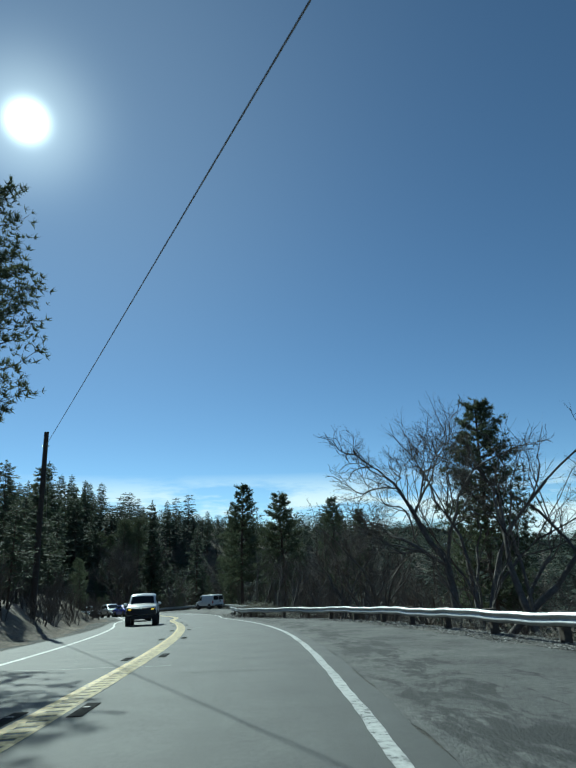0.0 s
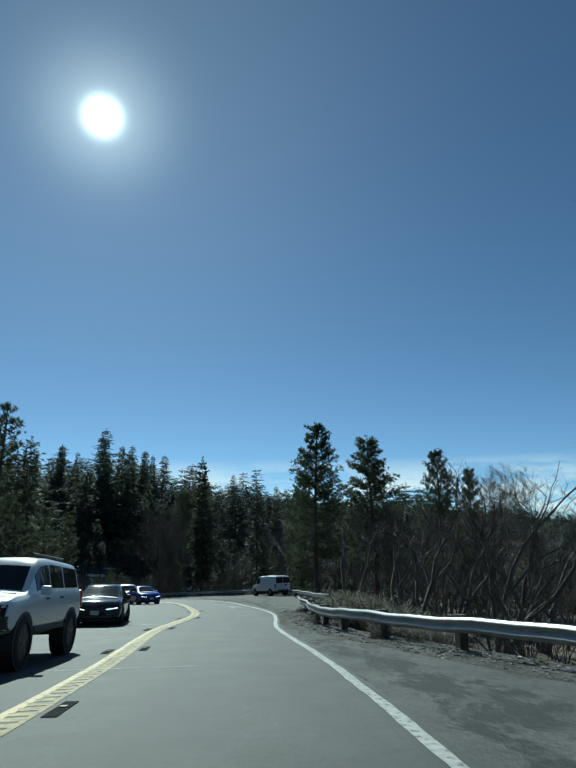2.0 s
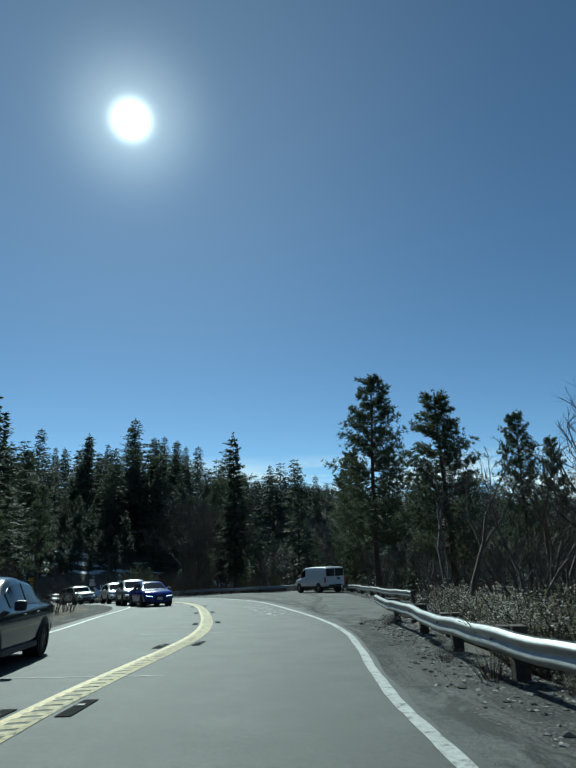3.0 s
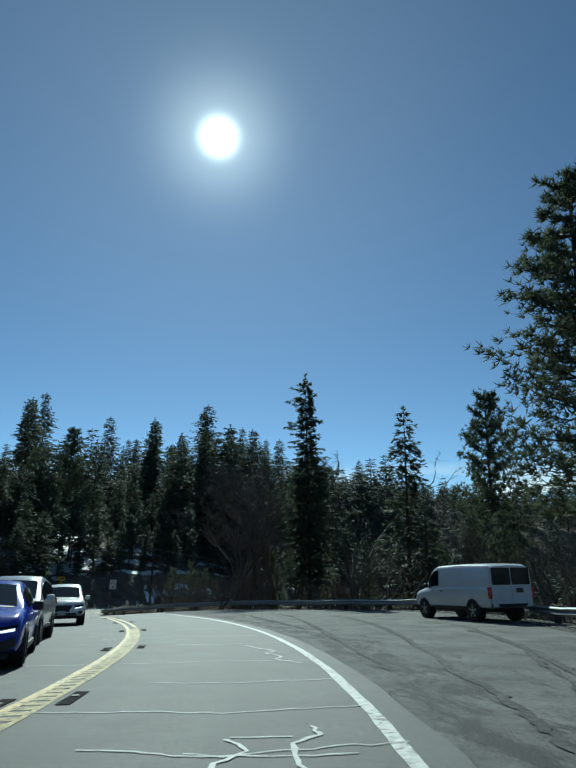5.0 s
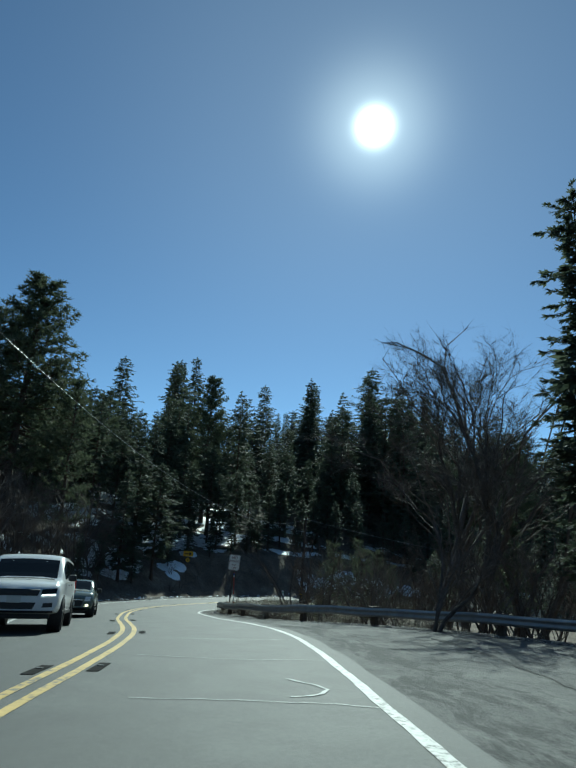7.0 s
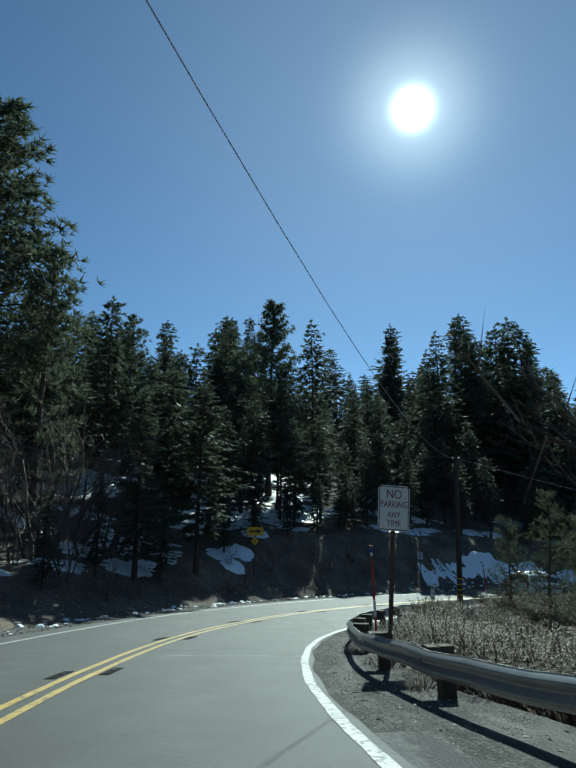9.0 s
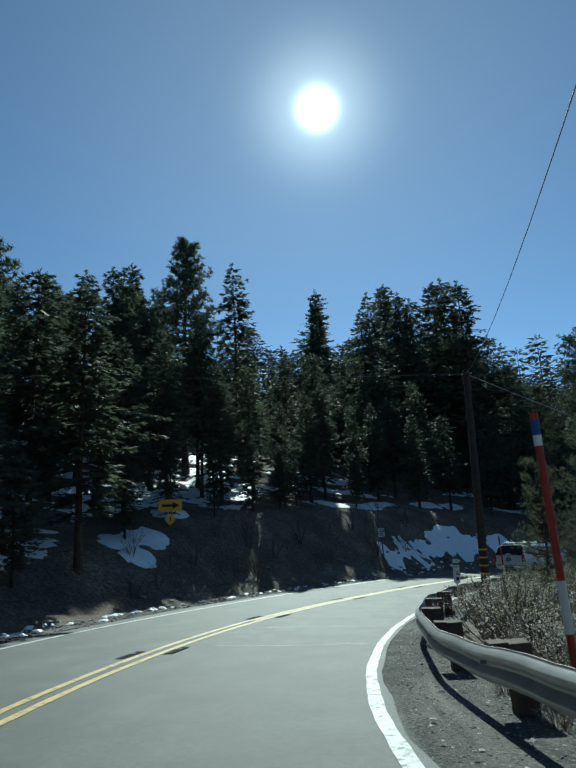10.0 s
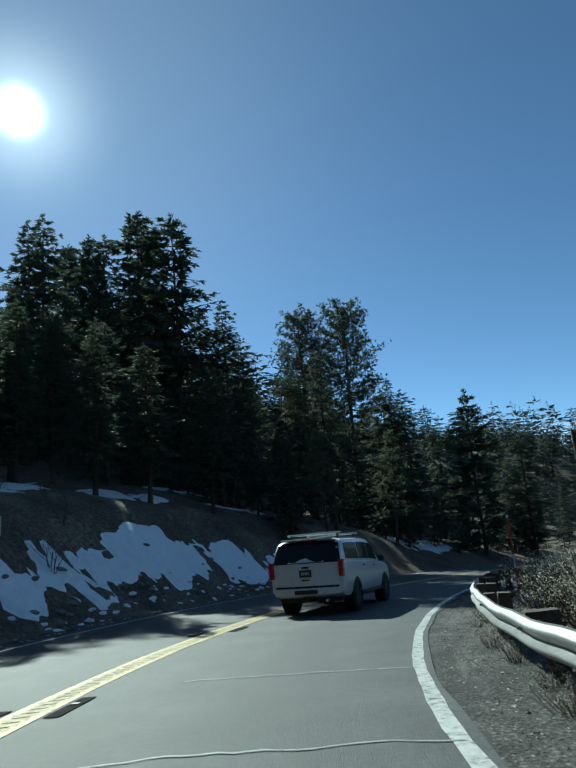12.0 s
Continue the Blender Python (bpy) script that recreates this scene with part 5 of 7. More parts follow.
def wheel_parts(car, x, y, r, w, rim_mat):
    side = 1 if x > 0 else -1
    bm = bmesh.new()
    prof = [(-0.5, 0.68), (-0.5, 0.9), (-0.4, 0.985), (-0.2, 1.0), (0.2, 1.0), (0.4, 0.985), (0.5, 0.9), (0.5, 0.68)]
    n = 28
    rings = [[bm.verts.new((w * a, r * b * math.cos(6.2832 * k / n), r * b * math.sin(6.2832 * k / n))) for k in range(n)] for a, b in prof]
    for a, b in zip(rings[:-1], rings[1:]):
        for k in range(n):
            bm.faces.new((a[k], b[k], b[(k + 1) % n], a[(k + 1) % n]))
    tyre = part("wheel", bm, M["rubber"], car, "black tyre", True)
    tyre.location = (x, y, r)
    bm = bmesh.new()
    rod(bm, (-w * 0.3, 0, 0), (w * 0.28, 0, 0), r * 0.685, sides=24)
    for k in range(5):
        a = 6.2832 * k / 5
        m = Matrix.Rotation(a, 4, "X")
        box(bm, side * w * 0.34, 0, r * 0.36, w * 0.2, r * 0.16, r * 0.6, 0.01, m)
    rod(bm, (0, 0, 0), (side * w * 0.46, 0, 0), r * 0.15, sides=12)
    rim = part("rim", bm, rim_mat, tyre)
    sharp(rim)


def vehicle(name, label, category, spec, paint, m):
    car = tagged(new(name, None), label, category)
    sh = Shell(spec["stations"])
    y0, y1 = spec["stations"][0][0], spec["stations"][-1][0]
    wmax = max(s[4] for s in spec["stations"])
    bm = bmesh.new()
    sh.body(bm)
    sharp(part("body", bm, M[paint], car))
    for a, b in spec["windows"]:
        for sgn in (1, -1):
            bm = bmesh.new()
            patch(bm, lambda y, v: Vector((sh.side(y, v).x * sgn, y, sh.side(y, v).z)), a, b, 0.1, 0.8, 8, 2, 0.006)
            part("side_window", bm, M["glass"], car, "dark tinted glass")
    for nm, (a, b), wid in (("windscreen", spec["windscreen"], 0.93), ("rear_window", spec["rear"], 0.9)):
        if a is None:
            continue
        bm = bmesh.new()
        patch(bm, lambda y, u: sh.top(y, u), a, b, -wid, wid, 4, 6, 0.006)
        part(nm, bm, M["glass"], car, "dark tinted glass")
    r, tw = spec.get("wheel", (0.36, 0.24))
    rim = M[spec.get("rim", "alloy")]
    for y in spec["axles"]:
        for sgn in (1, -1):
            # solid black disc paints the dark of the open wheel well
            bm = bmesh.new()
            rod(bm, (sgn * (wmax - 0.3), y, r + 0.02), (sgn * (wmax + 0.002), y, r + 0.02), r + 0.035, sides=28)
            part("wheel_arch", bm, M["plastic"], car, "black disc painted in for the dark wheel opening")
            wheel_parts(car, sgn * (wmax - tw * 0.5 + 0.025), y, r, tw, rim)
    for sgn in (1, -1):
        tx = spec["tail"]
        boxed("taillight", (tx[2], 0.14, tx[3]), (sgn * tx[0], y0 + tx[4], tx[1]), M["tail"], car, 0.02, "red tail light")
        my = spec["mirror"]
        boxed("mirror", (0.2, 0.12, 0.17), (sgn * (wmax + 0.1), my[0], my[1]), M[spec.get("mirror_paint", "plastic")], car, 0.05)
        for hy in spec.get("handles", ()):
            boxed("door_handle", (0.03, 0.2, 0.035), (sgn * (wmax * 0.985), hy, sh.at(hy)[1] - 0.12), M["plastic"], car, 0.01)
        boxed("sill", (0.06, spec["axles"][1] - spec["axles"][0] - 2 * r - 0.16, 0.1), (sgn * (wmax - 0.03), sum(spec["axles"]) / 2, sh.at(0)[0] + 0.03), M["plastic"], car, 0.02)
    for nm, corners, mat, lift, text, pair in spec["face"]:
        panel(nm, sh, corners, M[mat], car, lift, text)
        if pair:
            panel(nm, sh, [(-x, z) for x, z in (corners[1], corners[0], corners[3], corners[2])], M[mat], car, lift, text)
    bx = spec["rear_bumper"]
    panel("rear_bumper", sh, [(-wmax * 0.95, bx[0]), (wmax * 0.95, bx[0]), (wmax * 0.97, bx[1]), (-wmax * 0.97, bx[1])], M[bx[2]], car, 0.05, back=True)
    bm = bmesh.new()
    patch(bm, lambda y, u: sh.top(y, u) + Vector((0, 0, 0.002)), spec["windscreen"][0] + 0.05, spec["windscreen"][0] + 0.13, -0.86, 0.86, 1, 6, 0.006)
    part("wiper_cowl", bm, M["plastic"], car, "black cowl below the windscreen")
    boxed("underbody", (wmax * 1.5, (y1 - y0) * 0.86, 0.16), (0, 0, sh.at(0)[0] - 0.02), M["plastic"], car, 0.03, "dark underbody")
    pz = spec["plate"]
    boxed("number_plate", (0.31, 0.015, 0.155), (0, sh.nose(0, pz).y + 0.045, pz), M["light_plate"], car, 0.004, "pale number plate")
    car.matrix_basis = m
    return car, sh


def on_road(s, d, flip=False, turn=0.0):
    """The pose of a car on the road, along its slope."""
    a, b = road_at(s - 1.3, d), road_at(s + 1.3, d)
    yv = (b - a).normalized() * (-1 if flip else 1)
    xv = yv.cross(Vector((0, 0, 1))).normalized()
    zv = xv.cross(yv)
    p = road_at(s, d, 0.008)
    m = Matrix((xv, yv, zv)).transposed().to_4x4()
    return Matrix.Translation(p) @ m @ Matrix.Rotation(radians(turn), 4, "Z")


BIG = dict(stations=[(-2.8, 0.5, 1.1, 1.2, 0.96, 0.93), (-2.72, 0.46, 1.24, 1.34, 1.0, 0.93), (-2.5, 0.42, 1.28, 1.8, 1.015, 0.9), (-2.3, 0.4, 1.28, 1.86, 1.02, 0.88), (-0.6, 0.4, 1.25, 1.89, 1.025, 0.86), (0.5, 0.4, 1.22, 1.86, 1.025, 0.85), (0.76, 0.4, 1.21, 1.76, 1.02, 0.85), (1.45, 0.4, 1.16, 1.2, 1.01, 0.9), (2.2, 0.4, 1.1, 1.15, 1.0, 0.88), (2.6, 0.42, 1.04, 1.08, 0.98, 0.86), (2.72, 0.44, 0.94, 1.0, 0.96, 0.84), (2.78, 0.5, 0.8, 0.84, 0.94, 0.82)],
           windows=[(-2.3, -1.1), (-0.98, 0.0), (0.08, 0.95)], windscreen=(1.4, 0.8), rear=(-2.72, -2.44), axles=(-1.62, 1.66), wheel=(0.4, 0.27), tail=(0.955, 1.12, 0.13, 0.42, 0.05), mirror=(0.95, 1.28), mirror_paint="plastic", handles=(-0.75, 0.35), rim="dark_alloy", plate=0.74, rear_bumper=(0.44, 0.66, "white_paint"),
           face=[("grille", [(-0.5, 0.82), (0.5, 0.82), (0.55, 0.97), (-0.55, 0.97)], "plastic", 0.02, "wide black grille", False), ("headlight", [(0.57, 0.83), (0.9, 0.85), (0.91, 1.0), (0.59, 0.97)], "glass", 0.015, "dark headlight housing", True), ("running_light", [(0.58, 0.82), (0.9, 0.835), (0.9, 0.87), (0.6, 0.855)], "led", 0.022, "white running light strip", True), ("air_intake", [(-0.42, 0.52), (0.42, 0.52), (0.48, 0.67), (-0.48, 0.67)], "plastic", 0.012, "black lower air intake", False), ("fog_lamp", [(0.62, 0.56), (0.84, 0.57), (0.84, 0.67), (0.64, 0.66)], "plastic", 0.012, "black fog lamp pocket", True), ("chin", [(-0.86, 0.44), (0.86, 0.44), (0.86, 0.49), (-0.86, 0.49)], "plastic", 0.02, "", False)])
LIFTED = dict(stations=[(-2.3, 0.7, 1.15, 1.2, 0.85, 0.76), (-2.26, 0.62, 1.2, 1.3, 0.92, 0.78), (-2.05, 0.6, 1.28, 1.84, 0.94, 0.77), (-0.2, 0.58, 1.26, 1.9, 0.95, 0.76), (0.42, 0.58, 1.25, 1.86, 0.95, 0.76), (0.6, 0.58, 1.25, 1.76, 0.95, 0.76), (1.18, 0.58, 1.18, 1.22, 0.95, 0.84), (1.9, 0.58, 1.12, 1.17, 0.94, 0.84), (2.2, 0.6, 1.07, 1.11, 0.93, 0.83), (2.32, 0.62, 0.98, 1.04, 0.91, 0.81), (2.38, 0.66, 0.86, 0.9, 0.89, 0.79)],
              windows=[(-1.9, -0.95), (-0.85, -0.05), (0.03, 0.78)], windscreen=(1.13, 0.64), rear=(-2.24, -2.06), axles=(-1.4, 1.45), wheel=(0.44, 0.3), tail=(0.85, 1.1, 0.14, 0.36, 0.05), mirror=(0.78, 1.28), mirror_paint="white_paint", handles=(-0.6, 0.3), rim="dark_alloy", plate=0.75, rear_bumper=(0.66, 0.86, "plastic"),
              face=[("grille", [(-0.5, 0.86), (0.5, 0.86), (0.52, 1.0), (-0.52, 1.0)], "plastic", 0.02, "black grille", False), ("headlight", [(0.53, 0.88), (0.84, 0.9), (0.85, 1.02), (0.55, 1.0)], "glass", 0.015, "dark headlight housing", True), ("turn_signal", [(0.58, 0.915), (0.78, 0.925), (0.78, 0.99), (0.6, 0.98)], "amber", 0.024, "glowing amber turn signal", True), ("front_bumper", [(-0.89, 0.64), (0.89, 0.64), (0.9, 0.88), (-0.9, 0.88)], "plastic", 0.12, "heavy black steel bumper", False), ("grille_surround", [(-0.86, 0.84), (0.86, 0.84), (0.86, 1.06), (-0.86, 1.06)], "plastic", 0.008, "black front panel", False)])
SALOON = dict(stations=[(-2.38, 0.4, 0.86, 0.92, 0.8, 0.72), (-2.28, 0.32, 0.93, 0.99, 0.87, 0.74), (-1.75, 0.28, 0.95, 1.04, 0.9, 0.7), (-0.98, 0.25, 0.94, 1.37, 0.91, 0.66), (-0.2, 0.24, 0.93, 1.45, 0.915, 0.64), (0.28, 0.24, 0.92, 1.4, 0.915, 0.65), (0.5, 0.24, 0.92, 1.3, 0.915, 0.66), (1.25, 0.24, 0.9, 0.95, 0.915, 0.8), (1.85, 0.24, 0.82, 0.88, 0.9, 0.78), (2.2, 0.24, 0.74, 0.8, 0.88, 0.76), (2.32, 0.26, 0.66, 0.71, 0.87, 0.74), (2.38, 0.32, 0.54, 0.58, 0.85, 0.72)],
              windows=[(-1.15, -0.3), (-0.22, 0.62)], windscreen=(1.18, 0.38), rear=(-1.66, -1.02), axles=(-1.38, 1.42), wheel=(0.33, 0.23), tail=(0.66, 0.84, 0.36, 0.13, 0.07), mirror=(0.62, 0.98), handles=(-0.9, -0.05), rim="dark_alloy", plate=0.46, rear_bumper=(0.34, 0.56, "plastic"),
              face=[("grille", [(-0.46, 0.27), (0.46, 0.27), (0.3, 0.64), (-0.3, 0.64)], "plastic", 0.02, "black spindle-shaped grille", False), ("headlight", [(0.36, 0.555), (0.8, 0.62), (0.82, 0.7), (0.42, 0.645)], "glass", 0.012, "dark headlight housing", True), ("running_light", [(0.38, 0.55), (0.78, 0.6), (0.78, 0.64), (0.4, 0.585)], "led", 0.02, "bright white headlight", True), ("air_intake", [(0.52, 0.28), (0.82, 0.31), (0.8, 0.5), (0.5, 0.42)], "plastic", 0.012, "black side intake", True), ("chin", [(-0.84, 0.225), (0.84, 0.225), (0.84, 0.265), (-0.84, 0.265)], "plastic", 0.02, "", False)])
CROSSOVER = dict(stations=[(-2.28, 0.5, 1.02, 1.08, 0.85, 0.76), (-2.2, 0.42, 1.06, 1.18, 0.9, 0.76), (-1.9, 0.4, 1.08, 1.56, 0.92, 0.72), (-0.5, 0.36, 1.06, 1.68, 0.92, 0.7), (0.1, 0.36, 1.04, 1.66, 0.92, 0.7), (0.36, 0.36, 1.03, 1.57, 0.92, 0.71), (1.28, 0.36, 1.0, 1.05, 0.92, 0.8), (1.9, 0.36, 0.93, 0.99, 0.91, 0.78), (2.15, 0.36, 0.87, 0.93, 0.9, 0.77), (2.27, 0.37, 0.79, 0.85, 0.88, 0.75), (2.33, 0.42, 0.66, 0.7, 0.86, 0.73)],
                 windows=[(-1.7, -1.05), (-0.95, -0.1), (-0.02, 0.78)], windscreen=(1.22, 0.42), rear=(-2.16, -1.92), axles=(-1.36, 1.4), wheel=(0.36, 0.24), tail=(0.78, 1.0, 0.26, 0.22, 0.05), mirror=(0.72, 1.1), mirror_paint="white_paint", handles=(-0.7, 0.2), rim="alloy", plate=0.5, rear_bumper=(0.42, 0.66, "plastic"),
                 face=[("grille", [(-0.32, 0.54), (0.32, 0.54), (0.42, 0.8), (-0.42, 0.8)], "plastic", 0.014, "black mesh grille", False), ("grille_trim", [(0.29, 0.52), (0.35, 0.52), (0.47, 0.81), (0.42, 0.81)], "chrome", 0.024, "bright trim beside the grille", True), ("headlight", [(0.48, 0.68), (0.84, 0.72), (0.85, 0.82), (0.52, 0.79)], "glass", 0.014, "dark headlight housing", True), ("running_light", [(0.5, 0.665), (0.8, 0.7), (0.82, 0.74), (0.54, 0.695)], "led", 0.024, "white running light", True), ("air_intake", [(-0.62, 0.38), (0.62, 0.38), (0.56, 0.49), (-0.56, 0.49)], "plastic", 0.014, "black lower air intake", False), ("fog_lamp", [(0.64, 0.44), (0.82, 0.46), (0.8, 0.57), (0.68, 0.55)], "plastic", 0.014, "black fog lamp pocket", True), ("chin", [(-0.84, 0.345), (0.84, 0.345), (0.84, 0.375), (-0.84, 0.375)], "plastic", 0.02, "", False)])
HATCH = dict(stations=[(-1.9, 0.42, 0.95, 1.0, 0.78, 0.7), (-1.82, 0.33, 0.98, 1.1, 0.84, 0.71), (-1.6, 0.28, 0.99, 1.37, 0.86, 0.7), (-0.3, 0.25, 0.96, 1.43, 0.865, 0.69), (0.22, 0.25, 0.95, 1.4, 0.865, 0.69), (0.4, 0.25, 0.95, 1.3, 0.865, 0.7), (0.9, 0.25, 0.93, 0.98, 0.86, 0.74), (1.45, 0.25, 0.88, 0.94, 0.86, 0.72), (1.76, 0.27, 0.8, 0.86, 0.83, 0.7), (1.87, 0.3, 0.7, 0.76, 0.81, 0.68), (1.92, 0.36, 0.58, 0.62, 0.78, 0.66)],
             windows=[(-1.45, -0.62), (-0.52, 0.52)], windscreen=(0.84, 0.3), rear=(-1.79, -1.62), axles=(-1.2, 1.24), wheel=(0.31, 0.21), tail=(0.7, 0.82, 0.16, 0.26, 0.05), mirror=(0.52, 1.0), handles=(-0.2,), rim="dark_alloy", plate=0.5, rear_bumper=(0.35, 0.54, "plastic"),
             face=[("grille", [(-0.4, 0.42), (0.4, 0.42), (0.46, 0.64), (-0.46, 0.64)], "plastic", 0.014, "black rounded grille", False), ("grille_trim", [(-0.48, 0.64), (0.48, 0.64), (0.46, 0.665), (-0.46, 0.665)], "chrome", 0.022, "bright trim above the grille", False), ("headlight", [(0.5, 0.6), (0.72, 0.62), (0.73, 0.77), (0.53, 0.77)], "lamp", 0.03, "round clear headlight", True), ("fog_lamp", [(0.54, 0.4), (0.66, 0.41), (0.66, 0.49), (0.55, 0.48)], "warm_led", 0.02, "lit fog lamp", True), ("air_intake", [(-0.6, 0.28), (0.6, 0.28), (0.56, 0.37), (-0.56, 0.37)], "plastic", 0.014, "black lower air intake", False)])
VAN = dict(stations=[(-2.85, 0.55, 1.2, 1.9, 0.94, 0.84), (-2.8, 0.48, 1.22, 2.02, 0.99, 0.86), (-1.0, 0.45, 1.22, 2.08, 1.01, 0.86), (0.85, 0.44, 1.2, 2.06, 1.01, 0.86), (1.12, 0.44, 1.18, 1.96, 1.01, 0.85), (1.75, 0.44, 1.14, 1.2, 1.0, 0.88), (2.35, 0.46, 1.04, 1.09, 0.98, 0.86), (2.62, 0.48, 0.96, 1.02, 0.96, 0.84), (2.74, 0.5, 0.84, 0.9, 0.94, 0.82), (2.8, 0.54, 0.74, 0.78, 0.92, 0.8)],
           windows=[(0.62, 1.42)], windscreen=(1.7, 1.2), rear=(None, None), axles=(-1.75, 1.75), wheel=(0.38, 0.25), tail=(0.93, 1.02, 0.1, 0.4, 0.03), mirror=(1.35, 1.3), handles=(0.35,), rim="alloy", plate=0.6, rear_bumper=(0.46, 0.64, "plastic"),
           face=[("grille", [(-0.52, 0.7), (0.52, 0.7), (0.5, 0.9), (-0.5, 0.9)], "plastic", 0.02, "grey grille", False), ("headlight", [(0.58, 0.72), (0.86, 0.73), (0.86, 0.9), (0.6, 0.9)], "lamp", 0.014, "clear headlight", True), ("front_bumper", [(-0.9, 0.5), (0.9, 0.5), (0.9, 0.66), (-0.9, 0.66)], "plastic", 0.06, "grey bumper", False)])


def lead_car():
    """The white estate ahead: its own tail, plate and roof bars."""
    car, sh = vehicle("sport_utility_vehicle", "large white sport utility vehicle with roof bars and red tail lights", "car", BIG, "white_paint", Matrix())
    panel("tailgate", sh, [(-0.86, 0.7), (0.86, 0.7), (0.84, 1.24), (-0.84, 1.24)], M["white_paint"], car, 0.014, "white tailgate panel", True)
    panel("trim_strip", sh, [(-0.86, 0.665), (0.86, 0.665), (0.86, 0.715), (-0.86, 0.715)], M["plastic"], car, 0.03, "dark trim strip under the tailgate", True)
    panel("rear_glass", sh, [(-0.93, 1.27), (0.93, 1.27), (0.84, 1.76), (-0.84, 1.76)], M["glass"], car, 0.012, "wide dark tinted rear glass", True)
    boxed("number_plate", (0.33, 0.02, 0.18), (0, -2.83, 1.02), M["plate"], car, 0.006, "dark number plate in its recess")
    for k in range(5):
        boxed("plate_mark", (0.028, 0.006, 0.07), (-0.09 + 0.045 * k, -2.843, 1.02), M["light_plate"], car, 0.0, "pale bar of the number plate")
    boxed("emblem", (0.2, 0.02, 0.05), (0, -2.81, 1.165), M["plastic"], car, 0.012, "dark bar-shaped emblem")
    boxed("lift_handle", (0.22, 0.03, 0.03), (0, -2.83, 0.86), M["plastic"], car, 0.01)
    boxed("brake_light", (0.5, 0.05, 0.035), (0, -2.5, 1.845), M["tail"], car, 0.01, "red high brake light")
    boxed("roof_spoiler", (1.46, 0.26, 0.04), (0, -2.46, 1.875), M["white_paint"], car, 0.014)
    boxed("hitch", (0.1, 0.22, 0.09), (0, -2.88, 0.42), M["plastic"], car, 0.01, "tow hitch")
    boxed("bumper_step", (0.62, 0.05, 0.1), (0, -2.855, 0.57), M["plastic"], car, 0.02, "black bumper step pad")
    bm = bmesh.new()
    rod(bm, (0.55, -2.7, 0.36), (0.55, -2.86, 0.36), 0.035)
    part("exhaust", bm, M["chrome"], car, "exhaust pipe")
    for y in (-1.9, -0.3):
        bm = bmesh.new()
        rod(bm, (-0.78, y, 2.02), (0.78, y, 2.02), 0.028, sides=10)
        bar = part("roof_bar", bm, M["alloy"], car, "pale roof bar")
        for sgn in (1, -1):
            boxed("foot", (0.05, 0.08, 0.14), (sgn * 0.66, y, 1.94), M["plastic"], bar, 0.01)
    for sgn in (1, -1):
        bm = bmesh.new()
        rod(bm, (sgn * 0.66, -2.2, 1.9), (sgn * 0.66, 0.4, 1.91), 0.02, sides=8)
        part("roof_rail", bm, M["plastic"], car)
    return car


lead_car().matrix_basis = on_road(247.4, 1.56, turn=-3)

car, _ = vehicle("off_road_vehicle", "lifted white off-road vehicle with black bumper in the oncoming lane", "car", LIFTED, "white_paint", on_road(101.5, -2.2, True, -3))
for sgn in (1, -1):
    bm = bmesh.new()
    rod(bm, (sgn * 0.56, -1.7, 1.95), (sgn * 0.56, 0.3, 1.97), 0.02, sides=8)
    part("roof_rail", bm, M["plastic"], car)
for y_ in LIFTED["axles"]:
    bm = bmesh.new()
    rod(bm, (-0.8, y_, 0.44), (0.8, y_, 0.44), 0.06, sides=10)
    part("axle", bm, M["plastic"], car, "dark axle")
# dark plate added to hide the bright road under the raised body
boxed("skid_plate", (1.2, 0.5, 0.2), (0, 2.05, 0.5), M["plastic"], car, 0.04, "dark plate added to close the bright gap underneath")
vehicle("saloon_car", "dark grey saloon car in the oncoming lane", "car", SALOON, "dark_paint", on_road(114.5, -3.0, True, 9))
vehicle("crossover", "silver crossover in the oncoming lane on the bend", "car", CROSSOVER, "silver_paint", on_road(150.4, -3.2, True, 3))
vehicle("saloon_car", "bright blue and black saloon car in the oncoming lane", "car", SALOON, "blue_paint", on_road(145.0, -2.5, True, 10))
vehicle("crossover", "white crossover with a black grille in the oncoming lane", "car", CROSSOVER, "white_paint", on_road(162.5, -2.7, True))
suv, _ = vehicle("sport_utility_vehicle", "white sport utility vehicle with a wide dark grille", "car", BIG, "white_paint", on_road(178.0, -2.9, True))
boxed("bonnet_scoop", (0.42, 0.12, 0.05), (0, 1.9, 1.185), M["plastic"], suv, 0.02, "dark slot in the bonnet")
vehicle("hatchback", "small grey-green hatchback with a black grille", "car", HATCH, "green_paint", on_road(187.6, -1.95, True))

van, _ = vehicle("cargo_van", "white cargo van parked on the turnout by the guardrail", "van", VAN, "white_paint", on_road(155.2, 13.3, turn=4))
for sgn in (1, -1):
    boxed("rear_door", (0.86, 0.03, 1.35), (sgn * 0.45, -2.855, 1.2), M["white_paint"], van, 0.02, "white rear door")
    boxed("rear_window", (0.8, 0.02, 0.6), (sgn * 0.43, -2.878, 1.6), M["glass"], van, 0.02, "dark tinted glass")
boxed("number_plate", (0.31, 0.02, 0.16), (0.35, -2.88, 1.1), M["plate"], van, 0.006)


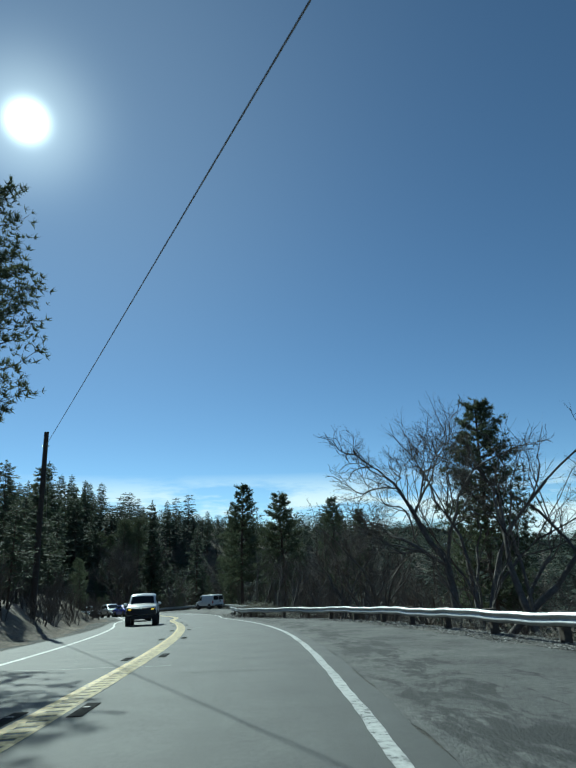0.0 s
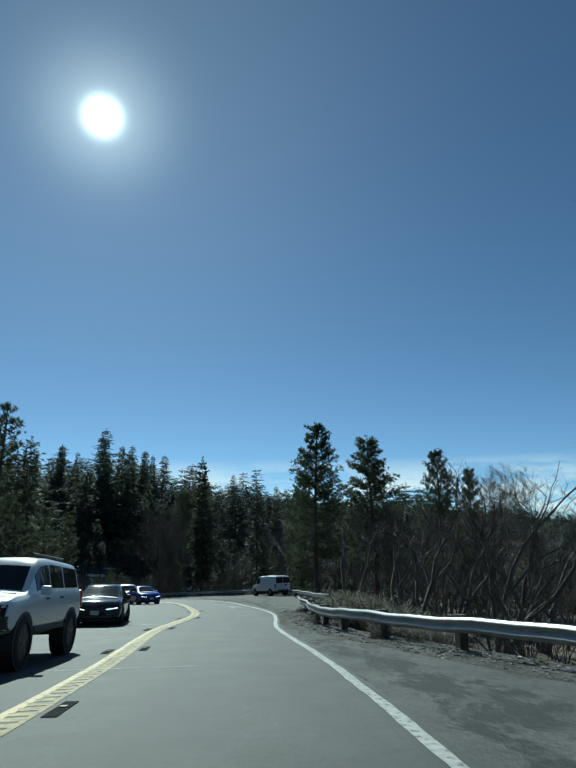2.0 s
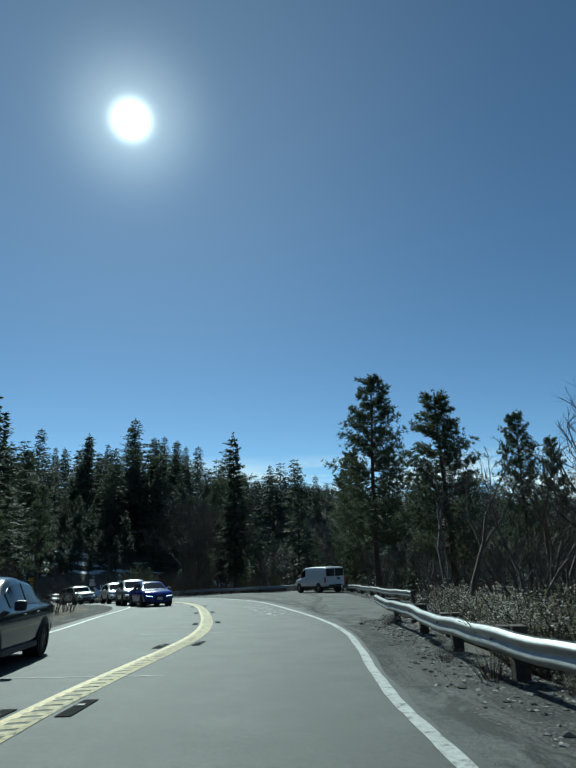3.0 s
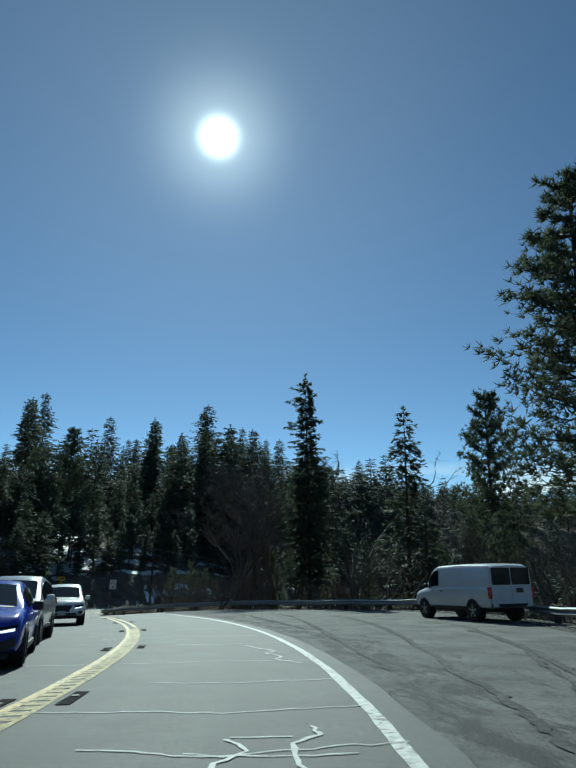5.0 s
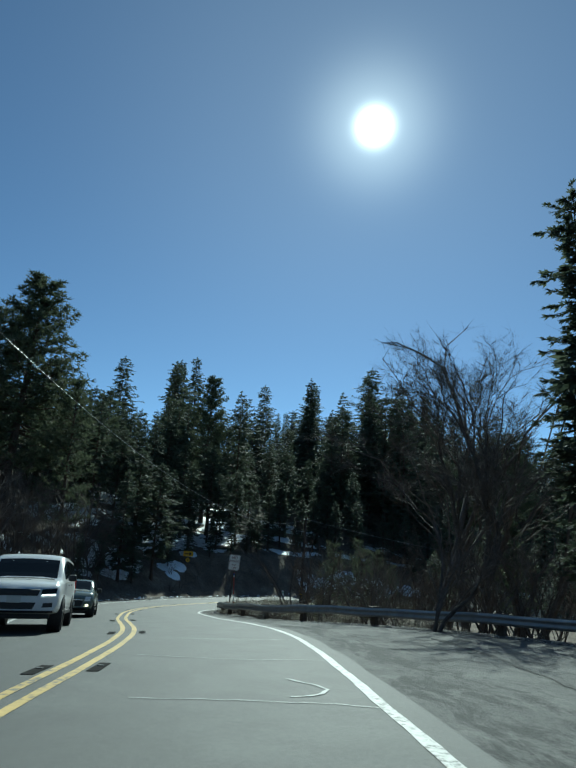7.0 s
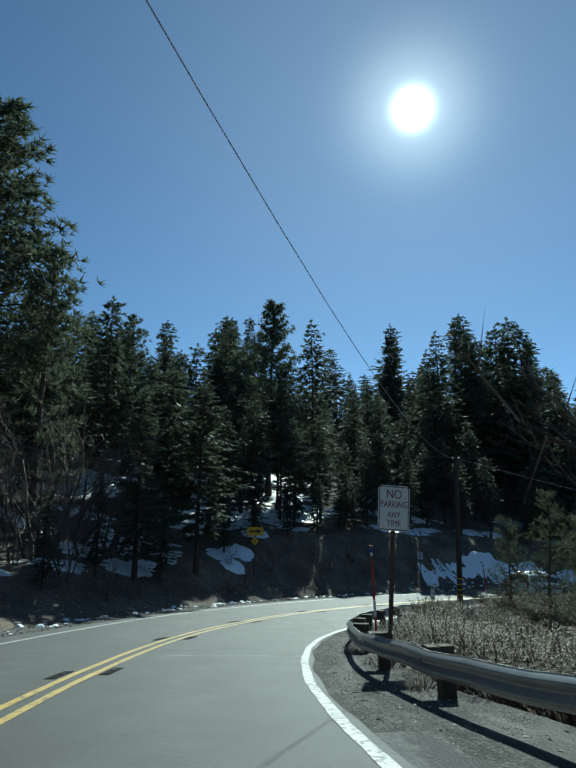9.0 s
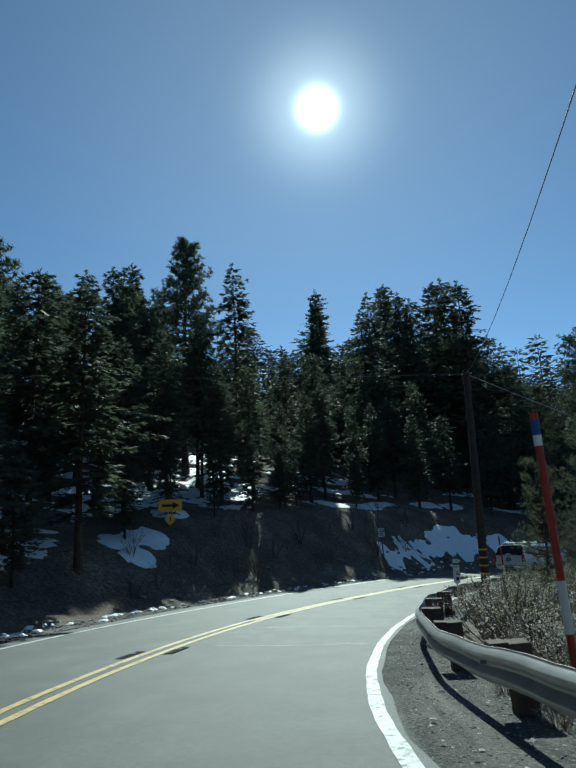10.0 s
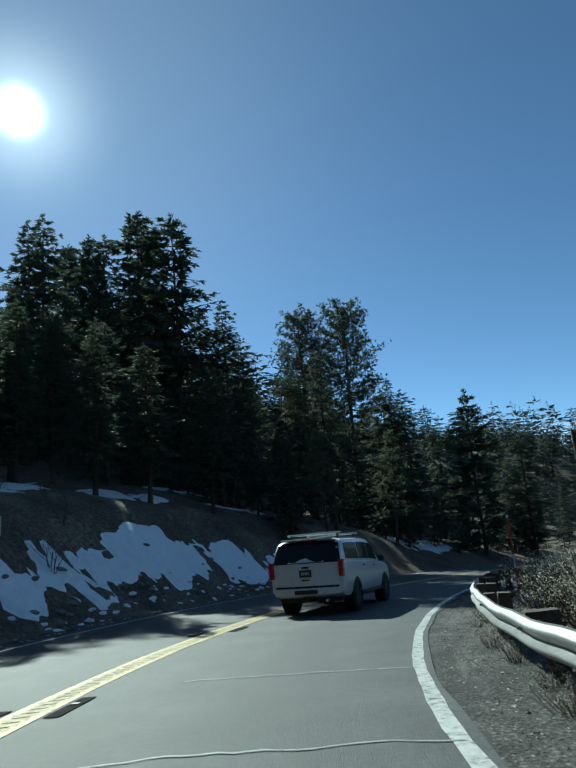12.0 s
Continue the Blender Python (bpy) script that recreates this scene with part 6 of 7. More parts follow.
# ---- signs, poles and wires ----
M["sign_white"] = plain("white_sign_sheet", (0.84, 0.84, 0.82), 0.45)
M["sign_yellow"] = plain("yellow_sign_sheet", (0.75, 0.42, 0.02), 0.45)
M["sign_black"] = plain("black_sign_print", (0.015, 0.015, 0.015), 0.5)
M["sign_red"] = plain("dark_red_sign_print", (0.16, 0.02, 0.02), 0.5)
M["sign_green"] = plain("green_sign_band", (0.0, 0.22, 0.1), 0.5)
M["blue_band"] = plain("blue_stake_band", (0.015, 0.09, 0.35), 0.5)
M["red_stake"] = plain("red_snow_stake", (0.35, 0.035, 0.02), 0.5)
M["yellow_band"] = plain("yellow_reflector_band", (0.7, 0.42, 0.03), 0.4)
M["wire"] = plain("pale_wire", (0.25, 0.25, 0.25), 0.35, metal=0.6)


def words(name, text, size, mat, parent, at_, bold=0.0, rot=0.0, narrow=1.0):
    """Flat lettering on a panel that faces -y."""
    cu = bpy.data.curves.new(name, "FONT")
    cu.body, cu.size, cu.align_x, cu.align_y, cu.extrude, cu.offset = text, size, "CENTER", "CENTER", 0.002, bold
    tmp = bpy.data.objects.new(name, cu)
    scene.collection.objects.link(tmp)
    me = bpy.data.meshes.new_from_object(tmp.evaluated_get(bpy.context.evaluated_depsgraph_get()))
    bpy.data.objects.remove(tmp)
    me.materials.append(mat)
    ob = new(name, me)
    ob.parent = parent
    ob.matrix_basis = pose(*at_, 90, 0, 0) @ pose(0, 0, 0, 0, 0, rot) @ Matrix.Diagonal((narrow, 1, 1, 1))
    return ob


def plate_mesh(name, w, h, t, r, mat, parent, at_, turn=0.0, label=""):
    bm = bmesh.new()
    box(bm, 0, 0, 0, w, t, h)
    ed = [e for e in bm.edges if abs(e.verts[0].co.y - e.verts[1].co.y) > t * 0.5]
    bmesh.ops.bevel(bm, geom=ed, offset=r, segments=4, affect="EDGES")
    ob = part(name, bm, mat, parent, label)
    ob.matrix_basis = pose(*at_, 0, turn, 0)
    return ob


def bordered(bm, w, h, t, y):
    for x0, z0, sx, sz in ((0, h / 2, w, t), (0, -h / 2, w, t), (w / 2, 0, t, h + t), (-w / 2, 0, t, h + t)):
        box(bm, x0, y, z0, sx, 0.004, sz)


def stand(s, d, face, name, label, category, lean=(0, 0), sink=0.3):
    p = road_at(s, d)
    p.z = gz(p.x, p.y)
    ob = tagged(new(name, None), label, category)
    ob.matrix_basis = Matrix.Translation(p) @ pose(0, 0, 0, lean[0], lean[1], face)
    return ob


def no_parking_sign():
    ob = stand(200.4, 5.62, road_yaw(193) + 4, "no_parking_sign", "white metal parking sign with dark lettering on a post", "road sign", (0, 3.5))
    ob.location.z = road_at(200.9, 6.1).z
    boxed("post", (0.08, 0.08, 4.1), (0, 0.05, 1.25), M["post"], ob, 0.01, "weathered timber post")
    z = 3.08
    plate_mesh("panel", 0.7, 0.95, 0.006, 0.05, M["sign_white"], ob, (0, 0, z), label="white sign panel")
    bm = bmesh.new()
    bordered(bm, 0.645, 0.895, 0.016, -0.006)
    o = part("border", bm, M["sign_red"], ob)
    o.location.z = z
    for text, size, dz in (("NO", 0.26, 0.285), ("PARKING", 0.2, 0.07), ("ANY", 0.17, -0.145), ("TIME", 0.17, -0.32)):
        words("lettering", text, size, M["sign_red"], ob, (0, -0.006, z + dz), 0.0, 0, 0.72 if text == "PARKING" else 0.85)


def arrow_sign():
    ob = stand(226.7, -8.6, road_yaw(206) + 6, "arrow_sign", "yellow sign with a black arrow above a yellow diamond", "road sign", (0, 1))
    boxed("post", (0.07, 0.07, 3.4), (0, 0.05, 1.45), M["post"], ob, 0.008, "weathered post")
    plate_mesh("arrow_panel", 1.1, 0.56, 0.006, 0.05, M["sign_yellow"], ob, (0, 0, 2.75), label="yellow arrow panel")
    bm = bmesh.new()
    vs = [(-0.4, 0.055), (0.12, 0.055), (0.12, 0.16), (0.44, 0.0), (0.12, -0.16), (0.12, -0.055), (-0.4, -0.055)]
    f = bm.faces.new([bm.verts.new((x, -0.006, 2.75 + z)) for x, z in vs])
    bmesh.ops.solidify(bm, geom=[f], thickness=0.003)
    part("arrow", bm, M["sign_black"], ob, "black arrow")
    plate_mesh("diamond_panel", 0.4, 0.4, 0.006, 0.03, M["sign_yellow"], ob, (0, 0, 2.1), 45, "yellow diamond panel")
    boxed("mark", (0.06, 0.006, 0.2), (0, -0.006, 2.1), M["sign_black"], ob, 0.0, "dark bar on the diamond")


def small_sign():
    ob = stand(243.5, -7.2, road_yaw(222) + 2, "road_sign", "small white road sign with dark bars on a post", "road sign")
    boxed("post", (0.07, 0.07, 2.3), (0, 0.05, 0.95), M["post"], ob, 0.008, "timber post")
    plate_mesh("panel", 0.46, 0.61, 0.006, 0.035, M["sign_white"], ob, (0, 0, 1.85), label="white sign panel")
    for k, w in enumerate((0.2, 0.34, 0.22, 0.26)):
        boxed("text_bar", (w, 0.004, 0.055), (0, -0.006, 2.04 - 0.125 * k), M["sign_black"], ob, 0.0, "dark bar of lettering")


def postmile():
    ob = stand(223.5, 5.12, road_yaw(214), "postmile_marker", "white roadside distance marker with a green band behind the guardrail", "road marker", (0, 2))
    ob.location.z += 0.2
    boxed("post", (0.05, 0.04, 1.3), (0, 0.04, 0.45), M["steel"], ob, 0.005, "steel post")
    plate_mesh("panel", 0.2, 0.76, 0.006, 0.03, M["sign_white"], ob, (0, 0, 1.0), label="white marker panel")
    boxed("band", (0.2, 0.004, 0.075), (0, -0.006, 1.22), M["sign_green"], ob, 0.0, "green band")
    words("lettering", "18", 0.1, M["sign_black"], ob, (0, -0.006, 1.315))
    words("lettering", "SBD", 0.085, M["sign_black"], ob, (0, -0.006, 1.13))
    words("lettering", "38", 0.15, M["sign_black"], ob, (0.02, -0.006, 0.95), 0, -90)
    boxed("text_bar", (0.08, 0.004, 0.1), (0.02, -0.006, 0.76), M["sign_black"], ob, 0.0)


def snow_stake(s, d, lean):
    ob = stand(s, d, road_yaw(s), "snow_stake", "red snow stake with pale and blue bands", "marker stake", lean)
    bm = bmesh.new()
    rod(bm, (0, 0, -0.2), (0, 0, 2.4), 0.035)
    part("stake", bm, M["red_stake"], ob, "dull red stake")
    bm = bmesh.new()
    rod(bm, (0, 0, 0.75), (0, 0, 1.2), 0.038)
    part("band", bm, M["sign_white"], ob, "pale reflective band")
    bm = bmesh.new()
    rod(bm, (0, 0, 2.4), (0, 0, 2.5), 0.037)
    part("upper_band", bm, M["sign_white"], ob, "pale reflective band near the tip")
    bm = bmesh.new()
    rod(bm, (0, 0, 2.5), (0, 0, 2.64), 0.037)
    part("blue_band", bm, M["blue_band"], ob, "blue band")
    bm = bmesh.new()
    rod(bm, (0, 0, 2.64), (0, 0, 2.7), 0.036)
    part("tip", bm, M["red_stake"], ob, "dull red tip")


no_parking_sign()
arrow_sign()
small_sign()
postmile()
snow_stake(206.0, 5.62, (2, -2))
snow_stake(231.7, 5.36, (0, -2))
snow_stake(252.5, 6.4, (0, 0))


def utility_pole(s, d, height, bands, lean, text, below=0.15):
    p = road_at(s, d)
    p.z = gz(p.x, p.y)
    ob = tagged(new("utility_pole", None), text, "utility pole")
    ob.matrix_basis = Matrix.Translation(p) @ pose(0, 0, 0, lean[0], lean[1], 0)
    bm = bmesh.new()
    rod(bm, (0, 0, -0.5), (0, 0, height), 0.16, 0.125, 16)
    sharp(part("shaft", bm, M["pole"], ob, "dark tarred timber shaft"))
    for k in range(bands):
        bm = bmesh.new()
        rod(bm, (0, 0, 1.0 + 0.28 * k), (0, 0, 1.05 + 0.28 * k), 0.164, sides=16)
        part("band", bm, M["yellow_band"], ob, "yellow reflective band")
    bm = bmesh.new()
    rod(bm, (-0.2, 0, height - below), (0.22, 0, height - below), 0.03, sides=8)
    part("bolt", bm, M["steel"], ob, "steel through-bolt")
    return ob.matrix_basis @ Vector((0, 0, height - below))


def cable(a, b, sag, r, label):
    cu = bpy.data.curves.new("overhead_wire", "CURVE")
    cu.dimensions, cu.bevel_depth, cu.bevel_resolution = "3D", r, 1
    sp = cu.splines.new("POLY")
    n = 24
    sp.points.add(n)
    for i in range(n + 1):
        u = i / n
        p = Vector(a).lerp(Vector(b), u)
        sp.points[i].co = (p.x, p.y, p.z - sag * 4 * u * (1 - u), 1)
    tmp = bpy.data.objects.new("overhead_wire", cu)
    scene.collection.objects.link(tmp)
    me = bpy.data.meshes.new_from_object(tmp.evaluated_get(bpy.context.evaluated_depsgraph_get()))
    bpy.data.objects.remove(tmp)
    me.materials.append(M["wire"])
    tagged(new("overhead_wire", me), label, "wire", kind="structure")


top_a = road_at(94.6, -7.68)
head_a = utility_pole(94.6, -7.68, 8.35 - gz(top_a.x, top_a.y), 0, (0, 0), "dark timber utility pole on the bank", 0.8)
head_b = utility_pole(226.85, 5.52, 8.6, 4, (-0.8, 1.3), "tall dark timber utility pole with yellow bands")
head_c = utility_pole(265.2, 7.9, 7.2, 0, (0, 0), "dark timber utility pole among the trees past the bend")


def onward(a, b, k):
    return Vector(a) + (Vector(b) - Vector(a)) * k


cable(head_a, onward(head_a, head_a + Vector((0.493, -0.87, -0.012)), 80.0), 0.15, 0.014, "thin wire from the pole over the road")
cable(head_a, onward(head_a, head_a + Vector((-0.396, 0.9, -0.17)), 34.0), 0.1, 0.009, "thin wire from the pole along the bank")
cable(head_b, (-44.85, 94.55, 3.97), 3.66, 0.008, "long thin wire from the pole back over the road")
cable(head_b, (-91.8, 141.25, -0.94), 0.21, 0.008, "thin wire across the road into the trees")
cable(head_b, head_c, 0.3, 0.016, "thin wire from the pole along the road")


# ---- far woods and ridge ----
def far_woods():
    """Woods past the counted trees, too far to pick apart."""
    rng = random.Random(9)
    shapes = []
    for k in range(3):
        (tv, tf), (cv, cf) = fir_shape(40 + k, 16, 3.6, 9, 4, 2, bare=0.05, ragged=0.5, size=2.0, core=1, thin=0)
        shapes.append((np.array(cv), np.array(cf)))
    allv, allf, n = [], [], 0
    xs, ys = [], []
    for _ in range(600):
        a, r = rng.uniform(0, 6.2832), 140 + 420 * rng.random() ** 1.3
        xs.append(-60 + r * math.cos(a))
        ys.append(140 + r * math.sin(a))
    # the far side of the valley
    for _ in range(1300):
        a, r = math.radians(rng.uniform(-4, 26)), 310 + 470 * rng.random()
        xs.append(r * math.sin(a))
        ys.append(r * math.cos(a))
    xs, ys = np.array(xs), np.array(ys)
    far = np.array([((LINE[:, 0] - x) ** 2 + (LINE[:, 1] - y) ** 2).min() for x, y in zip(xs, ys)]) ** 0.5
    ok = far > 105
    xs, ys = xs[ok], ys[ok]
    zs = ground_z(xs, ys)
    for x, y, z in zip(xs, ys, zs):
        v, f = shapes[rng.randrange(3)]
        k, a = rng.uniform(0.55, 1.0) * (1.0 + 0.35 * (y > 330 and x > -10)), rng.uniform(0, 6.28)
        c, s = math.cos(a) * k, math.sin(a) * k
        q = np.stack([v[:, 0] * c - v[:, 1] * s + x, v[:, 0] * s + v[:, 1] * c + y, v[:, 2] * k + z], 1)
        allv.append(q)
        allf.append(f + n)
        n += len(v)
    V = np.concatenate(allv)
    F = np.concatenate(allf)
    me = bpy.data.meshes.new("far_woods")
    me.vertices.add(len(V))
    me.vertices.foreach_set("co", V.ravel())
    me.loops.add(len(F) * 3)
    me.loops.foreach_set("vertex_index", F.ravel())
    me.polygons.add(len(F))
    me.polygons.foreach_set("loop_start", np.arange(0, len(F) * 3, 3))
    me.update(calc_edges=True)
    me.materials.append(M["dark_fir"])
    tagged(new("far_woods", me), "dense dark conifer woods on the distant slopes", "woods", kind="stuff")


far_woods()


RIDGE_R = (780, 900, 980, 1200, 1500)


def ridge_at(a, r):
    """A point on the ridge at angle a and distance r from its centre."""
    up = 26 + 16 * math.sin(a * 3 + 1) + 9 * math.sin(a * 7 + 2) + 4 * math.sin(a * 17) + 2.5 * math.sin(a * 41 + 1) + 36 * math.exp(-((a - 1.37) / 0.13) ** 2)
    return Vector((-40 + r * math.cos(a), 120 + r * math.sin(a), float(np.interp(r, RIDGE_R, (-60, up * 0.55, up, up * 0.5, -80)))))


def ridge():
    """A wooded mountain ridge all round the horizon."""
    n = 240
    verts, faces = [], []
    for i in range(n):
        verts.extend(ridge_at(2 * math.pi * i / n, r) for r in RIDGE_R)
    for i in range(n):
        for j in range(4):
            a, b = i * 5 + j, ((i + 1) % n) * 5 + j
            faces.append((a, b, b + 1, a + 1))
    tagged(mesh_object("backdrop", verts, faces, M["ridge"], True), "distant wooded mountain ridge", "mountain ridge", kind="structure")


CLEARINGS = ((1.405, 868, 0.016, 13), (1.345, 872, 0.012, 10), (1.322, 885, 0.014, 6), (1.27, 845, 0.01, 8))


def ridge_woods():
    """Conifers over the face of the ridge across the valley, with clearings."""
    rng = random.Random(19)
    (tv, tf), (cv, cf) = fir_shape(51, 16, 4.6, 7, 5, 2, bare=0.04, ragged=0.5, size=3.2, core=1, thin=0)
    v, f = np.array(cv), np.array(cf)
    allv, allf, n = [], [], 0
    for _ in range(1500):
        a, r = rng.uniform(1.1, 1.75), rng.uniform(800, 985)
        if any(abs(a - c[0]) < c[2] and abs(r - c[1]) < c[3] for c in CLEARINGS):
            continue
        p, k, q = ridge_at(a, r), rng.uniform(0.5, 1.0), rng.uniform(0, 6.28)
        c, s = math.cos(q) * k * 1.3, math.sin(q) * k * 1.3
        allv.append(np.stack([v[:, 0] * c - v[:, 1] * s + p.x, v[:, 0] * s + v[:, 1] * c + p.y, v[:, 2] * k + p.z], 1))
        allf.append(f + n)
        n += len(v)
    tagged(mesh_object("ridge_woods", np.concatenate(allv).tolist(), np.concatenate(allf).tolist(), M["dark_fir"]), "dark conifers covering the ridge across the valley", "woods", kind="stuff")


def ridge_snow(a, r, wa, wr, seed):
    """A ragged snow field in a clearing of the ridge."""
    rng = random.Random(seed)
    ring = [ridge_at(a + wa * 0.8 * math.cos(t) * q, r + wr * math.sin(t) * q) + Vector((0, 0, 0.6)) for t, q in ((6.2832 * i / 22, rng.uniform(0.5, 1.0)) for i in range(22))]
    mid = ridge_at(a, r) + Vector((0, 0, 0.9))
    low = [p - Vector((0, 0, 2.0)) for p in ring]
    faces = [(0, 1 + i, 1 + (i + 1) % 22) for i in range(22)] + [(1 + i, 23 + i, 23 + (i + 1) % 22, 1 + (i + 1) % 22) for i in range(22)]
    tagged(mesh_object("snow_patch", [mid] + ring + low, faces, M["snow"], False), "sunlit snow in a clearing on the far ridge", "snow", kind="structure")


ridge()
ridge_woods()
for k, c in enumerate(CLEARINGS):
    ridge_snow(*c, 300 + k)


# ---- snow on the bank and the hillside ----
def snow_patch(s, d, ls, ld, seed, thick=0.22, hold=0.12, turn=0.0):
    """A ragged sheet of old snow: it sinks into the ground where it has melted."""
    step = 0.22 if ls * ld < 12 else 0.3
    ns, nd = int(2 * ls / step) + 1, int(2 * ld / step) + 1
    a, b = np.meshgrid(np.linspace(-ls, ls, ns), np.linspace(-ld, ld, nd), indexing="ij")
    c, r, t = road_at(s, d), along(s)[1], along(s)[2]
    ca, cb = a * math.cos(turn) - b * math.sin(turn), a * math.sin(turn) + b * math.cos(turn)
    px, py = c.x + t[0] * ca + r[0] * cb, c.y + t[1] * ca + r[1] * cb
    q = seed * 7.3
    field = 0.55 * rough(px / 1.7 + q, py / 1.7) + 0.32 * rough(px / 0.7 + q, py / 0.7) + 0.2 * rough(px / 0.33, py / 0.33 + q) + hold + 0.42 - 0.95 * ((a / ls) ** 2 + (b / ld) ** 2)
    z = ground_z(px, py) + np.clip(field, -0.4, 0.55) * thick + 0.02 * rough(px * 4, py * 4)
    keep = field > -0.12
    verts = np.stack([px, py, z], -1).reshape(-1, 3)
    faces = []
    for i in range(ns - 1):
        for j in range(nd - 1):
            if keep[i, j] or keep[i + 1, j] or keep[i, j + 1] or keep[i + 1, j + 1]:
                k = i * nd + j
                faces.append((k, k + nd, k + nd + 1, k + 1))
    if faces:
        used = sorted({v for f in faces for v in f})
        new_i = {v: n for n, v in enumerate(used)}
        ob = mesh_object("snow_patch", verts[used].tolist(), [[new_i[v] for v in f] for f in faces], M["snow"], True)
        tagged(ob, "patch of old melting snow on the slope; strips follow sunlit streaks", "snow", "snow patches")


# the narrow entries, under 1 m along the road, imitate sunlit streaks
SNOW = ((246.5, -7.3, 3.2, 1.3), (251, -7.4, 4.5, 1.45), (256, -7.2, 4.0, 1.2), (261, -7.1, 4.0, 1.05), (244.4, -6.9, 1.4, 0.9), (247, -13.0, 5.4, 1.9), (256.5, -13.2, 4.2, 1.3), (264, -13.0, 4.0, 1.2),
        (214, -10.3, 2.0, 0.9), (218.3, -10.0, 2.2, 0.9), (221.5, -10.7, 1.7, 1.0), (225.5, -9.3, 1.1, 0.8), (210, -10.6, 1.7, 0.8), (211, -12.5, 1.6, 1.2), (208.5, -14.5, 0.6, 3.6), (212.5, -14.8, 0.7, 4.0), (217.5, -12.6, 2.4, 1.2), (222, -12.4, 2.6, 1.1), (213, -18.5, 3.0, 1.6), (216.5, -16.5, 0.8, 3.4), (221, -18, 4, 2.0), (206, -19, 1.6, 2.4), (215, -25, 6, 4), (224, -25, 6, 4.5), (229, -16.5, 4.5, 3.0), (234, -17.5, 5, 3.5), (239, -18.5, 4, 3.5),
        (232, -24, 6, 4), (243, -19.5, 5, 3), (251, -20, 6, 3.5), (242, -27, 7, 4), (254, -29, 7, 4), (226.5, -10.6, 2.2, 1.2), (230.5, -12.4, 2.4, 1.0), (236, -13.6, 3.0, 1.0), (266, -20, 6, 3), (268, 8.5, 4, 1.0), (201, -15, 0.8, 3.4), (280, -10, 5, 2.0), (235, -34, 8, 5), (248, -38, 8, 5))
for k, (s, d, ls, ld) in enumerate(SNOW):
    snow_patch(s, d, ls, ld, 100 + k, hold=0.2)
# snow strips shaped as the sunlit gaps between tree shadows inside the bend
for k, (s, d, ls, ld) in enumerate(((221.0, -13.0, 4.8, 0.8), (219.4, -13.6, 4.4, 0.65), (227.5, -15.2, 3.0, 0.7))):
    snow_patch(s, d, ls, ld, 160 + k, hold=0.3, turn=radians(-37))


# ---- stones, ploughed snow and litter along the road ----
def lump_mesh(seed, flat):
    rng = random.Random(seed)
    bm = bmesh.new()
    bmesh.ops.create_icosphere(bm, subdivisions=2, radius=0.5)
    for v in bm.verts:
        v.co *= 1 + 0.35 * (noise.noise(v.co * 2.2 + Vector((seed, 0, 0)))) + rng.uniform(-0.05, 0.05)
        v.co.z *= flat
    me = bpy.data.meshes.new("stone")
    bm.to_mesh(me)
    bm.free()
    return me


STONES = [lump_mesh(k, 0.65) for k in range(4)]
CLODS = [lump_mesh(10 + k, 0.6) for k in range(4)]
for me in STONES:
    me.materials.append(M["rock"])
for me in CLODS:
    me.name = "snow_clod"
    me.materials.append(M["snow"])


def lie(me, name, s, d, size, rng, label, cat, group):
    p = road_at(s, d)
    p.z = gz(p.x, p.y) + size * 0.12
    ob = tagged(new(name, me), label, cat, group)
    ob.matrix_basis = Matrix.LocRotScale(p, Euler((rng.uniform(-0.3, 0.3), rng.uniform(-0.3, 0.3), rng.uniform(0, 6.28))), (size * rng.uniform(0.8, 1.4), size, size * rng.uniform(0.7, 1.0)))


rng = random.Random(31)
for _ in range(230):
    lie(rng.choice(CLODS), "snow_clod", rng.uniform(204, 258), rng.gauss(-5.95, 0.3), rng.uniform(0.08, 0.34), rng, "dirty clod of ploughed snow beside the road", "snow", "ploughed snow clods")
for _ in range(150):
    lie(rng.choice(STONES), "stone", rng.uniform(196, 262), -5.6 - abs(rng.gauss(0, 0.9)), rng.uniform(0.08, 0.38), rng, "grey stone at the foot of the bank", "stone", "stones along the bank")
for _ in range(190):
    s = rng.uniform(70, 250) if rng.random() < 0.4 else rng.uniform(190, 245)
    lie(rng.choice(STONES), "stone", s, edge_r(s) + rng.uniform(-0.7, 1.0), rng.uniform(0.03, 0.13), rng, "small stone under the guardrail", "stone", "stones along the guardrail")


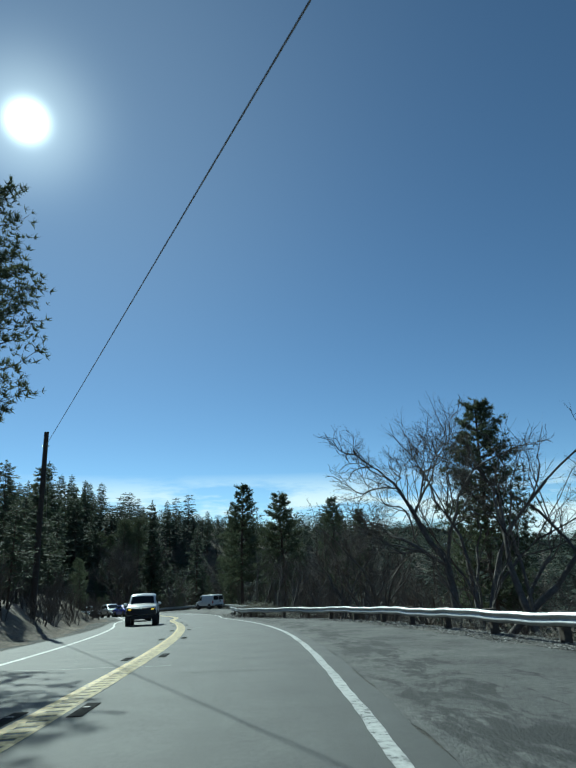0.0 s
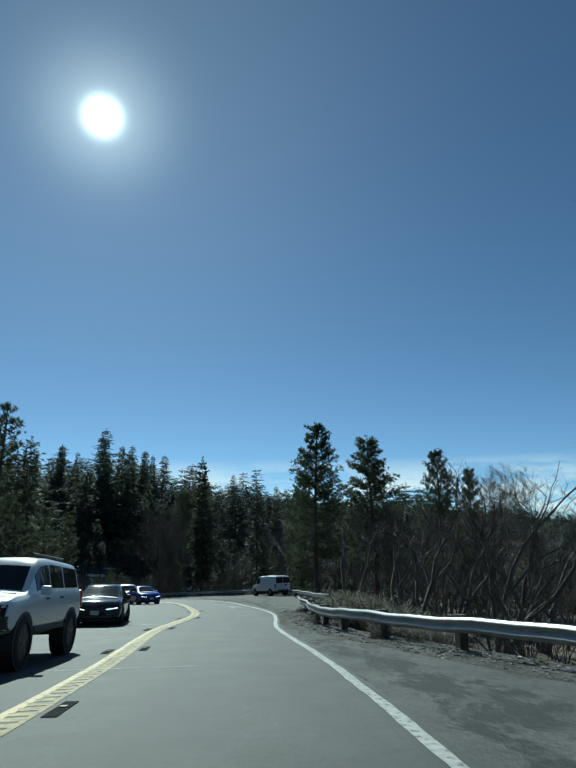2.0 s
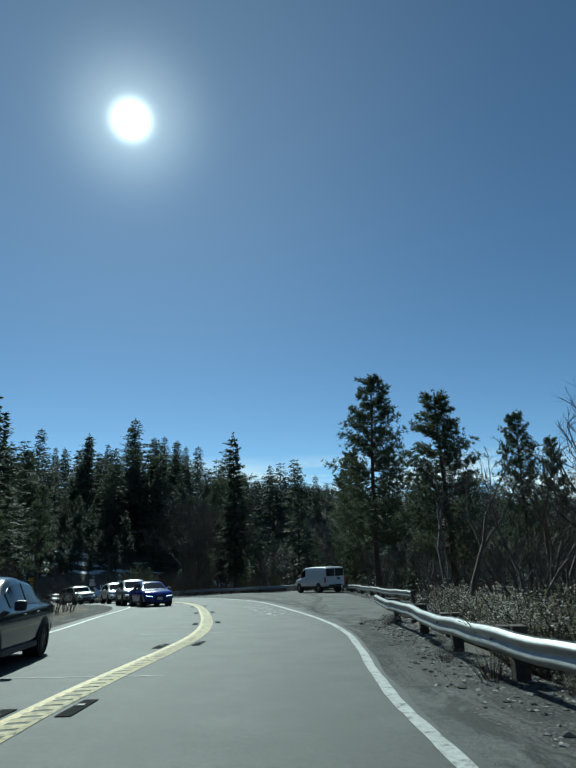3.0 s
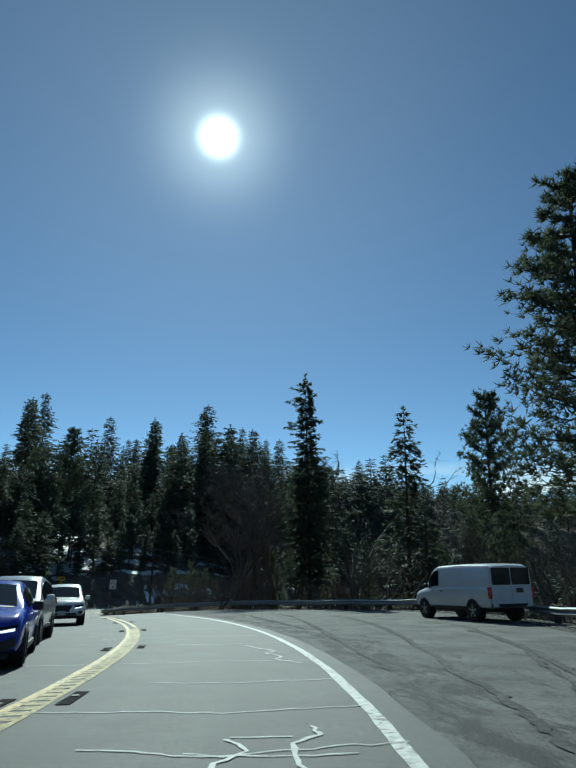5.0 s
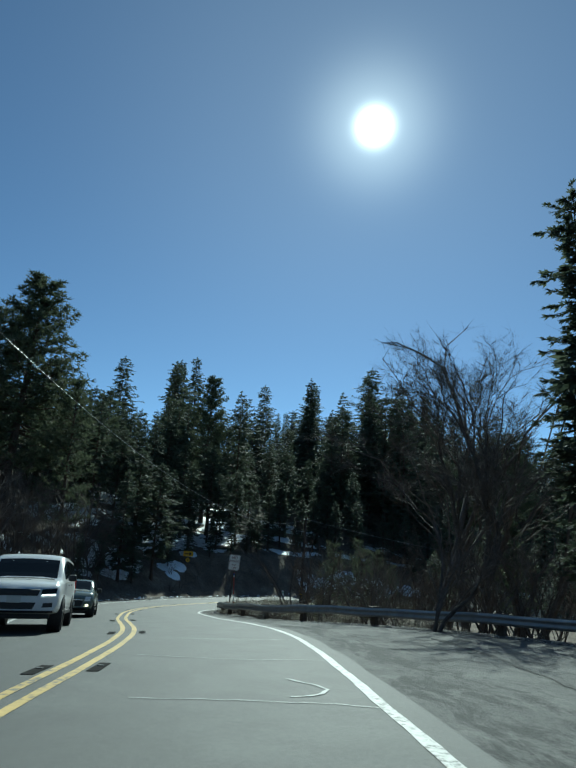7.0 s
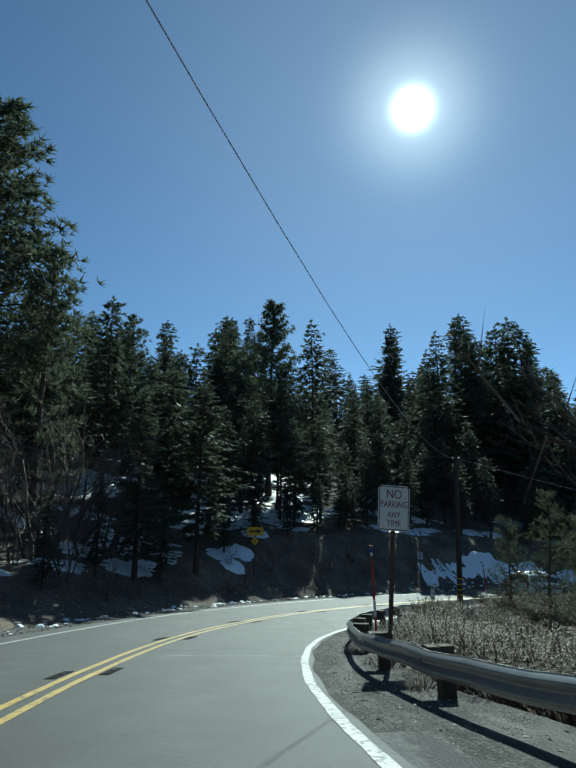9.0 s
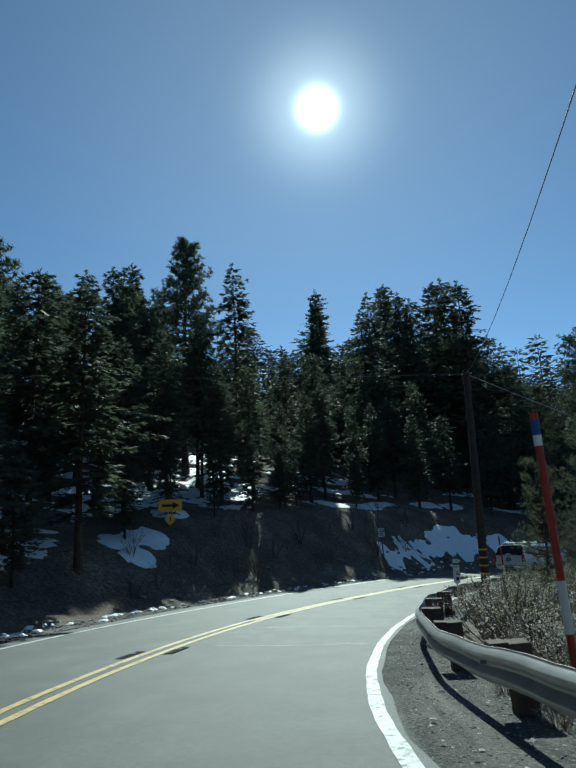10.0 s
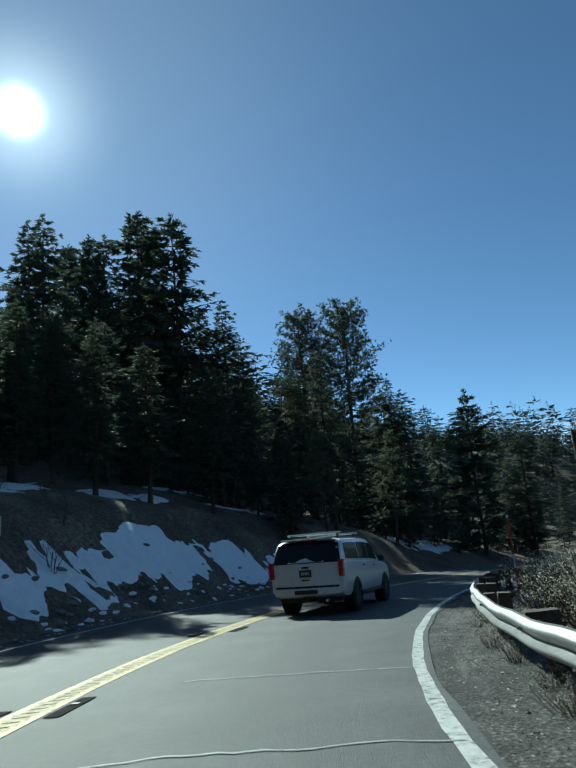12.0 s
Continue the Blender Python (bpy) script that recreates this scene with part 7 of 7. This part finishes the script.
def gravel(name, n, s0, s1, d_of, sizes, seed, label):
    """Loose pebbles too many to count, in one mesh."""
    rng = random.Random(seed)
    verts, faces = [], []
    xy = [(rng.uniform(s0, s1), rng.random()) for _ in range(n)]
    pts = [road_at(s, d_of(s, u)) for s, u in xy]
    zs = ground_z(np.array([p.x for p in pts]), np.array([p.y for p in pts]))
    for p, z, (s, u) in zip(pts, zs, xy):
        r = rng.uniform(*sizes) * (1.8 if rng.random() < 0.08 else 1.0)
        z0 = (p.z - 0.014 if -6.25 < d_of(s, u) < edge_r(s) + 0.68 else z) + r * 0.3
        k = len(verts)
        a = rng.uniform(0, 6.28)
        for i in range(4):
            b = a + 1.571 * i + rng.uniform(-0.3, 0.3)
            q = r * rng.uniform(0.75, 1.25)
            verts.append((p.x + q * math.cos(b), p.y + q * math.sin(b), z0 + rng.uniform(-0.15, 0.15) * r))
        verts.append((p.x, p.y, z0 + r * rng.uniform(0.22, 0.5)))
        verts.append((p.x, p.y, z0 - r))
        for i in range(4):
            j = (i + 1) % 4
            faces.append((k + i, k + j, k + 4))
            faces.append((k + j, k + i, k + 5))
    tagged(mesh_object(name, verts, faces, M["pebble"]), label, "gravel", kind="stuff")


gravel("gravel", 6500, 192, 252, lambda s, u: line_r(s) + 0.32 + (edge_r(s) + 0.5 - line_r(s)) * u, (0.005, 0.021), 61, "loose pale gravel on the shoulder under the guardrail")
gravel("gravel", 3600, 62, 128, lambda s, u: edge_r(s) - 0.9 + 1.5 * u ** 0.7, (0.012, 0.045), 62, "loose gravel and litter under the guardrail")
gravel("gravel", 2600, 132, 184, lambda s, u: edge_r(s) - 0.8 + 1.3 * u ** 0.7, (0.012, 0.045), 63, "loose gravel along the edge of the turnout")
gravel("gravel", 2600, 192, 262, lambda s, u: -4.9 - 1.3 * u, (0.01, 0.05), 64, "loose gravel at the foot of the bank")


# ---- dry brush behind the guardrail ----
def brush_shape(seed, stems=52, leaves=26, heads=20, size=0.66):
    rng = random.Random(seed)
    tv, tf, cv, cf = [], [], [], []
    for _ in range(stems):
        a, lean_ = rng.uniform(0, 6.28), rng.uniform(0.05, 0.75)
        d = Vector((math.cos(a) * lean_, math.sin(a) * lean_, 1)).normalized()
        base_p = Vector((math.cos(a) * 0.18 * rng.random(), math.sin(a) * 0.18 * rng.random(), -0.05))
        ln = rng.uniform(0.55, 1.0)
        tip = base_p + d * ln
        tube(tv, tf, [base_p, base_p + d * ln * 0.5 + Vector((rng.gauss(0, 0.03), rng.gauss(0, 0.03), 0)), tip], [0.009, 0.007, 0.004], 3)
        for k in range(leaves):
            at_tip = k < heads
            along_ = rng.uniform(0.88, 1.03) if at_tip else rng.uniform(0.4, 0.9)
            loose = 0.04 if at_tip else 0.05
            q = base_p + d * ln * along_ + Vector((rng.gauss(0, loose), rng.gauss(0, loose), rng.gauss(0, 0.02)))
            v = Vector((rng.gauss(0, 1), rng.gauss(0, 1), rng.gauss(0.6, 0.8))).normalized()
            spray(cv, cf, q, v, Vector((rng.gauss(0, 1), rng.gauss(0, 1), 1)).normalized(), size * rng.uniform(0.022, 0.042), size * rng.uniform(0.008, 0.016))
    return (tv, tf), (cv, cf)


brushm = (M["twig"], M["brush"])
kind("brush_a", "dry_bush", lambda: brush_shape(51), brushm, ("stem", "crown"), 1.0, "pale dry brush with seed heads behind the guardrail", "shrub")
kind("brush_b", "dry_bush", lambda: brush_shape(52), brushm, ("stem", "crown"), 1.0, "pale dry brush with seed heads behind the guardrail", "shrub")
kind("rabbitbrush", "rabbitbrush", lambda: brush_shape(53, 64, 36, 18, 0.75), (M["twig"], M["sage"]), ("stem", "crown"), 1.0, "round olive rabbitbrush behind the guardrail", "shrub")
rng = random.Random(33)
for s0, s1, d0, d1, n, h in ((107, 127, 1.0, 3.2, 16, (1.2, 1.8)), (194, 224, 2.0, 5.0, 10, (1.1, 1.7)), (229, 250, 1.6, 4.0, 8, (1.2, 1.8))):
    for _ in range(n):
        s = rng.uniform(s0, s1)
        p = road_at(s, edge_r(s) + rng.uniform(d0, d1))
        tree("rabbitbrush", p.x, p.y, rng.uniform(*h), yaw=rng.uniform(0, 360), wide=rng.uniform(1.0, 1.3), group="rabbitbrush along the guardrail")
for s0, s1, d0, d1, n, h in ((193, 225, 1.3, 4.5, 76, (0.9, 1.5)), (229, 262, 1.2, 4.5, 60, (1.0, 1.7)), (106, 128, 0.9, 4.5, 40, (1.0, 1.6)), (180, 196, 1.0, 4.0, 22, (0.6, 1.1)), (70, 106, 0.9, 3.0, 22, (0.4, 0.8)), (98, 127, -0.25, 0.9, 26, (0.2, 0.5)), (182, 250, -0.2, 0.8, 44, (0.2, 0.5)), (134, 180, 0.2, 1.4, 36, (0.25, 0.6))):
    for _ in range(n):
        s = rng.uniform(s0, s1)
        p = road_at(s, edge_r(s) + rng.uniform(d0, d1))
        tree(rng.choice(["brush_a", "brush_b"]), p.x, p.y, rng.uniform(*h), yaw=rng.uniform(0, 360), wide=rng.uniform(0.9, 1.5), group="dry brush along the guardrail")


# ---- road surface: sealed cracks, tar, rumble grooves ----
def crack(name, pts, width, mat, seed, label, lift=0.009):
    """A hand-poured seam along points (s, d)."""
    rng = random.Random(seed)
    fine = []
    for (s0, d0), (s1, d1) in zip(pts[:-1], pts[1:]):
        n = max(2, int(math.hypot(s1 - s0, d1 - d0) / 0.12))
        for i in range(n):
            u = i / n
            fine.append((s0 + (s1 - s0) * u, d0 + (d1 - d0) * u))
    fine.append(pts[-1])
    verts, faces = [], []
    ws = wd = 0.0
    for i, (s, d) in enumerate(fine):
        ws, wd = ws * 0.86 + rng.gauss(0, 0.024), wd * 0.86 + rng.gauss(0, 0.024)
        a, b = fine[max(i - 1, 0)], fine[min(i + 1, len(fine) - 1)]
        ts, td = b[0] - a[0], b[1] - a[1]
        ln = math.hypot(ts, td) or 1
        w = width * rng.uniform(0.6, 1.2) * 0.5
        verts.append(road_at(s + ws - td / ln * w, d + wd + ts / ln * w, lift))
        verts.append(road_at(s + ws + td / ln * w, d + wd - ts / ln * w, lift))
    faces = [(2 * i, 2 * i + 1, 2 * i + 3, 2 * i + 2) for i in range(len(fine) - 1)]
    tagged(mesh_object(name, verts, faces, mat), label, "road crack", "sealed cracks", "structure")


SEAL = "pale sealed crack across the asphalt"
rng = random.Random(41)
for k, s in enumerate((72.0, 83.5, 91.0, 99.8, 106.5, 113.0, 121.0)):
    crack("sealed_crack", [(s, rng.uniform(-3.4, -0.6)), (s + rng.uniform(-0.2, 0.2), rng.uniform(0.6, 2.2))], 0.032, M["seal"], k, SEAL)
for k, s in enumerate((137.4, 139.1, 141.2, 143.5, 147.6, 150.2, 154.0, 160.5, 166.8, 171.0, 174.8, 201.0, 213.6, 217.0, 229.5, 232.6, 236.0)):
    crack("sealed_crack", [(s, (-1.3 if s < 152 and k % 2 else 0.5) + rng.uniform(0, 0.8)), (s + rng.uniform(-0.3, 0.3), 2.2), (s + rng.uniform(-0.2, 0.2), 3.9)], 0.03, M["seal"], 20 + k, SEAL)
# the net of seams on the bend
for k, (d, s0, s1) in enumerate(((2.3, 128.5, 138.5), (2.72, 128.2, 136.5), (3.05, 128.6, 138.8), (2.5, 127.6, 132.0), (3.3, 127.4, 133.0))):
    n = int((s1 - s0) / 0.42)
    pts = [(s0 + 0.42 * i + rng.uniform(-0.1, 0.1), d + 0.14 * math.sin(i * 1.3 + k * 2) + rng.uniform(-0.14, 0.14)) for i in range(n)]
    crack("sealed_crack", pts, 0.055, M["seal"], 40 + k, "winding pale sealed crack along the lane")
for k in range(19):
    s = 127.8 + 0.55 * k + rng.uniform(-0.12, 0.12)
    d0, d1 = rng.uniform(1.7, 2.6), rng.uniform(2.8, 3.5)
    crack("sealed_crack", [(s, d0), (s + rng.uniform(-0.2, 0.2), (d0 + d1) / 2), (s + rng.uniform(-0.2, 0.2), d1)], 0.03, M["seal"], 60 + k, SEAL)
crack("sealed_crack", [(146.9, 2.85), (146.2, 3.0), (145.5, 3.3), (145.0, 3.1), (144.5, 3.35), (143.9, 3.2), (143.2, 3.65)], 0.07, M["seal"], 81, "winding pale sealed crack along the lane")
crack("sealed_crack", [(168.6, 2.9), (168.2, 3.2), (167.8, 3.35), (167.4, 3.2), (167.2, 2.8)], 0.06, M["seal"], 82, "winding pale sealed crack along the lane")
# dark tyre tracks that swing off the lane over the turnout
for k, (s0, s1, d0, d1, w) in enumerate(((128, 150, 0.7, 6.6, 0.2), (129, 153, 0.8, 7.6, 0.14), (134, 160, 1.3, 6.0, 0.16), (142, 168, 1.0, 5.2, 0.14), (152, 176, 1.6, 4.2, 0.18))):
    pts = [(s0 + (s1 - s0) * u, line_r(s0 + (s1 - s0) * u) + d0 + (d1 - d0) * (0.5 - 0.5 * math.cos(2.6 * u))) for u in (0, 0.15, 0.3, 0.45, 0.6, 0.75, 0.9, 1.0)]
    crack("tyre_track", pts, w, M["track"], 140 + k, "dark curving tyre track on the turnout", 0.008)
TAR = "dark tar seam across the asphalt"
for k, s in enumerate((70.5, 76.0, 202.2, 219.8, 226.4)):
    crack("tar_seam", [(s, -2.2), (s + 0.3, 0.0), (s - 0.1, 2.0), (s + 0.4, 5.0)], 0.035, M["tar"], 90 + k, TAR)
# paint bars over the milled centre grooves
bm = bmesh.new()
box(bm, 0, 0, 0, 0.3, 0.15, 0.004)
groove = bpy.data.meshes.new("paint_bar")
bm.to_mesh(groove)
bm.free()
groove.materials.append(M["oldpaint"])
for k in range(296):
    s = 64 + k * 0.31
    ob = new("paint_bar", groove)
    ob.parent = paint[2]
    ob.matrix_basis = Matrix.Translation(road_at(s, line_c(s) + 0.03, 0.007)) @ pose(0, 0, 0, 0, 0, road_yaw(s) + 8)
rest_v, rest_f = [], []
for k in range(240):
    s = 219 + k * 0.2
    m, q = Matrix.Translation(road_at(s, line_c(s), 0.009)) @ pose(0, 0, 0, 0, 0, road_yaw(s) + 8), len(rest_v)
    rest_v.extend(m @ Vector((x, y, 0)) for x, y in ((-0.14, -0.06), (0.14, -0.06), (0.14, 0.06), (-0.14, 0.06)))
    rest_f.append((q, q + 1, q + 2, q + 3))
tagged(mesh_object("worn_paint_bars", rest_v, rest_f, M["oldpaint"]), "worn paint bars over the grooved centre line", "road marking", kind="stuff")

# slots cut for reflectors beside the centre line, with the reflector in each
bm = bmesh.new()
box(bm, 0, 0, 0, 0.17, 0.95, 0.006, 0.002)
slot = bpy.data.meshes.new("reflector_slot")
bm.to_mesh(slot)
bm.free()
slot.materials.append(M["slot"])
bm = bmesh.new()
box(bm, 0, 0, 0.006, 0.09, 0.09, 0.014, 0.004)
stud = bpy.data.meshes.new("reflector")
bm.to_mesh(stud)
bm.free()
stud.materials.append(M["plastic"])
for k in range(26):
    for sgn in (1, -1):
        s = 66.5 + k * 7.3 + (0.5 if sgn > 0 else 0.0)
        ob = tagged(new("reflector_slot", slot), "dark slot cut in the asphalt beside the centre line", "road marking", "reflector slots", "structure")
        ob.matrix_basis = on_road(s, line_c(s) + 0.37 * sgn)
        st = new("reflector", stud)
        st.parent = ob
        st.location = (0, 0.1, 0.002)

# transverse grooves pressed into the edge line
gv, gf = [], []
rng = random.Random(77)
for k in range(620):
    s = 62 + k * 0.3
    a, w = line_r(s) + rng.choice((-0.1, 0.0, 0.04)), rng.uniform(0.002, 0.005)
    b = a + rng.uniform(0.03, 0.08)
    q = len(gv)
    gv.extend((road_at(s - w, a, 0.011), road_at(s + w, a, 0.011), road_at(s + w, b, 0.011), road_at(s - w, b, 0.011)))
    gf.append((q, q + 1, q + 2, q + 3))
grooves = tagged(mesh_object("rumble_groove", gv, gf, M["tar"]), "narrow dark grooves across the edge line", "road marking", kind="stuff")
